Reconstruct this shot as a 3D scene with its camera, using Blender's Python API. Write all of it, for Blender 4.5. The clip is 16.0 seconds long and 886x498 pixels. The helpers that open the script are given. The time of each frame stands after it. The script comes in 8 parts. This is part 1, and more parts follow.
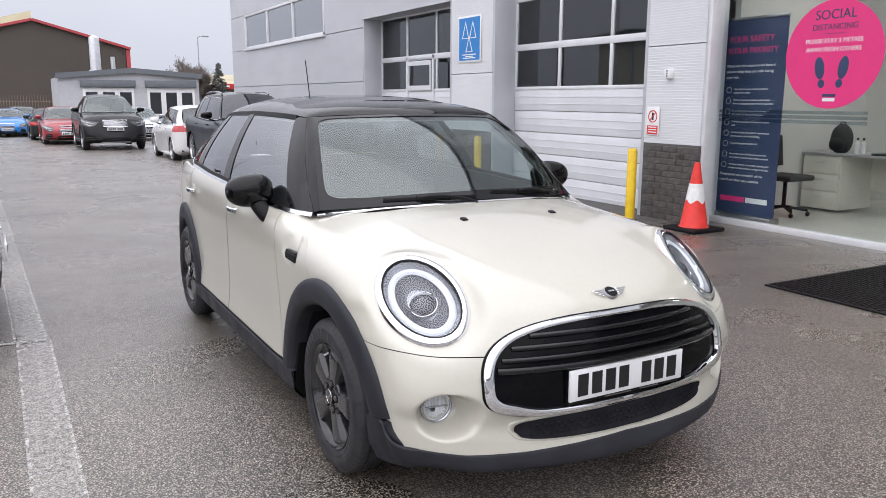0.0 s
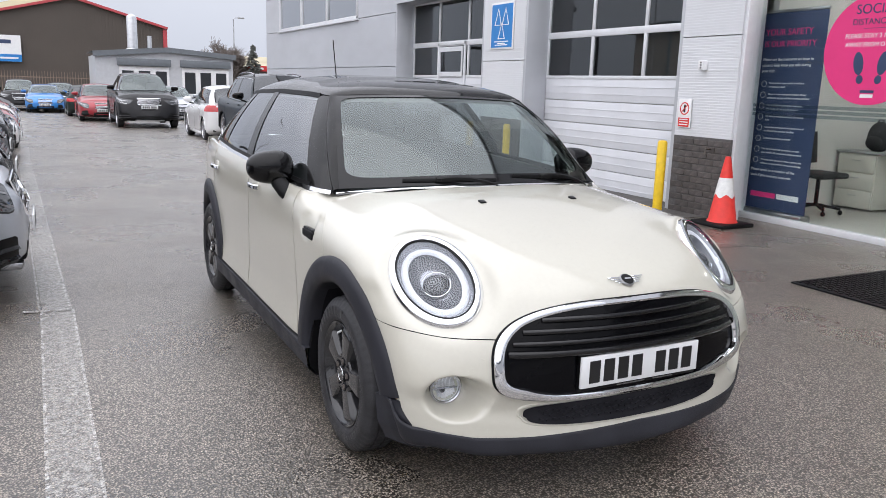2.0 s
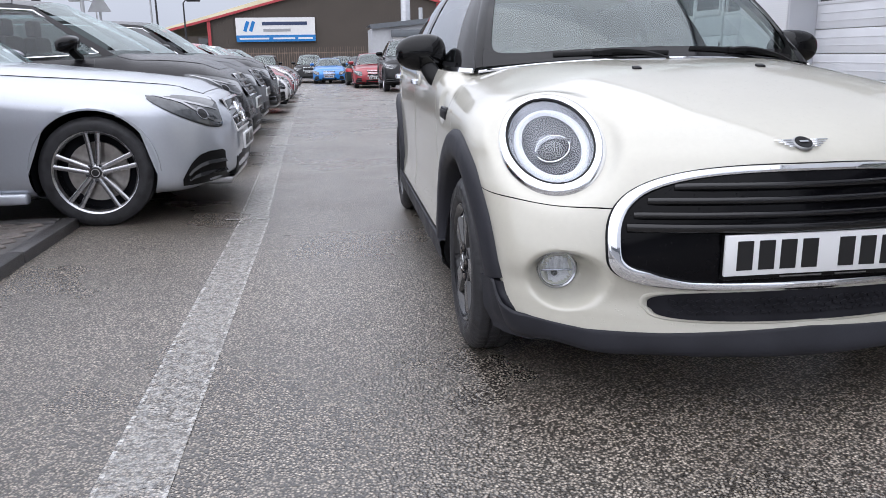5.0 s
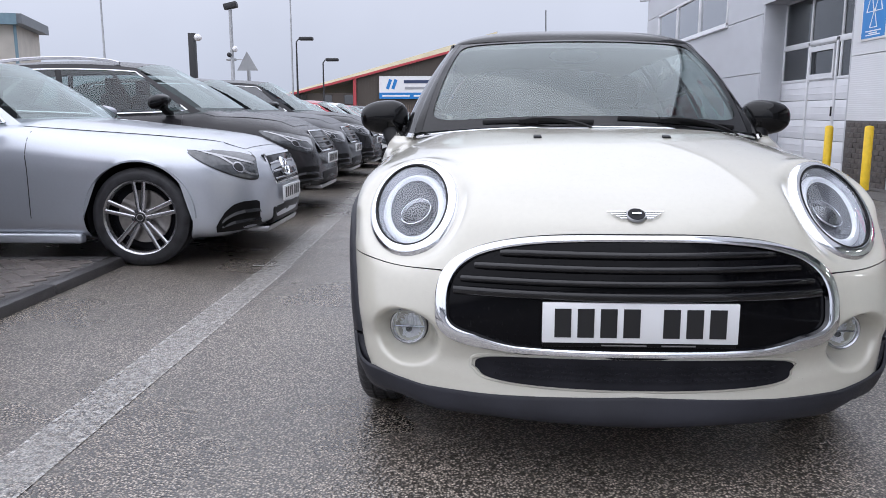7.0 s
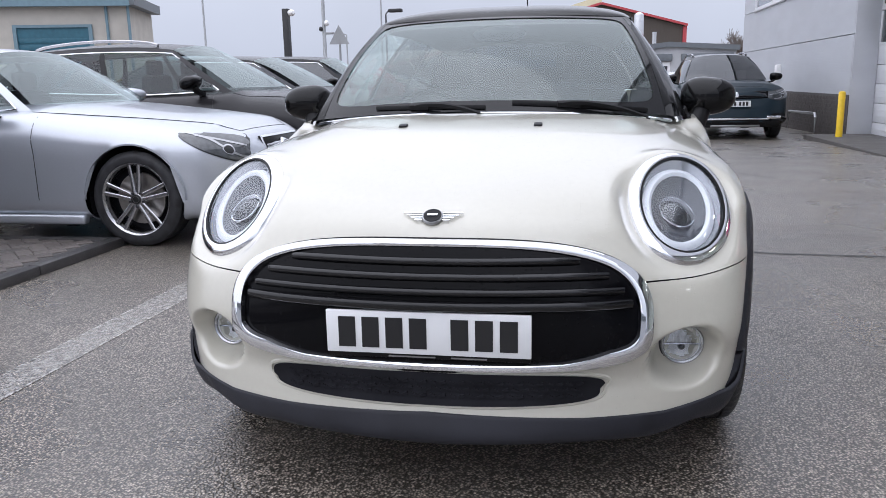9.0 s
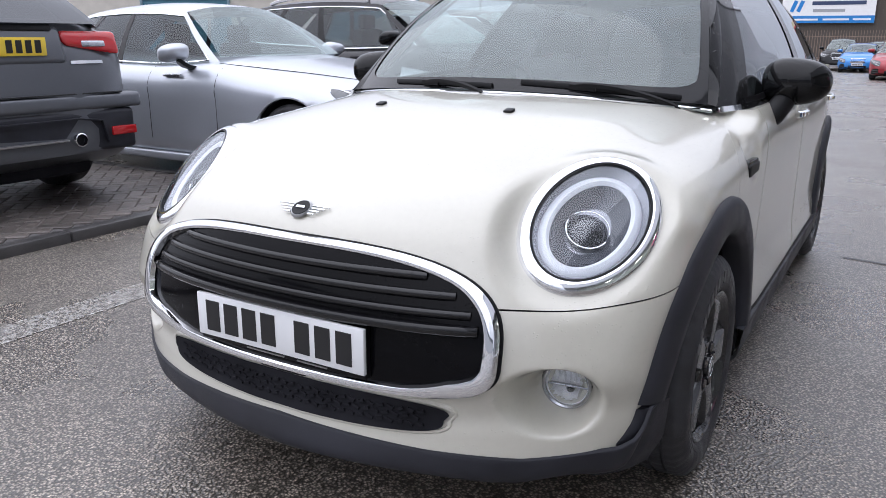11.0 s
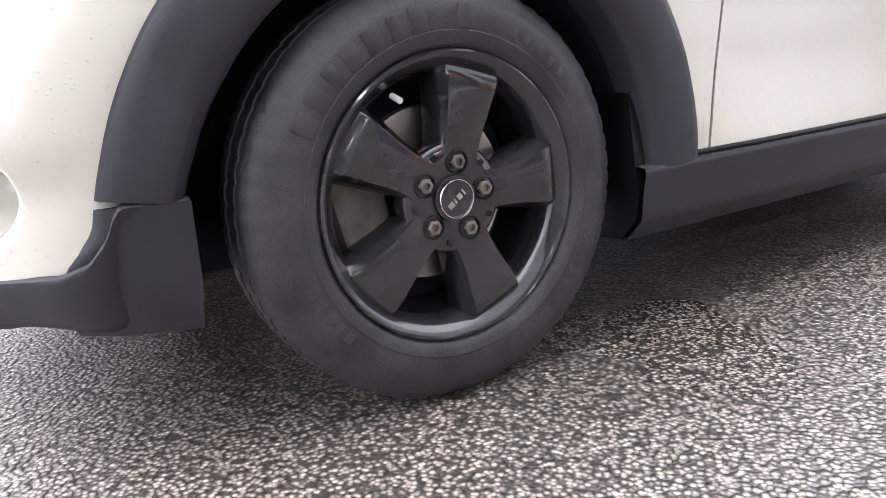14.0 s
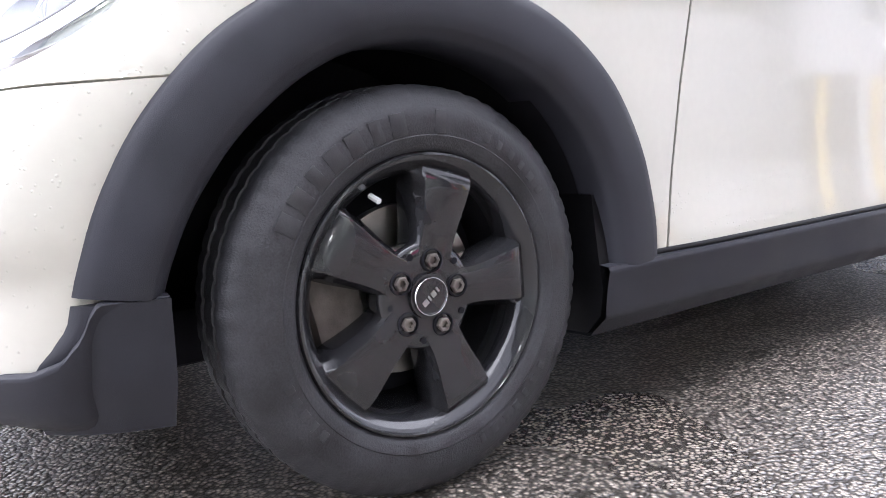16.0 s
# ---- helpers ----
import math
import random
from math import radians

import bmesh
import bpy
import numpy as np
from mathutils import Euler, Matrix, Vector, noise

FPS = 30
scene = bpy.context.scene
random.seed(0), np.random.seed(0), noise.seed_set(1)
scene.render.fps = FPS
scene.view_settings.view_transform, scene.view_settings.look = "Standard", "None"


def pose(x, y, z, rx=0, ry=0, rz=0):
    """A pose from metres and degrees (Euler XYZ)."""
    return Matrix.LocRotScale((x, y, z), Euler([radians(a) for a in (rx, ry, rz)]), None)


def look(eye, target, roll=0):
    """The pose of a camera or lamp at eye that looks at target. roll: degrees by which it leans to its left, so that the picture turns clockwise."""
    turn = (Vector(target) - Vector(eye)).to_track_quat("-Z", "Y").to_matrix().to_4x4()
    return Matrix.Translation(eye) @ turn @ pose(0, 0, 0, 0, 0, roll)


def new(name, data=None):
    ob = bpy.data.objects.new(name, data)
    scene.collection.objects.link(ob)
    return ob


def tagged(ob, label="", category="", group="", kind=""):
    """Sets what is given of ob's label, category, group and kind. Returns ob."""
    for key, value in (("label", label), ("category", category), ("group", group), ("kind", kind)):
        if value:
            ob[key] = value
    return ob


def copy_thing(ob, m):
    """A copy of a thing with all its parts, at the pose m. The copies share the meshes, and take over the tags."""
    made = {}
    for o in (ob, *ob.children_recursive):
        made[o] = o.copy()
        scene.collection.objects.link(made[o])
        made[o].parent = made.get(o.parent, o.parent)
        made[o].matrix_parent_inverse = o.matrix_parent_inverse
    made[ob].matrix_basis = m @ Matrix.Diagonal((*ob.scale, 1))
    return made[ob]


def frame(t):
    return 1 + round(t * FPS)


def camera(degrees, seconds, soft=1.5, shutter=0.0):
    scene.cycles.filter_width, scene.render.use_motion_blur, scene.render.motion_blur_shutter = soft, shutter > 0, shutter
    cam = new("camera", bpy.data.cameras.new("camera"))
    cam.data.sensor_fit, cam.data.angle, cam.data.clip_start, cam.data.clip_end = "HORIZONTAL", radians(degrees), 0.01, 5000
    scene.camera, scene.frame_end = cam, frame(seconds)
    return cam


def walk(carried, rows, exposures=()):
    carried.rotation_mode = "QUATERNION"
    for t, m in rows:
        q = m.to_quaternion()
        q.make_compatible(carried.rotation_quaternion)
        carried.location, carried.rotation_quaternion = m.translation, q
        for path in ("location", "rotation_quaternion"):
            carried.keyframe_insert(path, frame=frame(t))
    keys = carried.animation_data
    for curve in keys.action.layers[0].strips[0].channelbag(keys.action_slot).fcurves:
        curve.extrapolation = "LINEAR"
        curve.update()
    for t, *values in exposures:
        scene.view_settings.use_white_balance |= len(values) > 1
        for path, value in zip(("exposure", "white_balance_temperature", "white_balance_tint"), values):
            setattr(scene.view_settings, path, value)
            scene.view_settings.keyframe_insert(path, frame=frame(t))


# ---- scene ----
cam = camera(59.2, 16.0, soft=0.7)
PATH = [
    (0, (-1.86, -2.742, 1.445), (-0.898, -1.03, 1.067), 0.2),
    (0.5, (-1.851, -2.752, 1.441), (-0.898, -1.036, 1.055), 0.6),
    (1, (-1.828, -2.752, 1.44), (-0.889, -1.031, 1.043), 1.2),
    (1.5, (-1.822, -2.763, 1.425), (-0.9, -1.036, 1.019), 1.7),
    (2, (-1.815, -2.751, 1.415), (-0.917, -1.011, 1.007), 1.8),
    (2.5, (-1.799, -2.726, 1.398), (-0.933, -0.969, 0.995), 1.8),
    (3, (-1.763, -2.692, 1.345), (-0.939, -0.911, 0.959), 1.8),
    (3.5, (-1.674, -2.629, 1.248), (-0.905, -0.82, 0.879), 2.2),
    (4, (-1.553, -2.57, 1.147), (-0.792, -0.74, 0.884), 6.9),
    (4.5, (-1.444, -2.582, 1.045), (-0.892, -0.708, 0.619), 1.8),
    (4.7, (-1.365, -2.602, 1.015), (-0.976, -0.702, 0.525), -0.5),
    (6.8, (-0.549, -2.789, 1.031), (-0.582, -0.821, 0.675), -0.4),
    (7, (-0.435, -2.808, 1.043), (-0.523, -0.84, 0.698), -0.0),
    (7.5, (-0.215, -2.844, 1.069), (-0.418, -0.886, 0.712), 0.1),
    (8, (-0.022, -2.773, 1.074), (-0.264, -0.826, 0.681), -1.0),
    (8.5, (0.18, -2.653, 1.102), (-0.105, -0.715, 0.698), -1.2),
    (9, (0.387, -2.585, 1.099), (0.025, -0.663, 0.681), -1.2),
    (9.5, (0.681, -2.491, 1.125), (0.199, -0.6, 0.686), -0.9),
    (9.7, (0.757, -2.448, 1.124), (0.212, -0.578, 0.67), -0.8),
    (11.8, (1.501, -1.624, 1.185), (0.243, -0.181, 0.604), 0.9),
    (12, (1.559, -1.482, 1.162), (0.242, -0.101, 0.565), 1.1),
    (12.5, (1.671, -1.091, 1.183), (0.246, 0.152, 0.53), 2.6),
    (13, (1.772, -0.716, 1.048), (0.236, 0.322, 0.299), 1.3),
    (13.5, (1.821, -0.551, 0.731), (0.164, 0.376, 0.105), -5.4),
    (14, (1.78, -0.576, 0.517), (0.103, 0.389, 0.014), -4.6),
    (14.5, (1.794, -0.591, 0.526), (0.094, 0.378, 0.11), -4.1),
    (15, (1.789, -0.614, 0.529), (0.092, 0.371, 0.145), -3.7),
    (15.5, (1.782, -0.628, 0.534), (0.099, 0.393, 0.182), -3.7),
    (16, (1.771, -0.619, 0.549), (0.143, 0.499, 0.236), -2.9),
]
walk(cam, [(t, look(eye, aim, roll)) for t, eye, aim, roll in PATH], exposures=[(0, -0.06, 6300, 15), (3.0, -0.06, 6200, 13), (7.0, -0.2, 5950, 15), (9.7, -0.2, 5950, 15), (12.0, -0.06, 6000, 17), (13.0, 0.22, 6200, 18), (13.6, 1.1, 6350, 18), (14.2, 1.62, 6150, 19), (16.0, 1.62, 6000, 18)])

# ---- sky and sun: flat overcast, brighter overhead ----
world = bpy.data.worlds.new("overcast")
scene.world = world
world.use_nodes = True
wn, wl = world.node_tree.nodes, world.node_tree.links
wn.clear()
sky = wn.new("ShaderNodeTexSky")
sky.sky_type, sky.sun_disc, sky.sun_elevation, sky.sun_rotation = "NISHITA", False, radians(42), radians(235)
pale = wn.new("ShaderNodeHueSaturation")
pale.inputs["Saturation"].default_value, pale.inputs["Value"].default_value = 0.25, 0.10
wl.new(sky.outputs[0], pale.inputs["Color"])
where = wn.new("ShaderNodeTexCoord")
split = wn.new("ShaderNodeSeparateXYZ")
wl.new(where.outputs["Generated"], split.inputs[0])
clouds = wn.new("ShaderNodeTexNoise")
clouds.inputs["Scale"].default_value, clouds.inputs["Detail"].default_value = 2.2, 5
wl.new(where.outputs["Generated"], clouds.inputs["Vector"])
ramp = wn.new("ShaderNodeValToRGB")
ramp.color_ramp.elements[0].position, ramp.color_ramp.elements[0].color = 0.0, (0.70, 0.745, 0.83, 1)
ramp.color_ramp.elements[1].position, ramp.color_ramp.elements[1].color = 1.0, (2.6, 2.62, 2.68, 1)
step = ramp.color_ramp.elements.new(0.16)
step.color = (0.92, 0.95, 1.01, 1)
step = ramp.color_ramp.elements.new(0.45)
step.color = (1.68, 1.70, 1.76, 1)
wl.new(split.outputs["Z"], ramp.inputs[0])
veil = wn.new("ShaderNodeMix")
veil.data_type, veil.blend_type = "RGBA", "MULTIPLY"
veil.inputs[0].default_value = 0.35
wl.new(ramp.outputs[0], veil.inputs[6])
spread = wn.new("ShaderNodeMapRange")
spread.inputs["From Min"].default_value, spread.inputs["From Max"].default_value = 0.3, 0.7
spread.inputs["To Min"].default_value, spread.inputs["To Max"].default_value = 0.75, 1.25
wl.new(clouds.outputs["Fac"], spread.inputs[0])
wl.new(spread.outputs[0], veil.inputs[7])
both = wn.new("ShaderNodeMix")
both.data_type = "RGBA"
both.inputs[0].default_value = 0.85
wl.new(pale.outputs[0], both.inputs[6])
wl.new(veil.outputs[2], both.inputs[7])
back = wn.new("ShaderNodeBackground")
back.inputs["Strength"].default_value = 1.0
wl.new(both.outputs[2], back.inputs["Color"])
wout = wn.new("ShaderNodeOutputWorld")
wl.new(back.outputs[0], wout.inputs["Surface"])

sun = new("sun", bpy.data.lights.new("sun", "SUN"))
sun.data.energy, sun.data.angle, sun.data.color = 1.25, radians(120), (1.0, 0.96, 0.9)
sun.matrix_world = look((-14, -10, 15.5), (0, 0, 0))

# ---- materials ----


def nodes_of(name):
    m = bpy.data.materials.new(name)
    m.use_nodes = True
    return m, m.node_tree.nodes, m.node_tree.links, m.node_tree.nodes["Principled BSDF"]


def mat(name, base, rough=0.5, metal=0.0, vary=0.12, scale=6.0, grain=0.0, grain_scale=300.0, bump=0.0, coat=0.0, spec=0.5, random_tint=0.0, rough_vary=0.0, stretch=None):
    """A surface with variation at two scales, fine relief and optional clear coat."""
    m, n, l, p = nodes_of(name)
    co = n.new("ShaderNodeTexCoord")
    vec = co.outputs["Object"]
    if stretch:
        mp = n.new("ShaderNodeMapping")
        mp.inputs["Scale"].default_value = stretch
        l.new(vec, mp.inputs["Vector"])
        vec = mp.outputs[0]
    big = n.new("ShaderNodeTexNoise")
    big.inputs["Scale"].default_value, big.inputs["Detail"].default_value = scale, 5
    l.new(vec, big.inputs["Vector"])
    fine = n.new("ShaderNodeTexNoise")
    fine.inputs["Scale"].default_value, fine.inputs["Detail"].default_value = grain_scale, 3
    l.new(vec, fine.inputs["Vector"])
    r = n.new("ShaderNodeMapRange")
    r.inputs["From Min"].default_value, r.inputs["From Max"].default_value = 0.3, 0.7
    r.inputs["To Min"].default_value, r.inputs["To Max"].default_value = 1 - vary, 1 + vary
    l.new(big.outputs["Fac"], r.inputs[0])
    g = n.new("ShaderNodeMapRange")
    g.inputs["From Min"].default_value, g.inputs["From Max"].default_value = 0.3, 0.7
    g.inputs["To Min"].default_value, g.inputs["To Max"].default_value = 1 - grain, 1 + grain
    l.new(fine.outputs["Fac"], g.inputs[0])
    mul = n.new("ShaderNodeMath")
    mul.operation = "MULTIPLY"
    l.new(r.outputs[0], mul.inputs[0])
    l.new(g.outputs[0], mul.inputs[1])
    last = mul
    if random_tint:
        info = n.new("ShaderNodeObjectInfo")
        rr = n.new("ShaderNodeMapRange")
        rr.inputs["To Min"].default_value, rr.inputs["To Max"].default_value = 1 - random_tint, 1 + random_tint
        l.new(info.outputs["Random"], rr.inputs[0])
        last = n.new("ShaderNodeMath")
        last.operation = "MULTIPLY"
        l.new(mul.outputs[0], last.inputs[0])
        l.new(rr.outputs[0], last.inputs[1])
    v = n.new("ShaderNodeVectorMath")
    v.operation = "SCALE"
    v.inputs[0].default_value = base
    l.new(last.outputs[0], v.inputs["Scale"])
    l.new(v.outputs[0], p.inputs["Base Color"])
    p.inputs["Metallic"].default_value = metal
    p.inputs["Roughness"].default_value = rough
    p.inputs["Specular IOR Level"].default_value = spec
    if rough_vary:
        q = n.new("ShaderNodeMapRange")
        q.inputs["From Min"].default_value, q.inputs["From Max"].default_value = 0.3, 0.7
        q.inputs["To Min"].default_value, q.inputs["To Max"].default_value = max(0.02, rough - rough_vary), min(1, rough + rough_vary)
        l.new(big.outputs["Fac"], q.inputs[0])
        l.new(q.outputs[0], p.inputs["Roughness"])
    if coat:
        p.inputs["Coat Weight"].default_value, p.inputs["Coat Roughness"].default_value = coat, 0.04
    if bump:
        b = n.new("ShaderNodeBump")
        b.inputs["Strength"].default_value, b.inputs["Distance"].default_value = bump, 0.002
        l.new(fine.outputs["Fac"], b.inputs["Height"])
        l.new(b.outputs[0], p.inputs["Normal"])
    return m


def wet_paint(name, base, rough=0.35, coat=1.0, drops=0.5, metal=0.0, size=90.0, spec=0.5):
    """Car paint beaded with rain: small round drops as relief, gathered in patches."""
    m = mat(name, base, rough=rough, metal=metal, vary=0.025, scale=2.0, grain=0.015, grain_scale=60, coat=coat, spec=spec)
    n, l = m.node_tree.nodes, m.node_tree.links
    p = n["Principled BSDF"]
    co = n.new("ShaderNodeTexCoord")
    cells = n.new("ShaderNodeTexVoronoi")
    cells.inputs["Scale"].default_value = size
    l.new(co.outputs["Object"], cells.inputs["Vector"])
    dome = n.new("ShaderNodeMapRange")
    dome.interpolation_type = "SMOOTHSTEP"
    dome.inputs["From Min"].default_value, dome.inputs["From Max"].default_value = 0.10, 0.34
    dome.inputs["To Min"].default_value, dome.inputs["To Max"].default_value = 1.0, 0.0
    l.new(cells.outputs["Distance"], dome.inputs[0])
    pick = n.new("ShaderNodeSeparateColor")
    l.new(cells.outputs["Color"], pick.inputs[0])
    few = n.new("ShaderNodeMath")
    few.operation = "GREATER_THAN"
    few.inputs[1].default_value = 1 - drops
    l.new(pick.outputs[0], few.inputs[0])
    hm = n.new("ShaderNodeMath")
    hm.operation = "MULTIPLY"
    l.new(dome.outputs[0], hm.inputs[0])
    l.new(few.outputs[0], hm.inputs[1])
    b = n.new("ShaderNodeBump")
    b.inputs["Strength"].default_value, b.inputs["Distance"].default_value = 0.38, 0.002
    l.new(hm.outputs[0], b.inputs["Height"])
    l.new(b.outputs[0], p.inputs["Coat Normal"])
    l.new(b.outputs[0], p.inputs["Normal"])
    return m


def pane(name, tint, gloss_rough=0.0, ior=1.5, drops=0.0, gloss=(0.95, 0.97, 1.0)):
    """Thin sheet of tinted glass: see-through, with mirror gloss that grows at grazing angles."""
    m, n, l, p = nodes_of(name)
    n.remove(p)
    out = n["Material Output"]
    tr, gl, mx, fr = n.new("ShaderNodeBsdfTransparent"), n.new("ShaderNodeBsdfGlossy"), n.new("ShaderNodeMixShader"), n.new("ShaderNodeLayerWeight")
    tr.inputs[0].default_value = (*tint, 1)
    gl.inputs["Color"].default_value = (*gloss, 1)
    gl.inputs["Roughness"].default_value = gloss_rough
    # the same gloss on both faces of the thin sheet: a floor set by the glass, rising to 1 at grazing angles
    power, rise = n.new("ShaderNodeMath"), n.new("ShaderNodeMapRange")
    fr.inputs["Blend"].default_value = 0.5
    power.operation = "POWER"
    power.inputs[1].default_value = 5.0
    rise.inputs["To Min"].default_value = ((ior - 1) / (ior + 1)) ** 2
    l.new(fr.outputs["Facing"], power.inputs[0])
    l.new(power.outputs[0], rise.inputs[0])
    if drops:
        co, cells, bead, bump = n.new("ShaderNodeTexCoord"), n.new("ShaderNodeTexVoronoi"), n.new("ShaderNodeMapRange"), n.new("ShaderNodeBump")
        cells.inputs["Scale"].default_value = drops
        l.new(co.outputs["Object"], cells.inputs["Vector"])
        bead.inputs["From Min"].default_value, bead.inputs["From Max"].default_value = 0.08, 0.30
        bead.inputs["To Min"].default_value, bead.inputs["To Max"].default_value = 1.0, 0.0
        l.new(cells.outputs["Distance"], bead.inputs[0])
        bump.inputs["Strength"].default_value, bump.inputs["Distance"].default_value = 0.22, 0.002
        l.new(bead.outputs[0], bump.inputs["Height"])
        l.new(bump.outputs[0], gl.inputs["Normal"])
    l.new(rise.outputs[0], mx.inputs[0])
    l.new(tr.outputs[0], mx.inputs[1])
    l.new(gl.outputs[0], mx.inputs[2])
    l.new(mx.outputs[0], out.inputs["Surface"])
    return m


def glow_surface(name, color, strength):
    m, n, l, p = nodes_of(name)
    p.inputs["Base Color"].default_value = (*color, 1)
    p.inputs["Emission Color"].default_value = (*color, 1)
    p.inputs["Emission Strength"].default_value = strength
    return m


def asphalt(name, paint=None, worn=(0.46, 0.66), cover=0.75):
    """Wet asphalt with pale stone chips; optionally under worn road paint."""
    m, n, l, p = nodes_of(name)
    co = n.new("ShaderNodeTexCoord")
    chips = n.new("ShaderNodeTexVoronoi")
    chips.inputs["Scale"].default_value = 120
    l.new(co.outputs["Object"], chips.inputs["Vector"])
    sep = n.new("ShaderNodeSeparateColor")
    l.new(chips.outputs["Color"], sep.inputs[0])
    ramp = n.new("ShaderNodeValToRGB")
    e = ramp.color_ramp.elements
    e[0].position, e[0].color = 0.0, (0.225, 0.195, 0.162, 1)
    e[1].position, e[1].color = 1.0, (0.60, 0.53, 0.445, 1)
    x = e.new(0.45)
    x.color = (0.34, 0.297, 0.248, 1)
    x = e.new(0.85)
    x.color = (0.435, 0.380, 0.318, 1)
    l.new(sep.outputs[0], ramp.inputs[0])
    edge = n.new("ShaderNodeMapRange")
    edge.inputs["From Min"].default_value, edge.inputs["From Max"].default_value = 0.22, 0.58
    edge.inputs["To Min"].default_value, edge.inputs["To Max"].default_value = 1.0, 0.12
    l.new(chips.outputs["Distance"], edge.inputs[0])
    broad = n.new("ShaderNodeTexNoise")
    broad.inputs["Scale"].default_value, broad.inputs["Detail"].default_value = 0.55, 6
    l.new(co.outputs["Object"], broad.inputs["Vector"])
    tone = n.new("ShaderNodeMapRange")
    tone.inputs["From Min"].default_value, tone.inputs["From Max"].default_value = 0.3, 0.7
    tone.inputs["To Min"].default_value, tone.inputs["To Max"].default_value = 0.8, 1.25
    l.new(broad.outputs["Fac"], tone.inputs[0])
    k = n.new("ShaderNodeMath")
    k.operation = "MULTIPLY"
    l.new(edge.outputs[0], k.inputs[0])
    l.new(tone.outputs[0], k.inputs[1])
    col = n.new("ShaderNodeVectorMath")
    col.operation = "SCALE"
    l.new(ramp.outputs[0], col.inputs[0])
    l.new(k.outputs[0], col.inputs["Scale"])
    color = col.outputs[0]
    wet = n.new("ShaderNodeTexNoise")
    wet.inputs["Scale"].default_value, wet.inputs["Detail"].default_value = 0.9, 4
    l.new(co.outputs["Object"], wet.inputs["Vector"])
    gloss = n.new("ShaderNodeMapRange")
    gloss.inputs["From Min"].default_value, gloss.inputs["From Max"].default_value = 0.35, 0.65
    gloss.inputs["To Min"].default_value, gloss.inputs["To Max"].default_value = 0.22, 0.42
    l.new(wet.outputs["Fac"], gloss.inputs[0])
    l.new(gloss.outputs[0], p.inputs["Roughness"])
    if paint:
        patch = n.new("ShaderNodeTexNoise")
        patch.inputs["Scale"].default_value, patch.inputs["Detail"].default_value, patch.inputs["Roughness"].default_value = 30, 9, 0.8
        l.new(co.outputs["Object"], patch.inputs["Vector"])
        keep = n.new("ShaderNodeMapRange")
        keep.inputs["From Min"].default_value, keep.inputs["From Max"].default_value = worn
        keep.inputs["To Min"].default_value, keep.inputs["To Max"].default_value = 0.03, cover
        l.new(patch.outputs["Fac"], keep.inputs[0])
        mx = n.new("ShaderNodeMix")
        mx.data_type = "RGBA"
        l.new(keep.outputs[0], mx.inputs[0])
        l.new(color, mx.inputs[6])
        mx.inputs[7].default_value = (*paint, 1)
        color = mx.outputs[2]
    l.new(color, p.inputs["Base Color"])
    p.inputs["Specular IOR Level"].default_value = 0.9
    b = n.new("ShaderNodeBump")
    b.inputs["Strength"].default_value, b.inputs["Distance"].default_value = 0.7, 0.004
    b.invert = True
    l.new(chips.outputs["Distance"], b.inputs["Height"])
    l.new(b.outputs[0], p.inputs["Normal"])
    # thin film of rain water over the stones
    film = n.new("ShaderNodeBump")
    film.inputs["Strength"].default_value, film.inputs["Distance"].default_value = 0.8, 0.004
    film.invert = True
    l.new(chips.outputs["Distance"], film.inputs["Height"])
    l.new(film.outputs[0], p.inputs["Coat Normal"])
    p.inputs["Coat Weight"].default_value, p.inputs["Coat Roughness"].default_value, p.inputs["Coat IOR"].default_value = 0.30, 0.24, 1.5
    return m


M = {}
M["asphalt"] = asphalt("wet_asphalt")
M["road_paint"] = asphalt("worn_white_road_paint", paint=(0.60, 0.60, 0.58), worn=(0.45, 0.64), cover=0.62)
M["road_edge"] = asphalt("ragged_white_road_paint", paint=(0.80, 0.80, 0.78), worn=(0.46, 0.60))
M["white_paint"] = wet_paint("off_white_car_paint", (0.535, 0.518, 0.448), rough=0.30, drops=0.22, size=140)
M["gloss_black"] = wet_paint("gloss_black_paint", (0.004, 0.004, 0.0045), rough=0.05, coat=0.0, drops=0.5, size=85, spec=0.30)
M["black_roof"] = wet_paint("black_roof_paint", (0.008, 0.008, 0.009), rough=0.04, coat=0.0, drops=0.6, size=85, spec=0.5)
M["arch_plastic"] = mat("black_arch_plastic", (0.024, 0.0246, 0.031), rough=0.50, spec=0.26, vary=0.25, scale=7, grain=0.12, grain_scale=900, bump=0.15, rough_vary=0.12)
M["rubber"] = mat("tyre_rubber", (0.030, 0.030, 0.033), rough=0.50, spec=0.34, vary=0.45, scale=16, grain=0.25, grain_scale=350, bump=0.45, rough_vary=0.22)
M["rubber_relief"] = mat("raised_tyre_marking", (0.030, 0.030, 0.033), rough=0.38, spec=0.4, vary=0.35, scale=25, grain=0.2, grain_scale=500, bump=0.2)
M["wheel_black"] = mat("gloss_black_wheel_enamel", (0.018, 0.018, 0.020), rough=0.15, vary=0.2, scale=8, coat=0.4, spec=0.45, rough_vary=0.06)
M["dark_well"] = mat("dark_wheel_well_liner", (0.016, 0.016, 0.019), rough=0.95, vary=0.3, spec=0.08)
M["chrome"] = mat("chrome", (0.82, 0.83, 0.85), rough=0.06, metal=1.0, vary=0.03, rough_vary=0.03)
M["satin"] = mat("satin_steel", (0.42, 0.42, 0.43), rough=0.28, metal=1.0, vary=0.06)
M["brake"] = mat("worn_brake_steel", (0.40, 0.38, 0.36), rough=0.35, metal=1.0, vary=0.2, scale=20)
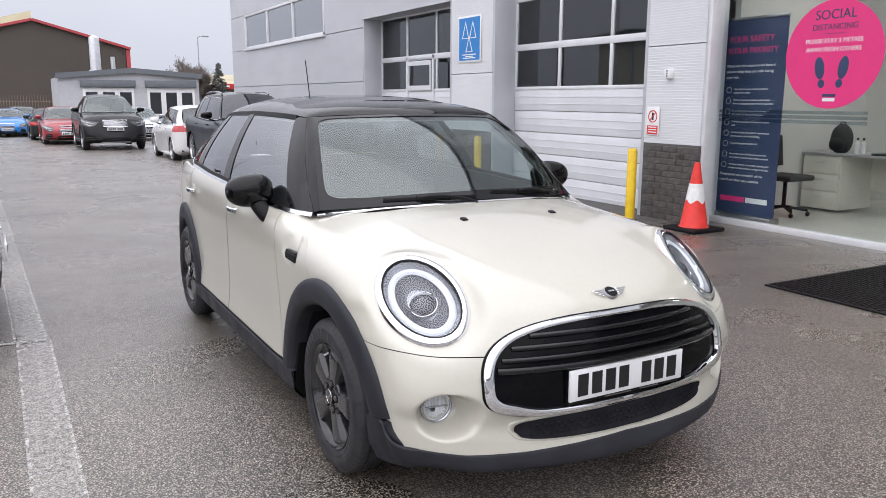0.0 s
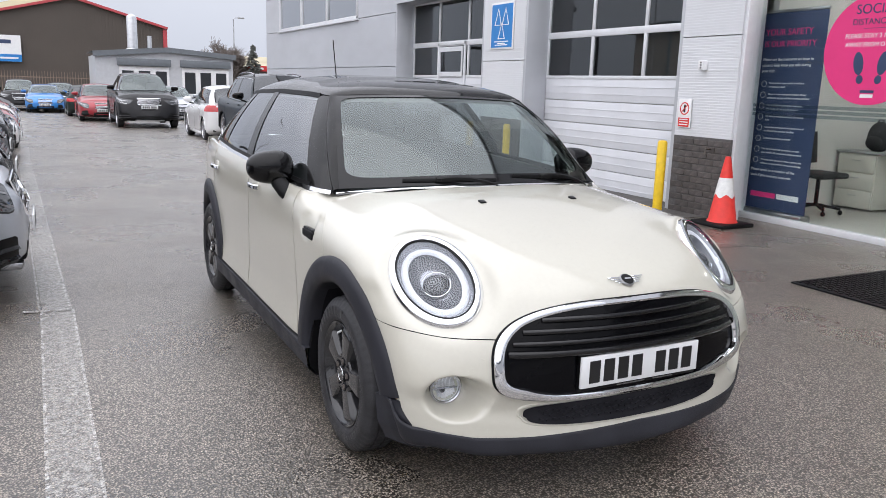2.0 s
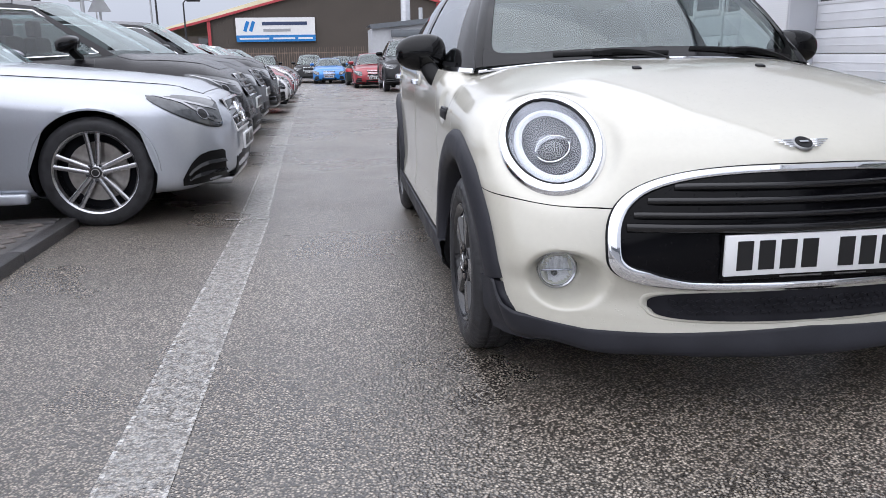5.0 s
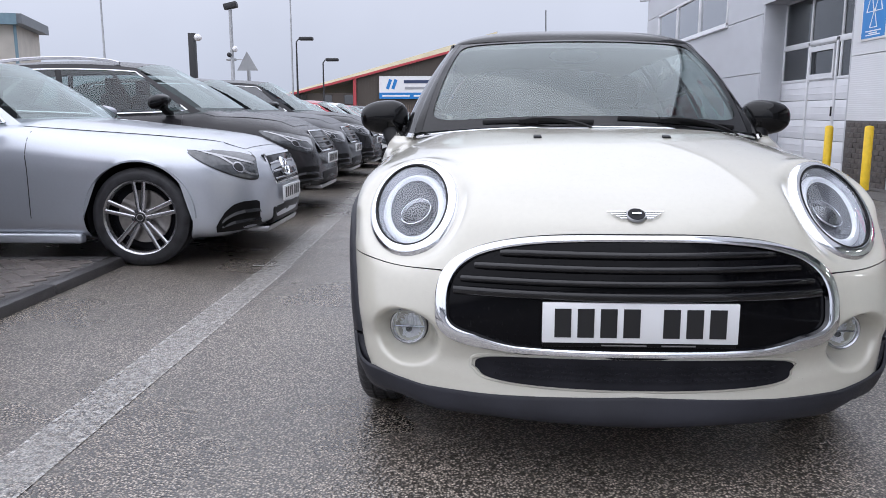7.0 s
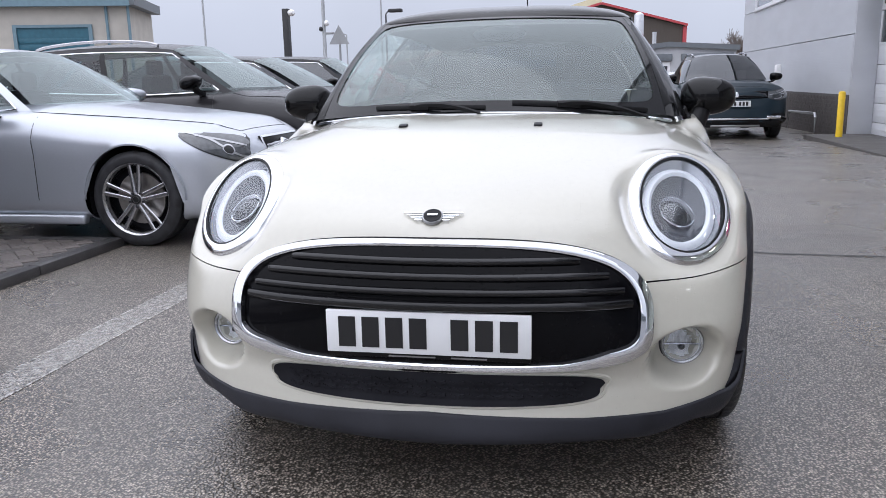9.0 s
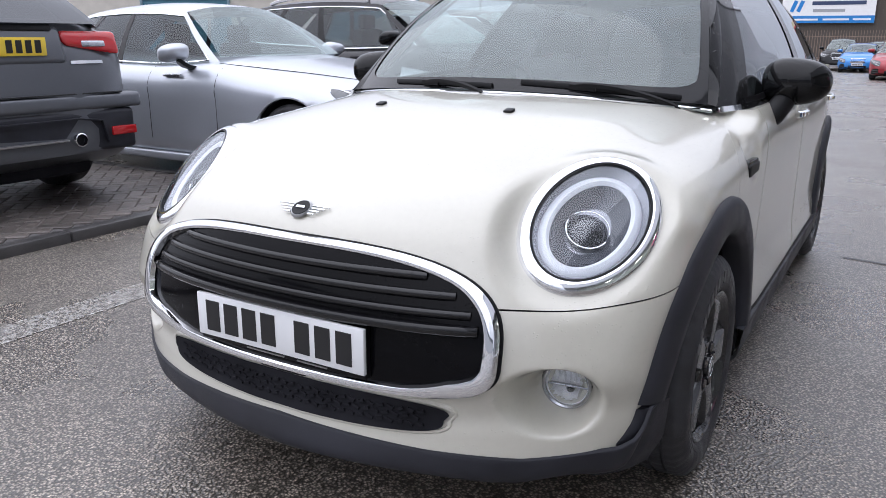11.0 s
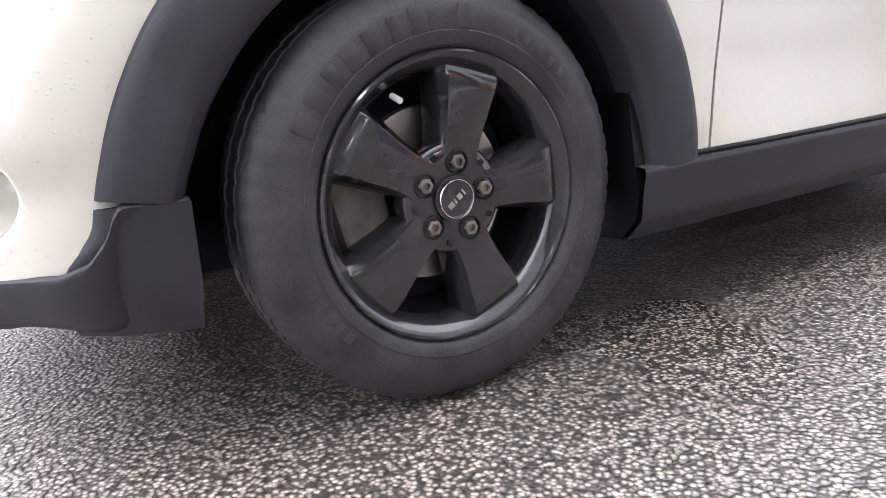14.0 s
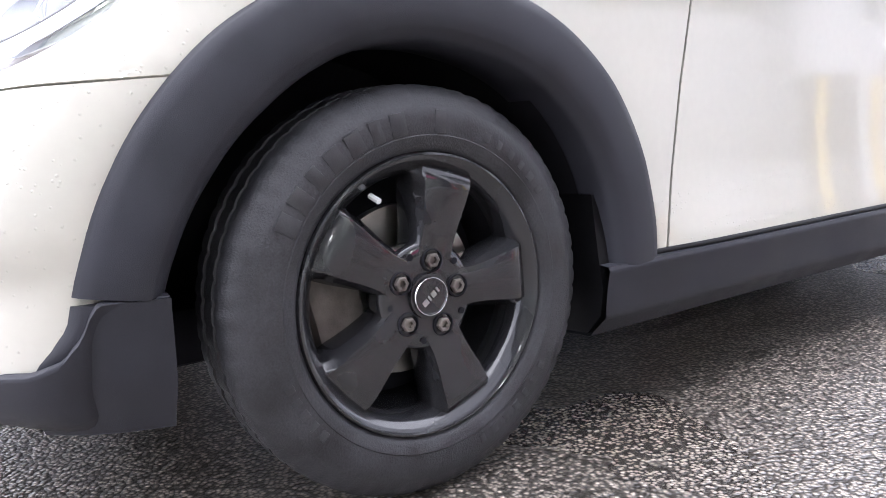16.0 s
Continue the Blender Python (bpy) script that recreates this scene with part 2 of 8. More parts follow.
M["caliper"] = mat("rusty_cast_iron", (0.10, 0.085, 0.075), rough=0.7, vary=0.4, scale=30, bump=0.3)
M["black_plastic"] = mat("black_trim_plastic", (0.0055, 0.0055, 0.0062), rough=0.45, spec=0.22, vary=0.15, scale=10, grain=0.1, grain_scale=700, bump=0.08)
M["grille_black"] = wet_paint("gloss_black_grille", (0.003, 0.003, 0.004), rough=0.10, coat=0.0, drops=0.25, size=140, spec=0.12)
M["slat_black"] = wet_paint("gloss_black_slats", (0.006, 0.006, 0.007), rough=0.10, coat=0.0, drops=0.35, size=140, spec=0.55)
M["windscreen"] = pane("windscreen_glass", (0.72, 0.80, 0.78), ior=2.15, gloss=(0.92, 1.0, 0.99))
M["side_glass"] = pane("side_window_glass", (0.80, 0.88, 0.87), ior=2.9)
M["rear_side_glass"] = pane("tinted_rear_side_glass", (0.14, 0.155, 0.16), ior=2.5)
M["parked_glass"] = pane("greenish_car_glass", (0.50, 0.58, 0.57), ior=1.62)
M["privacy"] = pane("dark_privacy_glass", (0.06, 0.065, 0.07), ior=1.95)
M["lamp_black"] = mat("dark_lamp_optic", (0.03, 0.031, 0.035), rough=0.06, vary=0.2, coat=1.0)
M["lens"] = pane("clear_lamp_lens", (0.93, 0.95, 0.97), ior=1.6, drops=190.0)
M["reflector"] = mat("lamp_reflector", (0.44, 0.45, 0.48), rough=0.22, metal=1.0, vary=0.1, scale=40)
M["frit"] = mat("glossy_black_glass_border", (0.012, 0.012, 0.013), rough=0.06, spec=0.32, vary=0.1)
M["lamp_well"] = mat("smoked_lamp_well", (0.085, 0.088, 0.10), rough=0.16, vary=0.2, scale=40, coat=0.6)
M["lamp_ring"] = mat("pale_light_guide", (0.86, 0.87, 0.90), rough=0.3, vary=0.03)
M["fog_metal"] = mat("fluted_fog_reflector", (0.95, 0.95, 0.96), rough=0.35, metal=0.25, vary=0.2, scale=60)
M["lamp_dark"] = mat("lamp_bowl_grey", (0.34, 0.345, 0.37), rough=0.22, vary=0.15, metal=0.5)
M["plate_white"] = mat("plate_white", (0.78, 0.79, 0.80), rough=0.25, vary=0.02, coat=0.5)
M["plate_yellow"] = mat("plate_yellow", (0.80, 0.58, 0.05), rough=0.25, vary=0.02, coat=0.5)
M["ink"] = mat("black_ink", (0.012, 0.012, 0.013), rough=0.4, vary=0.1)
M["seat"] = mat("dark_seat_cloth", (0.03, 0.03, 0.032), rough=0.9, vary=0.2, grain=0.15, grain_scale=300, bump=0.08)
M["liner"] = mat("pale_roof_lining", (0.42, 0.42, 0.40), rough=0.9, vary=0.05)

# ---- building tools ----


def make(name, bm, material, smooth=True):
    me = bpy.data.meshes.new(name)
    bm.normal_update()
    bm.to_mesh(me)
    bm.free()
    mats = material if isinstance(material, (list, tuple)) else [material]
    for m in mats:
        me.materials.append(m)
    if smooth:
        me.polygons.foreach_set("use_smooth", [True] * len(me.polygons))
        me.set_sharp_from_angle(angle=radians(38))
    return me


def part(name, bm, material, parent, label="", smooth=True):
    """One mesh object under a thing or a part."""
    ob = new(name, make(name, bm, material, smooth))
    ob.parent = parent
    if label:
        ob["label"] = label
    return ob


def solo(name, bm, material, label, category, group="", kind="", smooth=True):
    return tagged(new(name, make(name, bm, material, smooth)), label, category, group, kind)


def thing(name, label, category, group="", kind="", at=(0, 0, 0), turn=0):
    ob = new(name)
    ob.empty_display_size = 0.2
    ob.matrix_basis = pose(*at, 0, 0, turn)
    return tagged(ob, label, category, group, kind)


def sheet(f, nu, nv, wrap=False, bm=None):
    """A grid of points f(u, v), u and v from 0 to 1."""
    bm = bm or bmesh.new()
    rows = [[bm.verts.new(f(i / nu, j / nv)) for i in range(nu if wrap else nu + 1)] for j in range(nv + 1)]
    for j in range(nv):
        for i in range(nu):
            k = (i + 1) % nu if wrap else i + 1
            bm.faces.new((rows[j][i], rows[j][k], rows[j + 1][k], rows[j + 1][i]))
    return bm


def box(a, b, bevel=0.0, bm=None, m=None, seg=2):
    bm2 = bmesh.new()
    bmesh.ops.create_cube(bm2, size=1)
    for v in bm2.verts:
        v.co = Vector([(a[i] + b[i]) / 2 + v.co[i] * (b[i] - a[i]) for i in range(3)])
    if bevel:
        bmesh.ops.bevel(bm2, geom=bm2.edges[:], offset=bevel, segments=seg, affect="EDGES", profile=0.5)
    if m is not None:
        bm2.transform(m)
    if bm is None:
        return bm2
    return join(bm, bm2)


def join(bm, other):
    me = bpy.data.meshes.new("scrap")
    other.to_mesh(me)
    other.free()
    bm.from_mesh(me)
    bpy.data.meshes.remove(me)
    return bm


def lathe(profile, n=48, bm=None, axis="x", jag=None):
    """Turns (along, radius) pairs round an axis."""
    bm = bm or bmesh.new()
    rows = []
    for k, (h, r) in enumerate(profile):
        ring = []
        for i in range(n):
            a = 2 * math.pi * i / n
            q = r - (jag(k, i) if jag else 0)
            c, s = q * math.cos(a), q * math.sin(a)
            ring.append(bm.verts.new({"x": (h, c, s), "y": (c, h, s), "z": (c, s, h)}[axis]))
        rows.append(ring)
    for j in range(len(rows) - 1):
        for i in range(n):
            bm.faces.new((rows[j][i], rows[j][(i + 1) % n], rows[j + 1][(i + 1) % n], rows[j + 1][i]))
    bmesh.ops.recalc_face_normals(bm, faces=bm.faces[:])
    return bm


def disc(h, r, n=32, bm=None, axis="x"):
    bm = bm or bmesh.new()
    vs = []
    for i in range(n):
        a = 2 * math.pi * i / n
        c, s = r * math.cos(a), r * math.sin(a)
        vs.append(bm.verts.new({"x": (h, c, s), "y": (c, h, s), "z": (c, s, h)}[axis]))
    bm.faces.new(vs)
    return bm


def sweep(points, section, closed=False, up=None, bm=None):
    """Carries a section, (across, out) pairs, along a line of points. up(i) gives the out direction."""
    bm = bm or bmesh.new()
    pts = [Vector(p) for p in points]
    n = len(pts)
    rings = []
    for i, p in enumerate(pts):
        a = pts[(i - 1) % n] if closed or i else pts[i]
        b = pts[(i + 1) % n] if closed or i < n - 1 else pts[i]
        along = (b - a).normalized()
        out = Vector(up(i)) if up else Vector((0, 0, 1))
        out = (out - along * out.dot(along)).normalized()
        side = along.cross(out)
        rings.append([bm.verts.new(p + side * s + out * o) for s, o in section])
    m = len(section)
    for i in range(n if closed else n - 1):
        r0, r1 = rings[i], rings[(i + 1) % n]
        for k in range(m):
            bm.faces.new((r0[k], r0[(k + 1) % m], r1[(k + 1) % m], r1[k]))
    if not closed:
        bm.faces.new(rings[0][::-1])
        bm.faces.new(rings[-1])
    bmesh.ops.recalc_face_normals(bm, faces=bm.faces[:])
    return bm


def round_section(r, n=8):
    return [(r * math.cos(2 * math.pi * i / n), r * math.sin(2 * math.pi * i / n)) for i in range(n)]


def tube(points, r, n=8, closed=False, bm=None):
    pts = [Vector(p) for p in points]
    d = (pts[-1] - pts[0]) if not closed else Vector((0, 0, 1))
    ref = Vector((0, 0, 1)) if abs(d.normalized().z) < 0.9 else Vector((0, 1, 0))
    return sweep(points, round_section(r, n), closed, up=lambda i: ref, bm=bm)


def blob(center, radii, nu=24, nv=14, bm=None, m=None):
    b = bmesh.new()
    bmesh.ops.create_uvsphere(b, u_segments=nu, v_segments=nv, radius=1)
    for v in b.verts:
        v.co = Vector(center) + Vector((v.co.x * radii[0], v.co.y * radii[1], v.co.z * radii[2]))
    if m is not None:
        b.transform(m)
    return b if bm is None else join(bm, b)


def mix(a, b, t):
    return a + (b - a) * t


def smooth01(t):
    t = min(1.0, max(0.0, t))
    return t * t * (3 - 2 * t)


def table(rows, t):
    """Smooth reading of a table of rows of numbers at t, in rows."""
    t = min(len(rows) - 1.0, max(0.0, t))
    i = min(int(t), len(rows) - 2)
    f = t - i
    p0, p1, p2, p3 = rows[max(0, i - 1)], rows[i], rows[i + 1], rows[min(len(rows) - 1, i + 2)]
    out = []
    for a, b, c, d in zip(p0, p1, p2, p3):
        m1, m2 = (c - a) / 2, (d - b) / 2
        out.append((2 * f**3 - 3 * f**2 + 1) * b + (f**3 - 2 * f**2 + f) * m1 + (-2 * f**3 + 3 * f**2) * c + (f**3 - f**2) * m2)
    return out


def reading(pairs, t):
    """Straight-line reading of (place, value) pairs."""
    return float(np.interp(t, [p for p, _ in pairs], [v for _, v in pairs]))


def flip(bm):
    for v in bm.verts:
        v.co.x = -v.co.x
    bmesh.ops.reverse_faces(bm, faces=bm.faces[:])
    return bm


def cut_round(bm, cy, cz, r, snap):
    """Cuts a round opening, seen along x, and lays the edge on the circle."""
    def away(v):
        return math.hypot(v.co.y - cy, v.co.z - cz)
    gone = [f for f in bm.faces if all(away(v) < r - 1e-4 for v in f.verts)]
    bmesh.ops.delete(bm, geom=gone, context="FACES")
    for v in bm.verts:
        d = away(v)
        if d < r:
            k = r / max(d, 1e-5)
            v.co.y, v.co.z = cy + (v.co.y - cy) * k, cz + (v.co.z - cz) * k
    return bm


def bars(rects, depth, m, bm=None):
    """Flat bars in a local x-z plane, (x0, z0, x1, z1) each, proud along -y, laid by m."""
    bm = bm or bmesh.new()
    for x0, z0, x1, z1 in rects:
        box((x0, -depth, z0), (x1, 0, z1), bm=bm, m=m)
    return bm


def words(text, size, m, align="CENTER", depth=0.0015):
    """Letters as a mesh, standing in the local x-z plane and facing -y, laid by m."""
    cu = bpy.data.curves.new("words", "FONT")
    cu.body, cu.size, cu.align_x, cu.extrude = text, size, align, depth
    ob = bpy.data.objects.new("words", cu)
    me = bpy.data.meshes.new_from_object(ob)
    bpy.data.objects.remove(ob)
    bm = bmesh.new()
    bm.from_mesh(me)
    bpy.data.meshes.remove(me)
    bm.transform(m @ pose(0, 0, 0, 90, 0, 0))
    return bm

# ---- the white hatchback: forward is -y, front axle at y = 0 ----
WHEELBASE, AXLE_Z = 2.567, 0.305
ARCH_Y = -0.02

car = thing("hatchback_car", "off-white hatchback car with black roof, beaded with rain, on wet asphalt", "car")


def flare(y, z):
    """Outward sweep of the doors' lower edge towards the sill."""
    return 0.014 * smooth01((0.46 - z) / 0.18) * smooth01((y - 0.35) / 0.3)


def side_x(y, z):
    """Half width of the body side at y and height z."""
    w = 0.846 - 0.40 * max(0.0, -0.10 - y) ** 2 - 0.10 * max(0.0, y - 2.2) ** 2
    top = reading([(0.0, 0.985), (0.45, 1.00), (0.9, 1.05), (1.5, 1.09), (2.4, 1.12), (3.0, 1.12)], y)
    k = min(1.0, max(0.0, (z - 0.70) / (top - 0.70)))
    full = 3.2 + 2.0 * smooth01((y - 0.25) / 0.4)
    w *= (1 - k**full) ** (1 / full)
    w += flare(y, z)
    w -= 0.018 * smooth01((0.46 - z) / 0.26) * smooth01((-0.28 - y) / 0.14)
    return w


def arch_point(deg, r=0.43):
    return ARCH_Y + r * math.cos(radians(deg)), AXLE_Z + r * math.sin(radians(deg))


def nose_rows():
    """Centre line (y, z), end on the side (x, y, z), fullness, rear bow."""
    ends = [(-0.425, 0.178), (-0.446, 0.222), arch_point(175), arch_point(168), arch_point(160), arch_point(147), arch_point(132),
            arch_point(125), arch_point(116), arch_point(105), arch_point(92), arch_point(79), arch_point(66)]
    middle = [(-0.738, 0.175, 1.62, 0), (-0.789, 0.209, 1.72, 0), (-0.776, 0.285, 1.78, 0), (-0.757, 0.35, 1.88, 0), (-0.757, 0.44, 2.25, 0), (-0.755, 0.515, 2.25, 0),
              (-0.745, 0.600, 2.15, 0), (-0.708, 0.705, 2.0, 0), (-0.650, 0.766, 2.1, 0), (-0.50, 0.835, 2.75, 0), (-0.26, 0.906, 3.2, 0.02), (-0.01, 0.957, 3.0, 0.12), (0.25, 0.985, 3.3, 0.26)]
    rows = []
    for (y0, z0, n, bow), (y1, z1) in zip(middle, ends):
        rows.append((y0, z0, side_x(y1, z1), y1, z1, n, bow))
    return rows


NOSE = nose_rows()


def nose(v, t):
    """Point of the front shell: v from row 0 (lip) to 12 (cowl), t from 0 (centre) to 1 (side)."""
    y0, z0, x1, y1, z1, n, bow = table(NOSE, v)
    a = t * math.pi / 2
    s, c = max(0.0, math.sin(a)) ** (2 / n), max(0.0, math.cos(a)) ** (2 / n)
    p = Vector((x1 * s, y1 + (y0 - y1) * c, z1 + (z0 - z1) * c))
    p.y += bow * math.exp(-((s - 0.825) / 0.17) ** 2) * (1 - s**10)
    return p


def nose_y(x, z):
    """y of the front shell at x and z."""
    x = abs(x)
    lo, hi = 0.5, 9.0
    for _ in range(26):
        v = (lo + hi) / 2
        y0, z0, x1, y1, z1, n, _bow = table(NOSE, v)
        c = max(0.0, 1 - (x / x1) ** n) ** (1 / n)
        if z1 + (z0 - z1) * c < z:
            lo = v
        else:
            hi = v
    return y1 + (y0 - y1) * c


# headlamp frame on the +x side: centre, across, up, out
LAMP_C = Vector((0.6385, -0.4040, 0.7665))
LAMP_H = Vector((0.909, 0.046, -0.414)).normalized()
LAMP_N = Vector((0.357, -0.595, 0.720)).normalized()
LAMP_U = LAMP_N.cross(LAMP_H).normalized()
LAMP_C -= LAMP_U * 0.011
LAMP_A, LAMP_B = 0.144, 0.201
FOG_C = Vector((0.641, -0.527, 0.408))
FOG_N = Vector((0.12, -0.98, 0.05)).normalized()
FOG_H = Vector((0, 0, 1)).cross(-FOG_N).normalized() * -1
FOG_U = Vector((0, 0, 1))


def frame_matrix(c, h, u, n):
    m = Matrix((h, u, n)).transposed().to_4x4()
    m.translation = c
    return m


LAMP_M = frame_matrix(LAMP_C, LAMP_H, LAMP_U, LAMP_N)
FOG_M = frame_matrix(FOG_C, FOG_H, FOG_U, FOG_N)


def seat_lamps(p):
    """Pulls the shell onto the lamp's plane and hollows the fog lamp pocket."""
    q = p - LAMP_C
    h, u, d = q.dot(LAMP_H), q.dot(LAMP_U), q.dot(LAMP_N)
    rho = math.hypot(h / LAMP_A, u / LAMP_B)
    reach = 1.66 - 0.14 * u / max(0.001, math.hypot(h, u))
    if rho < reach and abs(d) < 0.3:
        f = min(1.0, (reach - rho) / (reach - 1.02)) ** 1.8
        p = p - LAMP_N * (d + 0.006) * f**3 * (f * (6 * f - 15) + 10)
    q = p - FOG_C
    h, u, d = q.dot(FOG_H), q.dot(FOG_U), q.dot(FOG_N)
    rho = math.hypot(h / (0.084 if h < 0 else 0.070), u / (0.056 if u > 0 else 0.066))
    if rho < 1.5 and abs(d) < 0.2:
        p = p - FOG_N * (d + 0.006) * smooth01((1.5 - rho) / 0.72)
    return p


def shell(v0, v1, nu, nv, out=0.0, lip0=0.0, lip1=0.0):
    """Front shell between two rows, both sides, with lips turned in at its edges."""
    def f(a, b):
        t = a * 2 - 1
        low = v0(abs(t)) if callable(v0) else v0
        p = seat_lamps(nose(mix(low, v1, b), abs(t)))
        if t < 0:
            p.x = -p.x
        return p
    bm = sheet(f, nu, nv)
    bmesh.ops.recalc_face_normals(bm, faces=bm.faces[:])
    bm.normal_update()
    mid = min(bm.verts, key=lambda v: v.co.y)
    if mid.normal.y > 0:
        bmesh.ops.reverse_faces(bm, faces=bm.faces[:])
        bm.normal_update()
    gone = []
    for f in bm.faces:
        c = f.calc_center_median()
        c.x = abs(c.x)
        q, g = c - LAMP_C, c - FOG_C
        if math.hypot(q.dot(LAMP_H) / LAMP_A, q.dot(LAMP_U) / LAMP_B) < 0.90 and abs(q.dot(LAMP_N)) < 0.1 or g.length < 0.040:
            gone.append(f)
    bmesh.ops.delete(bm, geom=gone, context="FACES")
    if out:
        for v, n in [(v, v.normal.copy()) for v in bm.verts]:
            v.co += n * out
    edges = [e for e in bm.edges if e.is_boundary]
    ret = bmesh.ops.extrude_edge_only(bm, edges=edges)
    for v in ret["geom"]:
        if isinstance(v, bmesh.types.BMVert):
            v.co += Vector((-0.012 * (1 if v.co.x > 0.3 else -1 if v.co.x < -0.3 else 0), 0.016, -0.006))
    return bm


SEAM = 6.0
bonnet = part("bonnet", shell(SEAM + 0.022, 12.0, 130, 90), M["white_paint"], car)


def lip_top(k, s):
    """Row at which the lip's upper edge crosses the front shell."""
    z = reading([(0, 0.284), (0.5, 0.267), (0.75, 0.266), (0.88, 0.278), (0.96, 0.286), (0.985, 0.300), (0.996, 0.328), (1.0, 0.366)], s)
    lo, hi = 0.2, 4.0
    for _ in range(22):
        v = (lo + hi) / 2
        lo, hi = (v, hi) if nose(v, k).z < z else (lo, v)
    return v


bumper = part("front_bumper", shell(lambda t: lip_top(t, math.sin(t * math.pi / 2) ** (2 / 1.75)) - 0.12, SEAM - 0.022, 150, 72), M["white_paint"], car)


def lip(a, b):
    """Black front lip, its ends reaching up and back to the wheel arch mouldings."""
    t = abs(a * 2 - 1)
    k = min(1.0, t / 0.90)
    s = math.sin(k * math.pi / 2) ** (2 / 1.75)
    v = mix(0.0, lip_top(k, s), reading([(0.0, 0.0), (0.25, 0.4), (0.9, 0.97), (1.0, 1.0)], b))
    e = 0.004
    p = nose(v, k)
    du, dv = nose(v, min(1, k + e)) - nose(v, max(0, k - e)), nose(v + 0.02, k) - nose(max(0, v - 0.02), k)
    n = du.cross(dv).normalized()
    if n.y > 0.2 or n.x < -0.2:
        n = -n
    p = p + n * reading([(0.0, 0.002), (0.3, 0.009), (0.88, 0.008), (0.95, 0.006), (1.0, -0.004)], b)
    p.x += 0.022 * smooth01((s - 0.90) / 0.10) * b**0.5
    tuck = math.exp(-((s - 0.88) / 0.12) ** 2) * (1 - b) ** 1.3
    p += Vector((0, 0.012, 0.018)) * tuck
    p.x -= 0.045 * smooth01((s - 0.68) / 0.25) * (1 - b) ** 1.3
    p.z += 0.013 * (1 - b) ** 1.2 * (1 - smooth01((s - 0.5) / 0.35))
    if t > 0.90:
        f = (t - 0.90) / 0.10
        p.y = mix(p.y, -0.372, f)
        p.x += 0.010 * f
    if a < 0.5:
        p.x = -p.x
    return p
bm = sheet(lip, 140, 24)
ends = [e for e in bm.edges if e.is_boundary and all(v.co.y > -0.3735 for v in e.verts)]
ret = bmesh.ops.extrude_edge_only(bm, edges=ends)
for v in ret["geom"]:
    if isinstance(v, bmesh.types.BMVert):
        v.co.x *= 0.86
bmesh.ops.recalc_face_normals(bm, faces=bm.faces[:])
part("front_lip", bm, M["arch_plastic"], car, "black textured plastic front lip")

# lip ends carrying the wheel arch line down to the ground side
for side in (1, -1):
    def lip_end(a, b):
        z = mix(0.362, 0.190, b)
        y = mix(-0.372, reading([(0.19, -0.510), (0.25, -0.530), (0.28, -0.530), (0.308, -0.503), (0.335, -0.484), (0.366, -0.477)], z), a)
        tuck = 0.018 * smooth01((0.46 - z) / 0.26) * smooth01((-0.28 - y) / 0.14)
        x = 0.846 - 0.40 * max(0.0, -0.10 - y) ** 2 + mix(reading([(0, 0.022), (0.4, 0.019), (0.7, 0.006), (1, -0.020)], a), reading([(0, 0.0225), (0.5, 0.0235), (0.75, 0.021), (0.93, 0.014), (1, -0.004)], a), smooth01((z - 0.255) / 0.07)) - tuck - 0.030 * smooth01((0.27 - z) / 0.09)
        return Vector((side * x, y, z))
    bm = sheet(lip_end, 16, 16)
    rim = bmesh.ops.extrude_edge_only(bm, edges=[e for e in bm.edges if e.is_boundary])
    for v in rim["geom"]:
        if isinstance(v, bmesh.types.BMVert):
            v.co.x -= side * 0.05
    bmesh.ops.recalc_face_normals(bm, faces=bm.faces[:])
    part("lip_end", bm, M["arch_plastic"], car, "black plastic lip end below the wheel arch")

# seam filler behind the bonnet line
def seam_line(a, b):
    t = a * 2 - 1
    p = seat_lamps(nose(SEAM + (b - 0.5) * 0.3, abs(t)))
    p += Vector((-0.006 * (p.x > 0), 0.012, -0.002))
    if t < 0:
        p.x = -p.x
    return p
part("seam_backing", sheet(seam_line, 80, 4), M["dark_well"], car)

# cowl line and windscreen
def cowl(s):
    a = abs(s)
    return Vector((0.698 * s, 0.255 + 0.215 * a**2.2, 0.987 - 0.034 * a**2))


def screen(s, r):
    """Windscreen surface, s from -1 to 1 across, r from 0 at the cowl to 1 at the roof."""
    a = abs(s)
    low = cowl(s) + Vector((0, 0.030, 0.004))
    top = Vector((0.540 * s, 0.870 + 0.100 * a**2.2, 1.366 - 0.014 * a**2))
    p = low.lerp(top, r)
    p += Vector((0, -0.02, 0.032)) * (4 * r * (1 - r)) + Vector((0.012 * s, 0, 0)) * (4 * r * (1 - r))
    return p


def inset_ring(f, s0, s1, r0, r1, i_s, i_r, n=120, corner=14.0, steps=6):
    """Border between a rectangle of a surface and a rounded one inside it, laid on the surface."""
    def g(u, v):
        a = 2 * math.pi * u
        c, s = math.cos(a), math.sin(a)
        k = max(abs(c), abs(s))
        k2 = (abs(c) ** corner + abs(s) ** corner) ** (1 / corner)
        outer = (mix(s0, s1, 0.5 + 0.5 * c / k), mix(r0, r1, 0.5 + 0.5 * s / k))
        inner = (mix(s0 + i_s, s1 - i_s, 0.5 + 0.5 * c / k2), mix(r0 + i_r[0], r1 - i_r[1], 0.5 + 0.5 * s / k2))
        return f(mix(outer[0], inner[0], v), mix(outer[1], inner[1], v))
    return sheet(g, n, steps, wrap=True)


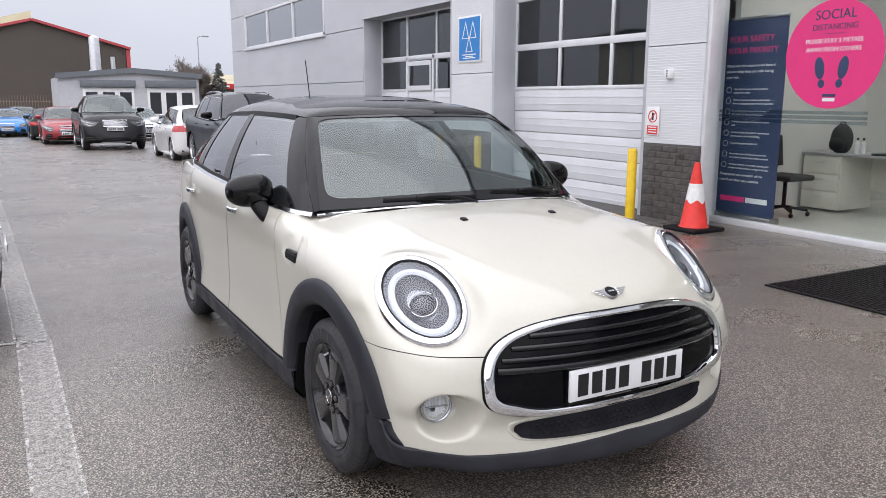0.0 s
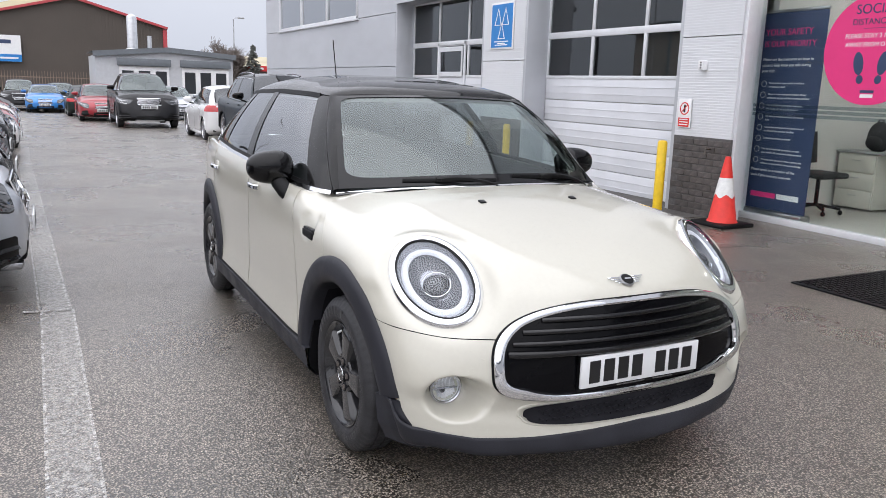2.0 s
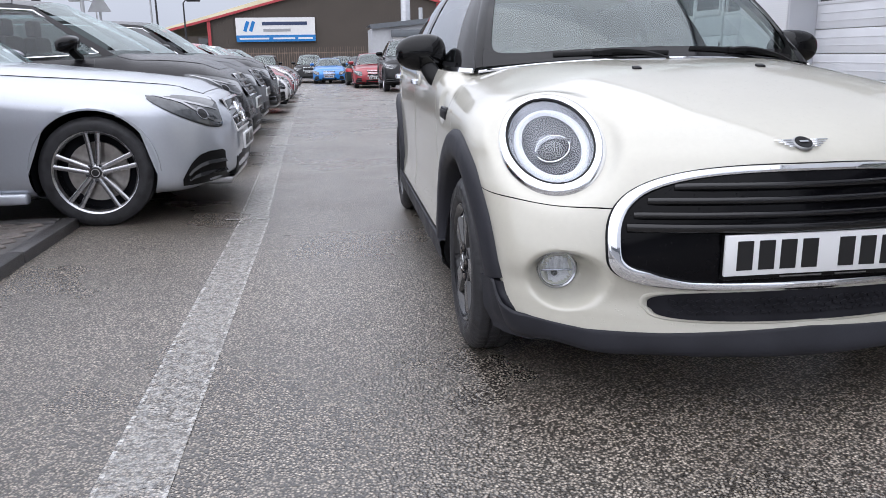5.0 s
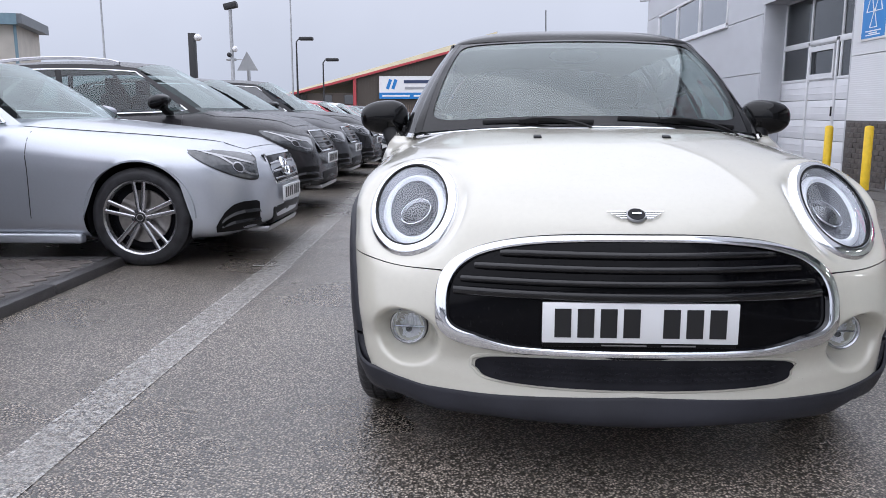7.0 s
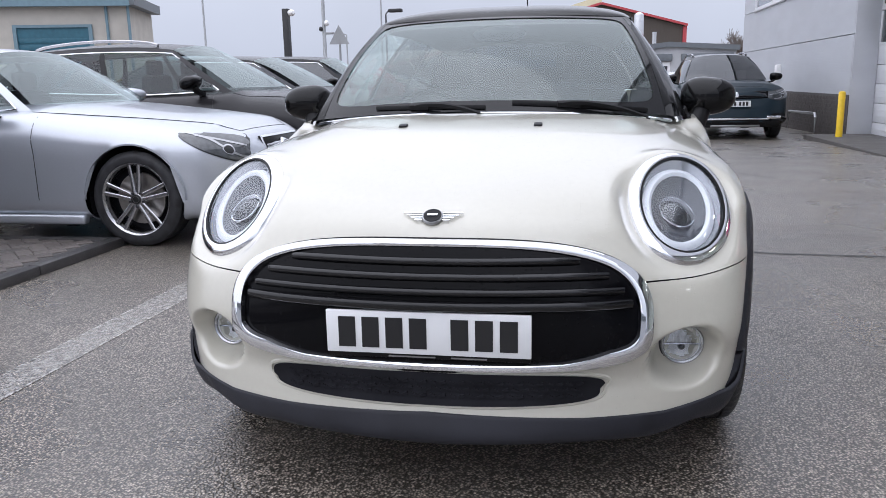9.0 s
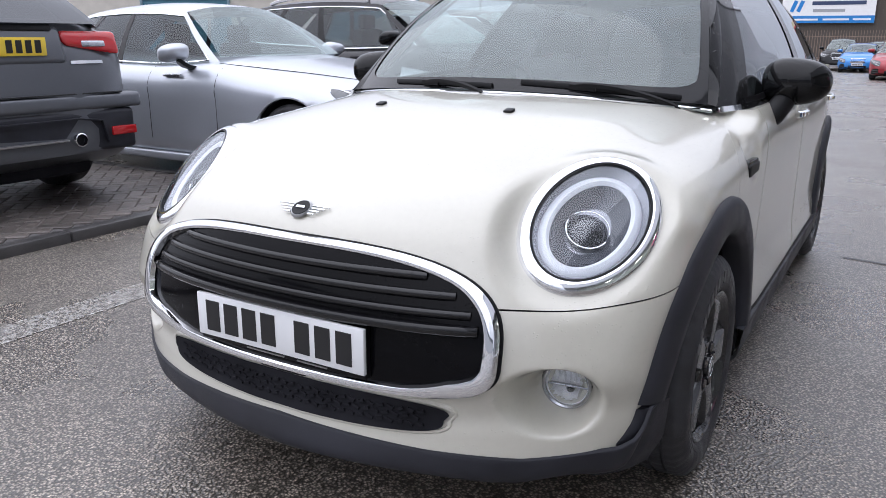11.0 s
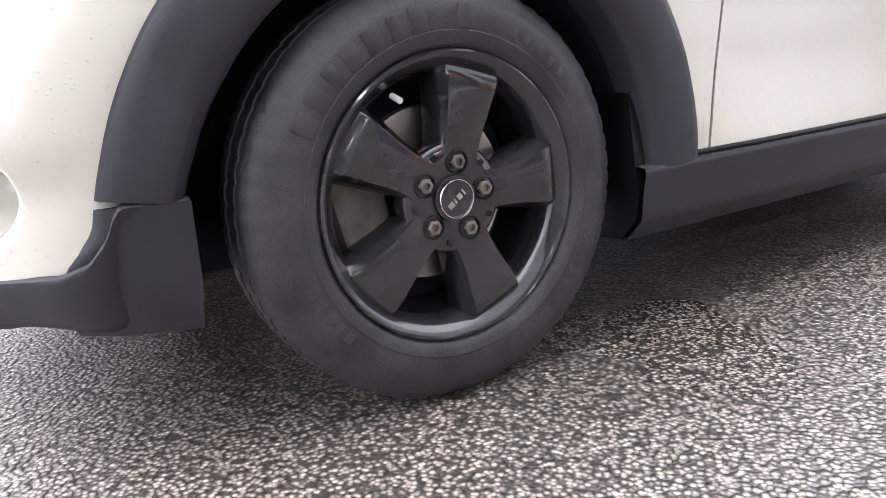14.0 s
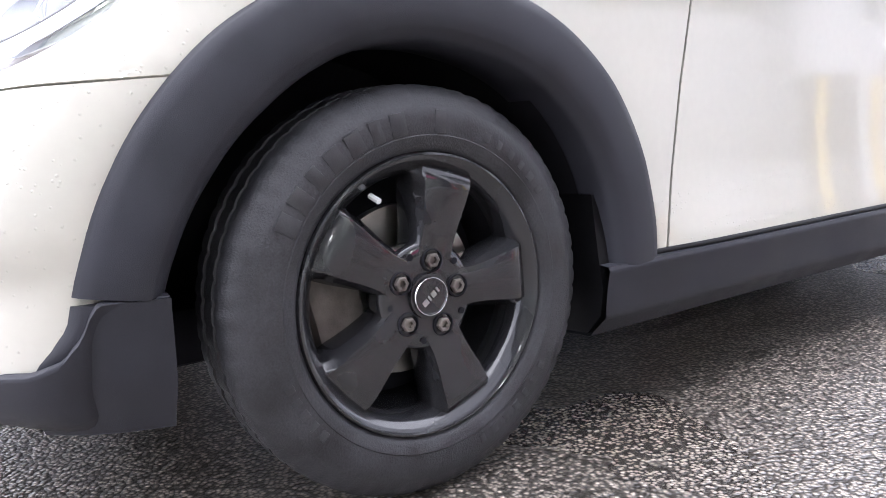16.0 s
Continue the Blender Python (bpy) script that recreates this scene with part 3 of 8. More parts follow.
glass = part("windscreen", sheet(lambda a, b: screen(mix(-0.968, 0.968, a), mix(0.0, 1, b)), 40, 24), M["windscreen"], car, "clear windscreen reflecting grey sky")
glass.visible_shadow = False
part("windscreen_border", inset_ring(lambda s, r: screen(s, r) + Vector((0, -0.0025, 0.0025)), -0.968, 0.968, 0.0, 1.0, 0.045, (0.075, 0.035)), M["frit"], car)
part("cowl_panel", sheet(lambda a, b: cowl(a * 2 - 1).lerp(screen(a * 2 - 1, 0.02), b) + Vector((0, -0.004 + 0.02 * b, -0.012)), 40, 3), M["black_plastic"], car)
line = [cowl(0.985 * (s / 20 - 1)) + Vector((0, -0.002, -0.002 - 0.010 * abs(s / 20 - 1) ** 5)) for s in range(41)]
part("cowl_trim", sweep(line, [(-0.008, -0.004), (-0.008, 0.003), (0, 0.007), (0.008, 0.003), (0.008, -0.004)], up=lambda i: (0, 0, 1)), M["chrome"], car, "chrome strip at the windscreen's foot")

# greenhouse
def belt(q):
    y = mix(0.47, 2.96, q)
    x = reading([(0.0, 0.698), (0.03, 0.735), (0.10, 0.772), (0.3, 0.795), (0.6, 0.795), (0.85, 0.76), (1.0, 0.67)], q)
    z = reading([(0.0, 0.953), (0.15, 0.965), (0.4, 0.99), (0.8, 1.02), (1.0, 1.03)], q)
    return Vector((x, y, z))


def gutter(q):
    y = mix(0.970, 2.72, q)
    x = reading([(0.0, 0.540), (0.15, 0.568), (0.5, 0.580), (0.8, 0.565), (1.0, 0.50)], q)
    z = reading([(0.0, 1.352), (0.15, 1.364), (0.4, 1.368), (0.7, 1.355), (1.0, 1.30)], q)
    return Vector((x, y, z))


def flank(q, r):
    p = belt(q).lerp(gutter(q), r)
    p.x += 0.022 * 4 * r * (1 - r)
    return p


def roof(s, r):
    a = abs(s)
    if r < 0.0:
        r = 0.0
    g = gutter(r)
    front = screen(s, 1.0)
    y = mix(front.y, g.y, min(1, r * 6)) if r < 1 / 6 else g.y + 0.05 * (1 - a * a) * smooth01((r - 0.6) / 0.4)
    crown = reading([(0, 1.368), (0.03, 1.392), (0.07, 1.412), (0.12, 1.430), (0.25, 1.456), (0.42, 1.466), (0.6, 1.460), (0.8, 1.432), (1.0, 1.378)], r)
    return Vector((g.x * s, y, g.z + (crown - g.z) * (1 - a**3.0) ** (1 / 1.6)))


for side in (1, -1):
    def put(name, f, nu, nv, material, label="", shadow=True):
        bm = sheet(f, nu, nv)
        if side < 0:
            flip(bm)
        ob = part(name, bm, material, car, label)
        ob.visible_shadow = shadow
        return ob
    for name, q0, q1, material in (("front_side_window", 0.066, 0.435, M["side_glass"]), ("rear_side_window", 0.475, 0.74, M["rear_side_glass"]), ("quarter_window", 0.78, 0.93, M["rear_side_glass"])):
        put(name, lambda a, b, q0=q0, q1=q1: flank(mix(q0, q1, a), mix(0.03, 0.95, b)), 14, 10, material, shadow=False)
    for name, q0, q1 in (("windscreen_pillar", -0.0, 0.070), ("door_pillar", 0.43, 0.48), ("rear_door_pillar", 0.735, 0.785), ("tail_pillar", 0.925, 1.0)):
        put(name, lambda a, b, q0=q0, q1=q1: flank(mix(q0, q1, a), b) + Vector((0.004, 0, 0)), 8, 12, M["gloss_black"])
    put("windscreen_pillar", lambda a, b: screen(mix(0.962, 1.0, a), b).lerp(flank(0.0, b), a * 0.999) + Vector((0.004 * a, -0.004, 0.003)), 6, 16, M["gloss_black"])
    put("tail_corner", lambda a, b: flank(0.985, b) + Vector((-0.006 - 0.15 * a, 0.012 * a, 0)), 4, 10, M["seat"])
    put("pillar_trim", lambda a, b: (screen(0.935, mix(0.02, 0.98, b)) + Vector((0, 0.035, -0.025))).lerp(flank(0.052, mix(0.02, 0.98, b)) + Vector((-0.030, 0.015, 0)), a), 6, 16, M["liner"], "pale lining of the windscreen pillar")
    for r in (0.0, 0.965):
        rail = [flank(0.062 + 0.898 * i / 24, r + 0.02) + Vector((0.003, 0, 0)) for i in range(25)]
        bm = sweep(rail, [(-0.012, -0.003), (-0.012, 0.004), (0.012, 0.004), (0.012, -0.003)], up=lambda i: (1, 0, 0.3))
        part("window_rail", bm if side > 0 else flip(bm), M["black_plastic"], car)
    trim = [belt(i / 40) + Vector((0.010, 0, -0.006)) for i in range(41)]
    bm = sweep(trim, [(-0.011, -0.004), (-0.009, 0.005), (0.009, 0.006), (0.011, -0.004)], up=lambda i: (1, 0, 0.4))
    part("belt_trim", bm if side > 0 else flip(bm), M["chrome"], car, "chrome waist strip")

bm = sheet(lambda a, b: roof(a * 2 - 1, b), 48, 60)
part("roof", bm, M["black_roof"], car, "gloss black roof covered in raindrops")
part("roof_lining", sheet(lambda a, b: roof(a * 2 - 1, b) * 1.0 + Vector((0, 0.0, -0.035)), 16, 20), M["liner"], car)
# rear window and tail
def tail(s, r):
    a = abs(s)
    low = Vector((0.66 * s, 3.08 - 0.12 * a**3, 1.03))
    top = roof(s, 1.0)
    return low.lerp(top, r)
part("rear_window", sheet(lambda a, b: tail(a * 2 - 1, b), 20, 8), M["privacy"], car)

# body sides
def panel(y_front, y_rear, z0, z1, arch=None, ny=30, nz=30, lip=0.010):
    """Body side panel between two slanting edges; each edge is given as y at height z."""
    def f(a, b):
        z = mix(z0, z1(0) if callable(z1) else z1, b)
        y = mix(y_front(z), y_rear(z), a)
        if callable(z1):
            z = mix(z0, z1(y), b)
        return Vector((side_x(y, z), y, z))
    bm = sheet(f, ny, nz)
    if arch:
        cut_round(bm, arch[0], arch[1], arch[2], 0.02)
    edges = [e for e in bm.edges if e.is_boundary]
    ret = bmesh.ops.extrude_edge_only(bm, edges=edges)
    cy = sum(v.co.y for v in bm.verts) / len(bm.verts)
    for v in ret["geom"]:
        if isinstance(v, bmesh.types.BMVert):
            v.co.x -= 0.02
            v.co.y += 0.004 * (1 if v.co.y < cy else -1)
    bmesh.ops.recalc_face_normals(bm, faces=bm.faces[:])
    return bm


def waist(y):
    return belt((y - 0.47) / 2.49).z - 0.012


EDGE = sorted((p.z, p.y, p.x) for p in (nose(12.0, 0.45 + 0.55 * i / 60) for i in range(61)))


def bonnet_edge(z):
    return float(np.interp(z, [e[0] for e in EDGE], [e[1] for e in EDGE])) if z > EDGE[0][0] else EDGE[0][1]


def bonnet_x(z):
    return float(np.interp(z, [e[0] for e in EDGE], [e[2] for e in EDGE]))


def door_edge(z):
    return reading([(0.2, 0.492), (0.32, 0.506), (0.6, 0.550), (0.87, 0.607), (1.0, 0.625)], z)


for side in (1, -1):
    def hang(name, bm, material, label="", parent=car):
        return part(name, bm if side > 0 else flip(bm), material, parent, label)
    def pressed(bm):
        for v in bm.verts:
            if v.co.z > EDGE[0][0]:
                near = smooth01(1 - (v.co.y - bonnet_edge(v.co.z)) / 0.13)
                v.co.x += near * (bonnet_x(v.co.z) - side_x(v.co.y, v.co.z)) * (1 if v.co.x > 0.5 else 0)
            q = math.hypot((v.co.y - 0.40) / 0.075, (v.co.z - 0.825) / 0.060)
            v.co.x -= 0.012 * smooth01((1.25 - q) / 0.5)
        return bm
    wing = hang("wing_panel", pressed(panel(lambda z: bonnet_edge(z) + 0.003, lambda z: door_edge(z) - 0.003, 0.21, waist, (ARCH_Y, AXLE_Z, 0.41), 26, 60)), M["white_paint"])
    for name, f0, f1, arch in (("front_door", door_edge, lambda z: 1.43, None), ("rear_door", lambda z: 1.436, lambda z: 2.36 - 0.25 * smooth01((0.75 - z) / 0.4), (WHEELBASE + 0.01, AXLE_Z, 0.43)),
                               ("rear_wing", lambda z: 2.366 - 0.25 * smooth01((0.75 - z) / 0.4), lambda z: 2.86, (WHEELBASE + 0.01, AXLE_Z, 0.41))):
        door = hang(name, panel(lambda z: f0(z) + 0.003, lambda z: f1(z) - 0.003, 0.25, waist, arch, 40, 40), M["white_paint"])
        if "door" in name:
            y = 1.27 if name == "front_door" else 2.26
            x = side_x(y, 0.885)
            grip = [(x + 0.008 + 0.022 * math.sin(math.pi * i / 8) ** 0.5, y - 0.085 + 0.17 * i / 8, 0.883 + 0.002 * i / 8) for i in range(9)]
            h = sweep(grip, [(-0.011, -0.006), (-0.013, 0.0), (-0.008, 0.009), (0.008, 0.009), (0.013, 0.0), (0.011, -0.006)], up=lambda i: (1, 0, 0))
            hang("handle", h, M["chrome"], "chrome door handle", door)
            hang("handle_recess", blob((x - 0.002, y, 0.885), (0.006, 0.055, 0.036)), M["white_paint"], "", door)
    # sill, with a shallow step
    sill = sheet(lambda a, b: Vector((reading([(0, 0.70), (0.2, 0.822), (0.45, 0.860), (0.62, 0.866), (0.8, 0.872), (0.9, 0.869), (1, 0.848)], b), mix(0.335, 2.24, a), reading([(0, 0.165), (0.2, 0.172), (0.45, 0.21), (0.62, 0.262), (0.8, 0.293), (0.9, 0.300), (1, 0.302)], b) + 0.008 * a)), 40, 30)
    hang("sill", sill, M["arch_plastic"], "black plastic sill")
    # dark strip on the doors, its colour standing for the gap's shade
    hang("sill_seal", sheet(lambda a, b: Vector((side_x(mix(0.40, 2.22, a), 0.31) + 0.0035 * math.sin(math.pi * b), mix(0.40, 2.22, a), 0.298 + 0.013 * b + 0.008 * a)), 40, 4), M["black_plastic"], "dark strip standing for the shaded gap above the sill")
    # upright rear face of the wheel housing, closing the end of the sill
    back = bmesh.new()
    outline = [(0.45, 0.19), (0.70, 0.168), (0.813, 0.175), (0.847, 0.212), (0.853, 0.262), (0.846, 0.299), (0.83, 0.42), (0.45, 0.42)]
    rows = [[back.verts.new((x, y, z)) for x, z in outline] for y in (0.337, 0.362)]
    back.faces.new(rows[0])
    back.faces.new(rows[1][::-1])
    for i in range(len(outline)):
        k = (i + 1) % len(outline)
        back.faces.new((rows[0][k], rows[0][i], rows[1][i], rows[1][k]))
    bmesh.ops.recalc_face_normals(back, faces=back.faces)
    hang("wheel_housing", back, M["black_plastic"], "black plastic wheel housing liner")
    # side scuttle: chromed frame with a black insert
    for dy, dz, hgt, out, m, nm in ((0, 0, 0.023, -0.003, M["gloss_black"], "scuttle_frame"), (0.004, -0.004, 0.017, 0.002, M["black_plastic"], "scuttle_insert")):
        sc = bmesh.new()
        box((-0.5, -0.5, -0.5), (0.5, 0.5, 0.5), 0.16, sc, seg=3)
        for v in sc.verts:
            yy, zz = v.co.y * 0.125, v.co.z * hgt * 2
            v.co = Vector((side_x(0.375 + yy, 0.80) - 0.004 + v.co.x * 0.02 + out, 0.375 + yy, 0.795 + dz + zz * (1 - 1.6 * yy) + yy * 0.04))
        hang(nm, sc, m, "", wing)
    # wheel arch mouldings: outer and inner radius by angle, wider towards the door
    front_out = [(-2, 0.490), (6, 0.494), (20, 0.497), (38, 0.495), (52, 0.485), (62, 0.476), (72, 0.467), (85, 0.462), (110, 0.461), (125, 0.459), (137, 0.455), (152, 0.453), (165, 0.455), (172, 0.459)]
    front_in = [(-2, 0.380), (34, 0.380), (54, 0.372), (74, 0.361), (109, 0.357), (128, 0.350), (146, 0.349), (162, 0.354), (172, 0.360)]
    round_out, round_in = [(0, 0.462), (180, 0.462)], [(0, 0.356), (180, 0.356)]
    for cy, base, a0, a1, outs, ins in ((ARCH_Y, lambda y: 0.846 - 0.40 * max(0.0, -0.10 - y) ** 2, -1.5, 171.5, front_out, front_in), (WHEELBASE + 0.01, lambda y: side_x(y, 0.5) + 0.002, 2.0, 178.0, round_out, round_in)):
        prof = [(1.0, -0.008), (0.99, 0.006), (0.93, 0.014), (0.77, 0.021), (0.39, 0.0245), (0.20, 0.0235), (0.16, 0.0205), (0.05, 0.012), (0.0, 0.002), (0.0, -0.10)]
        def moulding(a, b):
            f, o = prof[round(b * (len(prof) - 1))]
            deg = mix(a0, a1, a)
            ang = radians(deg)
            r = mix(reading(ins, deg), reading(outs, deg), f)
            y, z = cy + r * math.cos(ang), AXLE_Z + r * math.sin(ang)
            tuck = 0.018 * smooth01((0.46 - z) / 0.26) * smooth01((-0.28 - y) / 0.14)
            return Vector((base(y) + o - tuck + flare(y - cy + ARCH_Y, z), y, z))
        hang("wheel_arch_moulding", sheet(moulding, 72, len(prof) - 1), M["arch_plastic"], "matt black plastic wheel arch moulding")
        hang("wheel_well", sheet(lambda a, b: Vector((mix(0.45, 0.80, b), cy + 0.375 * math.cos(mix(-0.15, math.pi + 0.10, a)), AXLE_Z + 0.375 * math.sin(mix(-0.15, math.pi + 0.10, a)))), 30, 3), M["dark_well"])
        hang("wheel_well_wall", sheet(lambda a, b: Vector((0.47, cy + 0.375 * b * math.cos(2 * math.pi * a), max(0.19, AXLE_Z + 0.375 * b * math.sin(2 * math.pi * a)))), 32, 2), M["dark_well"])
    # mirror: stalk, housing, cap and glass
    stalk = sweep([(0.800, 0.770, 0.895), (0.822, 0.785, 0.915), (0.842, 0.825, 0.955), (0.850, 0.850, 0.985)], [(0.050 * math.cos(k * math.pi / 6) * 0.75, 0.030 * math.sin(k * math.pi / 6)) for k in range(12)], up=lambda i: (0.3, -1, 0.3))
    housing = blob((0, 0, 0), (1, 1, 1), 48, 32)
    for v in housing.verts:
        k = (abs(v.co.x) ** 2.6 + abs(v.co.y) ** 2.2 + abs(v.co.z) ** 2.4) ** (-1 / 2.4)
        v.co = Vector((0.872 + 0.110 * v.co.x * k, 0.868 + 0.074 * v.co.y * k, 1.020 + 0.078 * v.co.z * k * (1 - 0.12 * v.co.x)))
    mirror = hang("door_mirror", housing, M["gloss_black"], "gloss black rounded door mirror with raindrops")
    hang("stalk", stalk, M["black_plastic"], "", mirror)
    glassy = bmesh.new()
    for i in range(28):
        a = 2 * math.pi * i / 28
        glassy.verts.new((0.872 + 0.098 * math.cos(a), 0.925, 1.020 + 0.066 * math.sin(a)))
    glassy.faces.new(glassy.verts)
    hang("mirror_glass", glassy, M["chrome"], "", mirror)

# underside and tail closing
def rear(a, b):
    rows = [(2.95, 0.20), (3.12, 0.26), (3.17, 0.42), (3.17, 0.60), (3.13, 0.80), (3.08, 1.02)]
    y0, z0 = table(rows, b * 5)
    t = abs(a * 2 - 1) * math.pi / 2
    y1 = 2.84
    x1 = side_x(y1, min(z0, 0.98))
    p = Vector((x1 * math.sin(t) ** 0.75, y1 + (y0 - y1) * max(0.0, math.cos(t)) ** 0.75, z0))
    if a < 0.5:
        p.x = -p.x
    return p
tailgate = part("tailgate", sheet(rear, 60, 24), M["white_paint"], car)
for s in (1, -1):
    part("tail_lamp", blob((0.60 * s, 3.075, 0.80), (0.09, 0.05, 0.12)), mat("red_tail_lens", (0.35, 0.01, 0.01), rough=0.15), tailgate)
part("underbody", box((-0.60, -0.60, 0.20), (0.60, 3.0, 0.30), 0.03), M["dark_well"], car)
part("engine_bay", box((-0.44, -0.62, 0.29), (0.44, 0.30, 0.62), 0.03), M["dark_well"], car)

# grille
def grille_edge(a, grow=0.0):
    c, s = math.cos(a), math.sin(a)
    n = 3.0 if s > 0 else 3.4
    x = (0.532 + grow) * math.copysign(abs(c) ** (2 / n), c)
    z = 0.500 + ((0.198 if s > 0 else 0.098) + grow) * math.copysign(abs(s) ** (2 / n), s)
    return x, z


def skin_at(x, z):
    p = seat_lamps(Vector((abs(x), nose_y(x, z), z)))
    return Vector((math.copysign(p.x, x), p.y, p.z))


def on_nose(x, z, out=0.0):
    e = 0.01
    p = skin_at(x, z)
    n = (skin_at(x + e, z) - p).cross(skin_at(x, z + e) - p).normalized()
    if n.y > 0:
        n = -n
    return p + n * out, n


ring_pts = [grille_edge(2 * math.pi * i / 120) for i in range(120)]
ring_pn = [on_nose(x, z, 0.012 * (abs(x) / 0.53) ** 2) for x, z in ring_pts]
grille = part("grille", sheet(lambda a, b: on_nose(*[k * (0.001 + 0.999 * b) + o for k, o in zip((grille_edge(2 * math.pi * a)[0], grille_edge(2 * math.pi * a)[1] - 0.555), (0, 0.555))], 0.004)[0], 90, 14, wrap=True), M["grille_black"], car, "gloss black grille panel with chrome surround")
def surround(u, v):
    """Chrome band, narrow along the top and foot, broad at the lower corners."""
    a = 2 * math.pi * u
    band = reading([(-90, 0.70), (-62, 0.78), (-38, 1.32), (-10, 1.25), (15, 1.05), (40, 0.75), (90, 0.62)], math.degrees(math.asin(max(-1.0, min(1.0, math.sin(a))))))
    f, o = [(0.0, -0.004), (0.04, 0.008), (0.20, 0.012), (0.70, 0.0125), (0.93, 0.009), (1.0, -0.004)][round(v * 5)]
    x, z = grille_edge(a, 0.015 - 0.030 * band * f)
    return on_nose(x, z, 0.012 * (abs(x) / 0.53) ** 2 + o)[0]


bm = sheet(surround, 132, 5, wrap=True)
bmesh.ops.recalc_face_normals(bm, faces=bm.faces[:])
part("grille_surround", bm, M["chrome"], grille, "chrome grille surround")
part("grille_seal", sweep([on_nose(*grille_edge(2 * math.pi * i / 120, 0.017), 0.0)[0] for i in range(120)], [(-0.0035, -0.003), (-0.003, 0.003), (0.003, 0.003), (0.0035, -0.003)], closed=True, up=lambda i: ring_pn[i][1]), M["black_plastic"], grille)


def slat(z, half, thick, out, deep):
    pts, ups = [], []
    for i in range(41):
        x = mix(-half, half, i / 40)
        p, n = on_nose(x, z, 0.0)
        fade = 1 - abs(i / 20 - 1) ** 8 * 0.6
        pts.append(p + n * out * fade)
        ups.append(n)
    return sweep(pts, [(-thick, -deep), (-thick, -0.004), (-thick * 0.75, 0.002), (-thick * 0.3, 0.004), (thick * 0.3, 0.003), (thick * 0.75, -0.001), (thick, -0.008), (thick, -deep)], up=lambda i: ups[i])


for z, half in ((0.660, 0.37), (0.624, 0.440), (0.588, 0.478)):
    part("slat", slat(z, half, 0.0105, 0.020, 0.02), M["slat_black"], grille)
part("crossbar", slat(0.557, 0.497, 0.013, 0.030, 0.03), M["slat_black"], grille)

# number plate with plain blocks for its characters
plate_y = -0.770
plate = part("number_plate", box((-0.26, plate_y - 0.006, 0.433), (0.26, plate_y + 0.006, 0.544), 0.003), M["plate_white"], car, "white number plate with black characters")
part("plate_backing", box((-0.258, plate_y + 0.001, 0.420), (0.258, plate_y + 0.024, 0.543), 0.003), M["black_plastic"], plate)
slots = [-0.205 + 0.061 * i for i in range(4)] + [0.083 + 0.061 * i for i in range(3)]
for x in slots:
    part("character_bar", box((x - 0.022, plate_y - 0.008, 0.449), (x + 0.022, plate_y - 0.0055, 0.528), 0.0), M["ink"], plate)
for x0, x1 in ((-0.10, 0.02), (0.06, 0.15)):
    part("lettering_bar", box((x0, plate_y - 0.0022, 0.4245), (x1, plate_y + 0.001, 0.4275)), M["satin"], plate)

# lower intake with its honeycomb mesh
def intake_edge(a, k=1.0):
    c, s = math.cos(a), math.sin(a)
    n = 5.0 if s > 0 else 3.6
    w = 0.437 if s > 0 else 0.425
    return w * k * math.copysign(abs(c) ** (2 / n), c), 0.341 + 0.042 * k * math.copysign(abs(s) ** (2 / n), s)
intake = part("lower_intake", sheet(lambda a, b: on_nose(*intake_edge(2 * math.pi * a, 0.001 + 0.999 * b), 0.009)[0], 90, 28, wrap=True), M["dark_well"], car, "black honeycomb lower intake")
comb = bmesh.new()
for r in range(3):
    z = 0.3235 + 0.0175 * r
    for i in range(34):
        x = -0.40 + 0.0242 * (i + 0.5 * (r % 2))
        if (abs(x) / 0.418) ** 4 + (abs(z - 0.341) / 0.040) ** 4 > 0.72:
            continue
        p, n = on_nose(x, z, 0.011)
        box((-0.0085, -0.003, -0.0035), (0.0085, 0.003, 0.0035), bm=comb, m=Matrix.Translation(p) @ pose(0, 0, 0, 0, 20 if i % 2 else -20, 0))
tagged(part("intake_mesh", comb, M["dark_well"], intake), kind="stuff")
rim_pts = [on_nose(*intake_edge(2 * math.pi * i / 90, 1.03), 0.0) for i in range(90)]
part("intake_rim", sweep([p for p, n in rim_pts], [(-0.004, -0.003), (-0.003, 0.005), (0.003, 0.004), (0.008, -0.003)], closed=True, up=lambda i: rim_pts[i][1]), M["white_paint"], intake)

# badge: dark disc, bright ring and wings
p, n = on_nose(0, 0.760, 0.004)
up = Vector((0, -n.z, n.y)) * -1
badge_m = frame_matrix(p, Vector((1, 0, 0)), up if up.z > 0 else -up, n) @ Matrix.Scale(1.18, 4)
badge = lathe([(0.0, 0.0001), (0.004, 0.0001), (0.005, 0.0215), (0.003, 0.0235), (0.0, 0.024)], 36, axis="z")
badge.transform(badge_m)
badge = part("badge", badge, M["satin"], car, "chrome winged badge with a dark disc")
b2 = lathe([(0.0052, 0.0001), (0.0062, 0.0198), (0.003, 0.0202)], 32, axis="z")
b2.transform(badge_m)
part("badge_disc", b2, M["black_plastic"], badge)
for s in (1, -1):
    for k in range(4):
        x1 = 0.066 - 0.009 * k
        feather = box((0.022 if s > 0 else -x1, 0.0095 - 0.0075 * k, 0.0), (x1 if s > 0 else -0.022, 0.0135 - 0.0075 * k, 0.004), 0.001)
        feather.transform(badge_m)
        part("badge_feather", feather, M["chrome"], badge)
bar = box((-0.011, -0.0025, 0.006), (0.011, 0.0035, 0.0082))
bar.transform(badge_m)
part("badge_bar", bar, M["chrome"], badge)

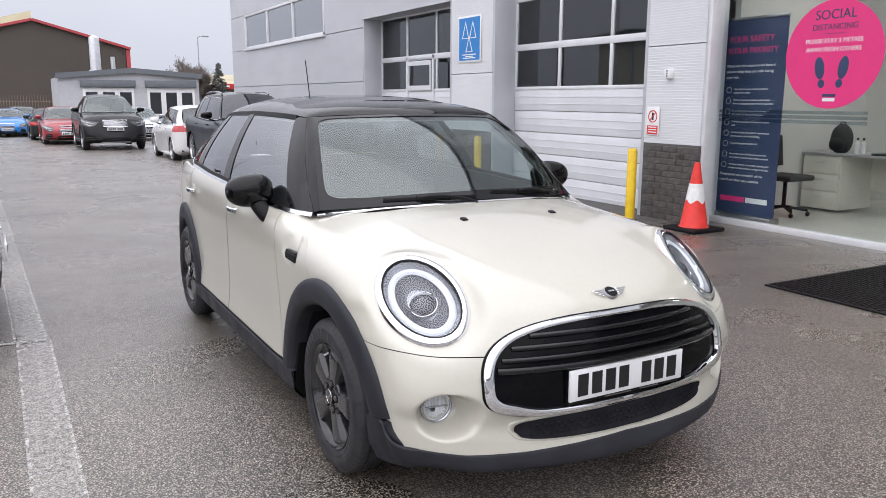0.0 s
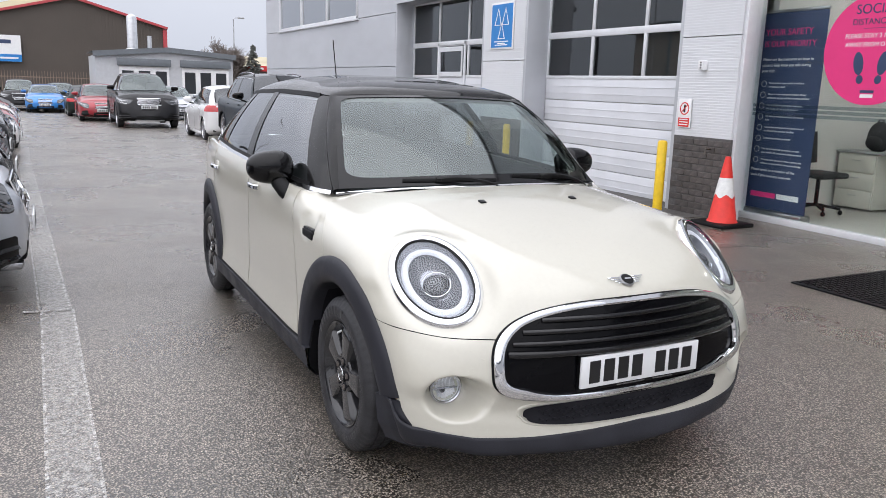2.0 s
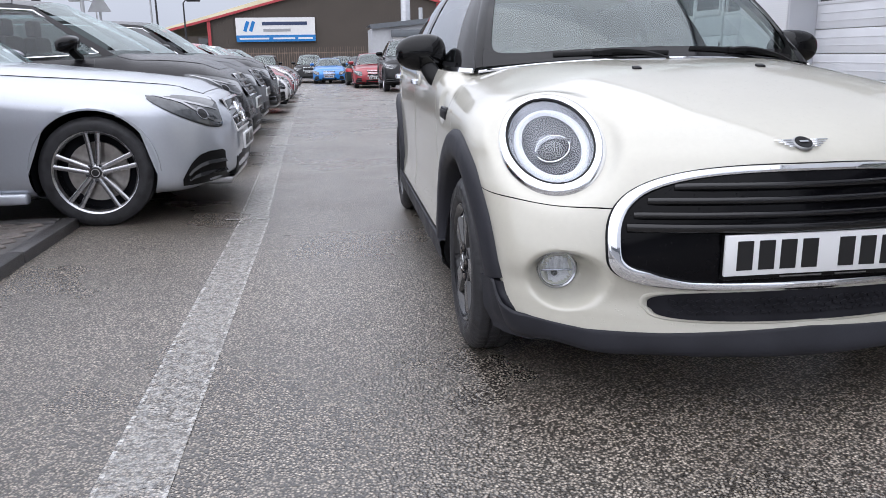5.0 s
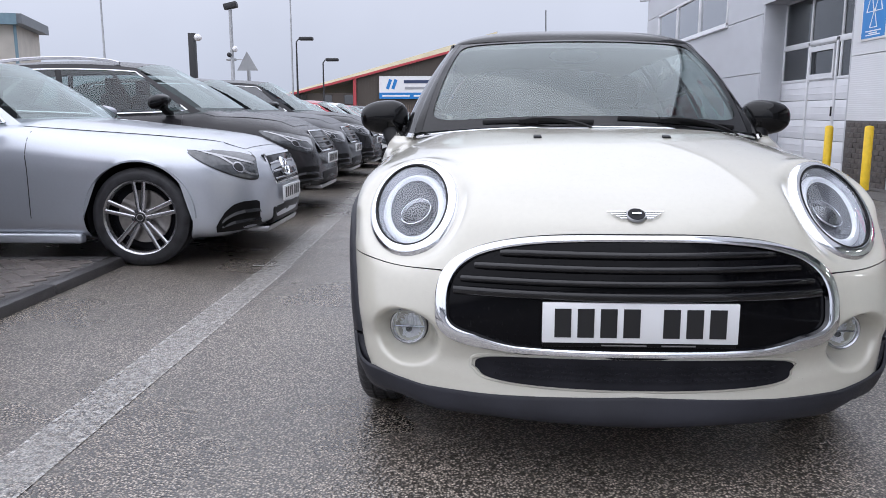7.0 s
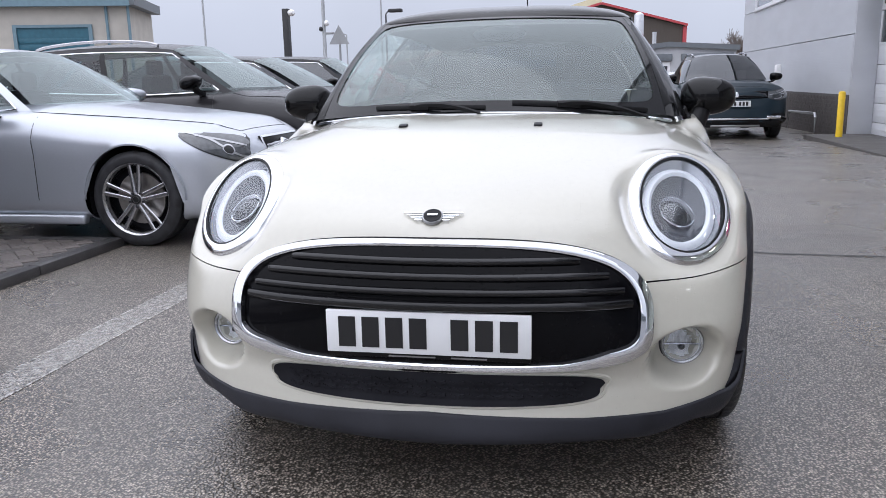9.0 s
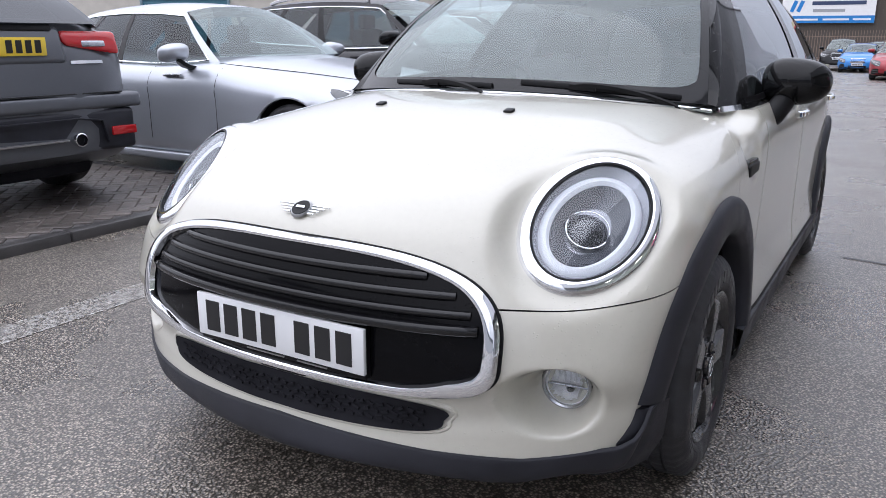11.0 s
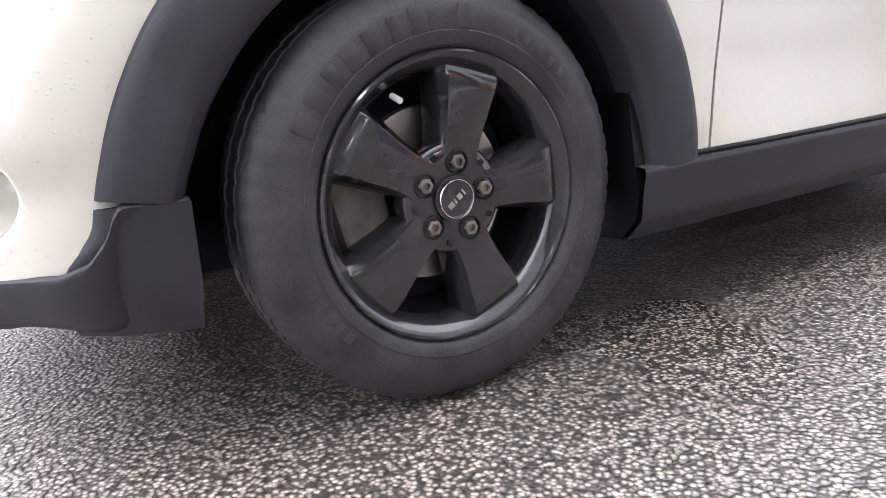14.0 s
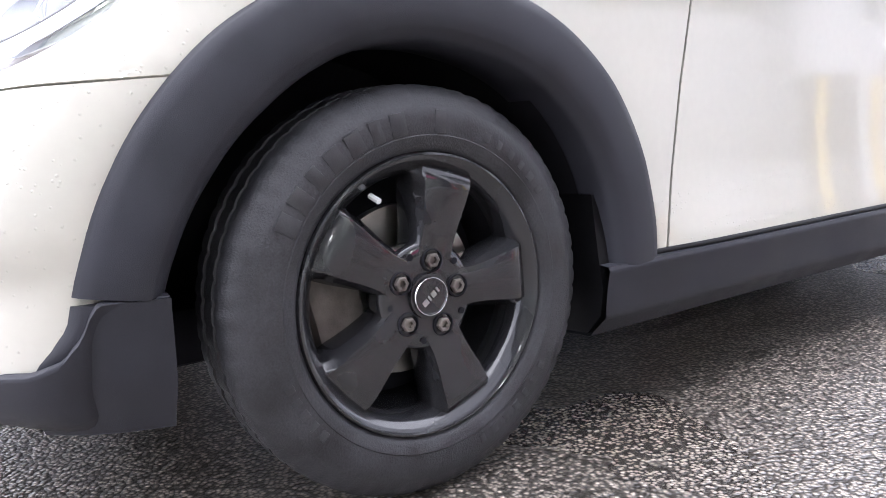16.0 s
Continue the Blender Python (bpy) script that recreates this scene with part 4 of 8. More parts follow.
# washers and wipers
def bonnet_z(x, y):
    best = min((nose(8 + 4 * i / 80, j / 60) for i in range(81) for j in range(40)), key=lambda p: (p.x - x) ** 2 + (p.y - y) ** 2)
    return best.z


wash_z = bonnet_z(0.225, -0.01) - 0.002
for s in (1, -1):
    t = 0.225
    y, z = -0.01, wash_z
    w = box((t * s - 0.014, y - 0.013, z - 0.004), (t * s + 0.014, y + 0.015, z + 0.012), 0.004)
    for v in w.verts:
        if v.co.y < y and v.co.z > z + 0.006:
            v.co.z -= 0.005
    part("washer_jet", w, M["black_plastic"], bonnet)
for s0, s1, r1 in ((0.02, -0.60, 0.020), (0.86, 0.16, 0.030)):
    pts = [screen(mix(s0, mix(s0, s1, 0.62), i / 12), mix(-0.05, 0.01 + r1, i / 12)) + Vector((0, -0.012, 0.010 + 0.020 * math.sin(math.pi * i / 12) ** 0.7)) for i in range(13)]
    wiper = part("wiper", sweep(pts, [(-0.009, -0.005), (-0.005, 0.006), (0.003, 0.008), (0.009, 0.0), (0.007, -0.005)], up=lambda i: (0, -0.4, 0.9)), M["black_plastic"], car, "black wiper at rest")
    blade = [screen(mix(s0, s1, i / 12), 0.022 + r1 * i / 12) + Vector((0, -0.006, 0.007)) for i in range(13)]
    part("blade", sweep(blade, [(-0.009, -0.006), (-0.006, 0.003), (0.0, 0.007), (0.006, 0.003), (0.009, -0.006)], up=lambda i: (0, -0.4, 0.9)), M["black_plastic"], wiper)
    part("blade_joint", sweep(blade[6:9], [(-0.013, -0.006), (-0.010, 0.010), (0.0, 0.013), (0.010, 0.010), (0.013, -0.006)], up=lambda i: (0, -0.4, 0.9)), M["black_plastic"], wiper)

# headlamps and fog lamps
def ellipse_ring(a, b, section, n=72):
    pts = [(a * math.cos(2 * math.pi * i / n), b * math.sin(2 * math.pi * i / n), 0) for i in range(n)]
    return sweep(pts, section, closed=True, up=lambda i: (0, 0, 1))


def dome(a, b, h, z=0.0, nr=10, n=56, power=2.0):
    return sheet(lambda u, v: Vector((a * v * math.cos(2 * math.pi * u), b * v * math.sin(2 * math.pi * u), z + h * (1 - v**power))), n, nr, wrap=True)


for side in (1, -1):
    def lamp_part(name, bm, m, material, parent, label=""):
        bm.transform(m)
        bmesh.ops.recalc_face_normals(bm, faces=bm.faces[:])
        return part(name, bm if side > 0 else flip(bm), material, parent, label)
    A, B = LAMP_A - 0.012, LAMP_B - 0.012
    lamp = lamp_part("headlamp", ellipse_ring(A, B, [(-0.018, -0.008), (-0.0165, 0.0105), (-0.010, 0.0125), (-0.002, 0.0115), (0.006, 0.0080), (0.013, 0.0025), (0.018, -0.009)]), LAMP_M, M["chrome"], car, "oval headlamp in a chrome ring")
    a, b = A - 0.014, B - 0.014
    lamp_part("seal", ellipse_ring(a, b, [(-0.004, -0.01), (-0.003, 0.0125), (0.003, 0.0125), (0.004, -0.01)]), LAMP_M, M["black_plastic"], lamp)
    cover = lamp_part("lens", dome(a, b, 0.034, 0.008), LAMP_M, M["lens"], lamp, "clear domed lamp lens")
    cover.visible_shadow = False
    lamp_part("bowl", dome(a, b, -0.045, 0.004, power=4.0), LAMP_M, M["lamp_dark"], lamp)
    lamp_part("light_guide", ellipse_ring(a * 0.79, b * 0.79, [(-0.014, -0.012), (-0.014, 0.008), (-0.006, 0.015), (0.006, 0.012), (0.014, 0.002), (0.015, -0.012)]), LAMP_M @ Matrix.Translation((0, 0, -0.020)), M["lamp_ring"], lamp, "pale ring-shaped light guide")
    lamp_part("reflector", dome(a * 0.70, b * 0.70, -0.034, -0.012, power=3.0), LAMP_M, M["lamp_well"], lamp, "smoked lamp well")
    def shelf(u, v):
        ang = mix(radians(28), radians(148), u)
        k = mix(0.30, 0.66, v)
        return Vector((a * k * math.cos(ang), b * k * math.sin(ang), mix(-0.046, -0.018, v**1.6)))
    lamp_part("upper_reflector", sheet(shelf, 36, 8), LAMP_M, M["fog_metal"], lamp, "bright upper reflector")
    lamp_part("projector", dome(0.047, 0.047, 0.024, -0.030), LAMP_M @ Matrix.Translation((0, -0.008, 0)), M["lamp_black"], lamp)
    for rad, lo, hi, thick in ((0.050, 185, 355, 0.0022), (0.050, 20, 160, 0.0014)):
        arc = [(rad * math.cos(radians(mix(lo, hi, q / 24))), -0.008 + rad * math.sin(radians(mix(lo, hi, q / 24))), -0.022) for q in range(25)]
        lamp_part("projector_trim", tube(arc, thick, 6), LAMP_M, M["chrome"], lamp)
    fog = lamp_part("fog_lamp", ellipse_ring(0.053, 0.053, [(-0.004, -0.03), (-0.004, 0.006), (0.0, 0.009), (0.004, 0.006), (0.004, -0.03)], 40), FOG_M, M["reflector"], car, "round clear fog lamp")
    lamp_part("fog_gap", ellipse_ring(0.0580, 0.0580, [(-0.002, -0.03), (-0.002, -0.004), (0.002, -0.004), (0.002, -0.03)], 40), FOG_M, M["ink"], fog)
    def bowl(u, v):
        x, y = 0.050 * v * math.cos(2 * math.pi * u), 0.050 * v * math.sin(2 * math.pi * u)
        return Vector((x, y, -0.034 * (1 - v**2.4) + 0.0040 * math.sin(x * 520) * (y > -0.004)))
    lamp_part("fog_reflector", sheet(bowl, 56, 14, wrap=True), FOG_M, M["fog_metal"], fog)
    lamp_part("fog_divider", box((-0.047, -0.007, -0.016), (0.047, -0.002, -0.004), 0.002), FOG_M, M["reflector"], fog)
    lamp_part("fog_bulb", blob((0.004, -0.016, -0.022), (0.010, 0.010, 0.012)), FOG_M, M["lamp_black"], fog)
    fl = lamp_part("fog_lens", dome(0.050, 0.050, 0.012, 0.004, n=32), FOG_M, M["lens"], fog)
    fl.visible_shadow = False

# roof aerial
aerial = part("aerial_base", blob((0, 2.42, 1.435), (0.022, 0.055, 0.03)), M["black_plastic"], car)
part("aerial", tube([(0, 2.43, 1.45), (0, 2.50, 1.70)], 0.0035, 6), M["black_plastic"], aerial)

# cabin
cabin = M["black_plastic"]
dash = part("dashboard", sheet(lambda a, b: Vector((mix(-0.66, 0.66, a), reading([(0, 0.36), (0.5, 0.80), (0.75, 0.95), (1, 0.98)], b) + 0.06 * abs(a * 2 - 1) ** 2, reading([(0, 0.955), (0.5, 0.955), (0.75, 0.92), (1, 0.60)], b))), 20, 10), M["black_plastic"], car)
wheel_m = Matrix.Translation((-0.36, 1.06, 0.90)) @ pose(0, 0, 0, 66, 0, 0)
sw = ellipse_ring(0.175, 0.175, round_section(0.014), 36)
sw.transform(wheel_m)
steer = part("steering_wheel", sw, M["black_plastic"], car)
hubbm = box((-0.07, -0.06, -0.03), (0.07, 0.05, 0.01), 0.02)
for x0, x1, y0, y1 in ((-0.17, -0.05, -0.02, 0.02), (0.05, 0.17, -0.02, 0.02), (-0.02, 0.02, -0.17, -0.05)):
    box((x0, y0, -0.015), (x1, y1, 0.0), 0.004, hubbm)
hubbm.transform(wheel_m)
part("steering_hub", hubbm, M["black_plastic"], steer)
for x in (-0.36, 0.36):
    seat = part("front_seat", box((x - 0.24, 1.25, 0.38), (x + 0.24, 1.75, 0.56), 0.06, seg=3), M["seat"], car)
    part("seat_back", box((x - 0.23, 1.68, 0.50), (x + 0.23, 1.84, 1.06), 0.06, m=None, seg=3), M["seat"], seat)
    part("headrest", box((x - 0.12, 1.74, 1.08), (x + 0.12, 1.84, 1.24), 0.04, seg=3), M["seat"], seat)
bench = part("rear_bench", box((-0.58, 2.15, 0.40), (0.58, 2.60, 0.60), 0.06, seg=3), M["seat"], car)
part("bench_back", box((-0.58, 2.52, 0.55), (0.58, 2.68, 1.05), 0.06, seg=3), M["seat"], bench)
part("cabin_floor", box((-0.70, 0.3, 0.26), (0.70, 2.9, 0.34)), M["seat"], car)
part("parcel_shelf", box((-0.60, 2.6, 0.98), (0.60, 3.02, 1.0)), M["seat"], car)
part("interior_mirror", blob((0.0, 0.875, 1.295), (0.115, 0.025, 0.034)), M["black_plastic"], car)
for s in (1, -1):
    def card(a, b):
        y = mix(0.50, 2.92, a)
        q = (y - 0.47) / 2.49
        top = belt(q)
        z = mix(0.34, top.z - 0.004, b)
        return Vector((s * (min(side_x(y, min(z, 0.93)), top.x) - 0.045 + 0.030 * b**6), y, z))
    part("door_card", sheet(card, 40, 16), M["seat"], car)

# wheels
SPIN = 3.0


def wheel(spin, sign):
    """A wheel about the x axis, outer face towards +x."""
    tyre_prof = [(-0.155, 0.200), (-0.160, 0.225), (-0.160, 0.250), (-0.152, 0.275), (-0.142, 0.288), (-0.136, 0.296), (-0.126, 0.3015), (-0.126, 0.298), (-0.120, 0.298), (-0.118, 0.304), (-0.092, 0.305),
                 (-0.090, 0.298), (-0.082, 0.298), (-0.080, 0.305), (-0.054, 0.304), (-0.052, 0.298), (-0.046, 0.298), (-0.044, 0.304), (-0.022, 0.3015), (-0.014, 0.296), (-0.004, 0.285), (0.002, 0.272), (0.004, 0.270), (0.0065, 0.255),
                 (0.0075, 0.245), (0.0055, 0.232), (0.0065, 0.2305), (0.003, 0.218), (-0.004, 0.2105), (-0.010, 0.206)]
    root = new("wheel")
    root.empty_display_size = 0.1
    ty = part("tyre", lathe(tyre_prof, 240, jag=lambda k, i: 0.0022 if (i % 4 == 0 and (5 <= k <= 6 or 9 <= k <= 10 or 13 <= k <= 14 or 17 <= k <= 18)) else 0.0030 if (i % 4 == 0 and 18 < k <= 20) else 0.0), M["rubber"], root, "worn black rubber tyre")
    letters = bmesh.new()
    for k, ang in enumerate([100 + 8.2 * i for i in range(7)] + [84] + [64, 58, 52, 46, 40, 34] + [200, 205, 210, 215, 220] + [288, 294, 300, 306, 312, 318, 324]):
        big = k < 8
        w, h = (0.0125 - 0.003 * (k % 3 == 1), 0.032) if big else (0.0065 - 0.0015 * (k % 2), 0.014)
        b = box((0.0, -w, -h / 2), (0.0022, w, h / 2), 0.0008)
        b.transform(pose(0.0055, 0, 0, ang - 90) @ Matrix.Translation((0, 0, 0.250 if big else 0.246)))
        join(letters, b)
    tagged(part("sidewall_relief", letters, M["rubber_relief"], ty), kind="stuff")
    rim_prof = [(-0.160, 0.196), (-0.150, 0.178), (-0.070, 0.172), (-0.030, 0.178), (-0.016, 0.186), (-0.012, 0.190), (-0.006, 0.1955), (-0.002, 0.2000), (0.000, 0.2035), (-0.001, 0.2065), (-0.006, 0.2095), (-0.014, 0.2095)]
    rm = part("rim", lathe(rim_prof, 120), M["wheel_black"], root, "gloss black five-spoke alloy rim")
    hub = lathe([(-0.060, 0.074), (-0.024, 0.082), (-0.015, 0.080), (-0.010, 0.074), (-0.009, 0.060), (-0.010, 0.034), (-0.004, 0.033), (-0.003, 0.0001)], 60)
    part("hub", hub, M["wheel_black"], rm)
    # paddle spokes: flat face, a scooped glossy bevel down each side, the foot dipping to the rim
    for k in range(5):
        b = bmesh.new()
        n = 16
        rows = []
        for i in range(n + 1):
            f = i / n
            r = mix(0.050, 0.1935, f)
            half = reading([(0, 0.032), (0.2, 0.034), (0.4, 0.040), (0.65, 0.050), (0.85, 0.056), (0.94, 0.059), (1, 0.068)], f)
            flat = half - reading([(0, 0.003), (0.25, 0.008), (0.6, 0.013), (0.9, 0.016), (1, 0.018)], f)
            face = reading([(0, -0.0095), (0.3, -0.006), (0.80, -0.0045), (0.88, -0.007), (1, -0.020)], f)
            drop = reading([(0, 0.004), (0.3, 0.014), (0.8, 0.026), (1, 0.014)], f)
            ring = []
            for q in (-1, 1):
                side_line = [(-0.062, q * (half + 0.001)), (face - drop, q * half), (face - drop * 0.62, q * mix(half, flat, 0.40)), (face - drop * 0.20, q * mix(half, flat, 0.80)), (face - 0.0006, q * (flat + 0.0006)), (face, q * (flat - 0.002))]
                ring += side_line if q < 0 else side_line[::-1]
            rows.append([b.verts.new((x, y, r)) for x, y in ring])
        for r0, r1 in zip(rows, rows[1:]):
            for i in range(len(r0) - 1):
                b.faces.new((r0[i], r0[i + 1], r1[i + 1], r1[i]))
        bmesh.ops.recalc_face_normals(b, faces=b.faces[:])
        b.transform(pose(0, 0, 0, spin - 90 + 72 * k))
        part("spoke", b, M["wheel_black"], rm)
        # bolt in its recess
        ang = radians(spin + 5 + 72 * k)
        c = Vector((0, 0.052 * math.cos(ang), 0.052 * math.sin(ang)))
        bolt = lathe([(-0.014, 0.0175), (-0.0060, 0.0175), (-0.0055, 0.0155), (-0.0130, 0.0150)], 24)
        bolt.transform(Matrix.Translation(c))
        part("bolt_recess", bolt, M["dark_well"], rm)
        hexa = lathe([(-0.014, 0.0112), (-0.0035, 0.0112), (-0.0020, 0.0095), (-0.0020, 0.0058), (-0.007, 0.005), (-0.007, 0.0001)], 6)
        hexa.transform(Matrix.Translation(c))
        part("wheel_bolt", hexa, M["caliper"], rm)
        hole = disc(-0.0072, 0.005, 12)
        ang2 = radians(spin + 40 + 72 * k)
        hole.transform(Matrix.Translation((0, 0.066 * math.cos(ang2), 0.066 * math.sin(ang2))))
        part("relief_hole", hole, M["dark_well"], rm)
    cap = part("centre_cap", lathe([(-0.003, 0.0282), (-0.0005, 0.0275), (0.0, 0.0255), (-0.0008, 0.0250), (-0.0008, 0.0001)], 40), M["wheel_black"], rm)
    part("cap_ring", lathe([(-0.0004, 0.0284), (0.0006, 0.0278), (0.0006, 0.0270), (-0.0004, 0.0266)], 40), M["chrome"], cap)
    for y0, y1 in ((-0.018, -0.008), (-0.0055, -0.0025), (0.001, 0.009), (0.0125, 0.0155)):
        mark = box((-0.0006, y0, -0.0042), (0.0004, y1, 0.0042))
        mark.transform(pose(0, 0, 0, 38))
        part("cap_mark", mark, M["satin"], cap)
    valve = tube([(-0.030, 0, 0.168), (-0.012, 0, 0.160)], 0.0045, 8)
    valve.transform(pose(0, 0, 0, spin + 108 - 90 + 5))
    part("valve", valve, M["plate_white"], rm, "pale valve cap")
    part("brake_disc", lathe([(-0.085, 0.060), (-0.080, 0.130), (-0.100, 0.130), (-0.105, 0.060)], 60), M["brake"], root)
    cal = box((-0.125, -0.16, -0.075), (-0.060, -0.075, 0.075), 0.015)
    cal.transform(pose(0, 0, 0, 12 if sign > 0 else 168))
    part("brake_caliper", cal, M["caliper"], root)
    part("drum_backing", disc(-0.13, 0.172, 40), M["dark_well"], root)
    return root


w = wheel(SPIN, 1)
w.parent = car
w.matrix_basis = pose(0.852, -0.012, AXLE_Z + 0.001)
for x, y, turn in ((0.838, WHEELBASE, 0), (-0.838, ARCH_Y, 180), (-0.838, WHEELBASE, 180)):
    c = copy_thing(w, pose(x, y, AXLE_Z + 0.001, 0, 0, turn))
    c.parent = car

# ---- parked cars: one builder, each with its own proportions ----
M["red_lens"] = mat("red_lamp_lens", (0.45, 0.012, 0.015), rough=0.12, vary=0.1, coat=0.6)
M["alloy"] = mat("machined_alloy", (0.50, 0.50, 0.52), rough=0.25, metal=1.0, vary=0.08)
M["alloy_dark"] = mat("dark_alloy", (0.05, 0.05, 0.055), rough=0.3, metal=0.6, vary=0.1)
M["lamp_glass"] = mat("lamp_cluster", (0.06, 0.065, 0.07), rough=0.08, metal=0.2, vary=0.4, scale=25, coat=1.0)
PAINTS = {}


def paint(name, base, metal=0.0):
    if name not in PAINTS:
        PAINTS[name] = wet_paint(name + "_car_paint", base, rough=0.34 if metal else 0.25, metal=metal, drops=0.25, size=120, coat=0.8 if max(base) > 0.15 else 0.12, spec=0.5 if max(base) > 0.15 else 0.27)
    return PAINTS[name]


def slope(y):
    """Height of the yard: level by the building, falling gently away beyond."""
    return -0.015 * max(0.0, min(y, 46.0) - 8.0)


def road_wheel(parent, x, y, r, width, side, spokes, rim_mat, rim_ratio):
    root = new("wheel")
    root.parent = parent
    root.empty_display_size = 0.1
    root.matrix_basis = pose(x, y, r, 0, 0, 0 if side > 0 else 180)
    rr = r * rim_ratio
    part("tyre", lathe([(-width, rr), (-width - 0.005, (rr + r) / 2), (-width + 0.02, r), (-width / 2, r + 0.002), (-0.025, r), (-0.004, r - 0.022), (0.004, (rr + r) / 2), (-0.002, rr + 0.006), (-0.012, rr)], 48), M["rubber"], root, "black tyre")
    rim = part("rim", lathe([(-width, rr), (-width + 0.01, rr - 0.015), (-0.05, rr - 0.02), (-0.022, rr - 0.016), (-0.006, rr - 0.006), (0.0, rr + 0.002), (-0.006, rr + 0.006), (-0.014, rr + 0.004)], 48), rim_mat, root)
    part("hub", lathe([(-0.09, 0.062), (-0.03, 0.060), (-0.016, 0.050), (-0.011, 0.034), (-0.010, 0.0001)], 28), rim_mat, rim)
    twin = spokes < 0
    if twin:
        cap = part("hub_cap", lathe([(-0.012, 0.036), (-0.006, 0.034), (-0.004, 0.030), (-0.004, 0.0001)], 28), M["ink"], rim)
        part("cap_ring", lathe([(-0.005, 0.026), (-0.002, 0.025), (-0.002, 0.021), (-0.005, 0.020)], 28), M["chrome"], cap)
        for k in range(5):
            b = lathe([(-0.020, 0.009), (-0.008, 0.009), (-0.006, 0.006), (-0.006, 0.0001)], 10)
            b.transform(pose(0, 0, 0, 360 * k / 5 + 36) @ Matrix.Translation((0, 0, 0.052)))
            part("wheel_bolt", b, M["alloy_dark"], rim)
    for k in range(abs(spokes)):
        for off in ((-0.030, 0.030) if twin else (0.0,)):
            b = bmesh.new()
            w0, w1 = (0.013, 0.014) if twin else (0.022, 0.030)
            rows = []
            for f in (0.0, 0.5, 1.0):
                q, h = mix(0.040, rr - 0.006, f), mix(w0, w1, f)
                o = off * (0.45 + 0.75 * f)
                x0 = reading([(0, -0.012), (0.5, -0.014), (1, -0.008)], f)
                rows.append([b.verts.new(c) for c in ((x0 - 0.03, o - h, q), (x0 - 0.004, o - h, q), (x0, o - h * 0.55, q), (x0, o + h * 0.55, q), (x0 - 0.004, o + h, q), (x0 - 0.03, o + h, q))])
            for r0, r1 in zip(rows, rows[1:]):
                for i in range(5):
                    b.faces.new((r0[i], r0[i + 1], r1[i + 1], r1[i]))
            bmesh.ops.recalc_face_normals(b, faces=b.faces[:])
            b.transform(pose(0, 0, 0, 360 * k / abs(spokes)))
            part("spoke", b, rim_mat, rim)
    part("brake_disc", lathe([(-0.085, 0.05), (-0.08, rr * 0.72), (-0.10, rr * 0.72)], 32), M["brake"], root)
    part("wheel_back", disc(-0.14, rr, 24), M["dark_well"], root)
    return root


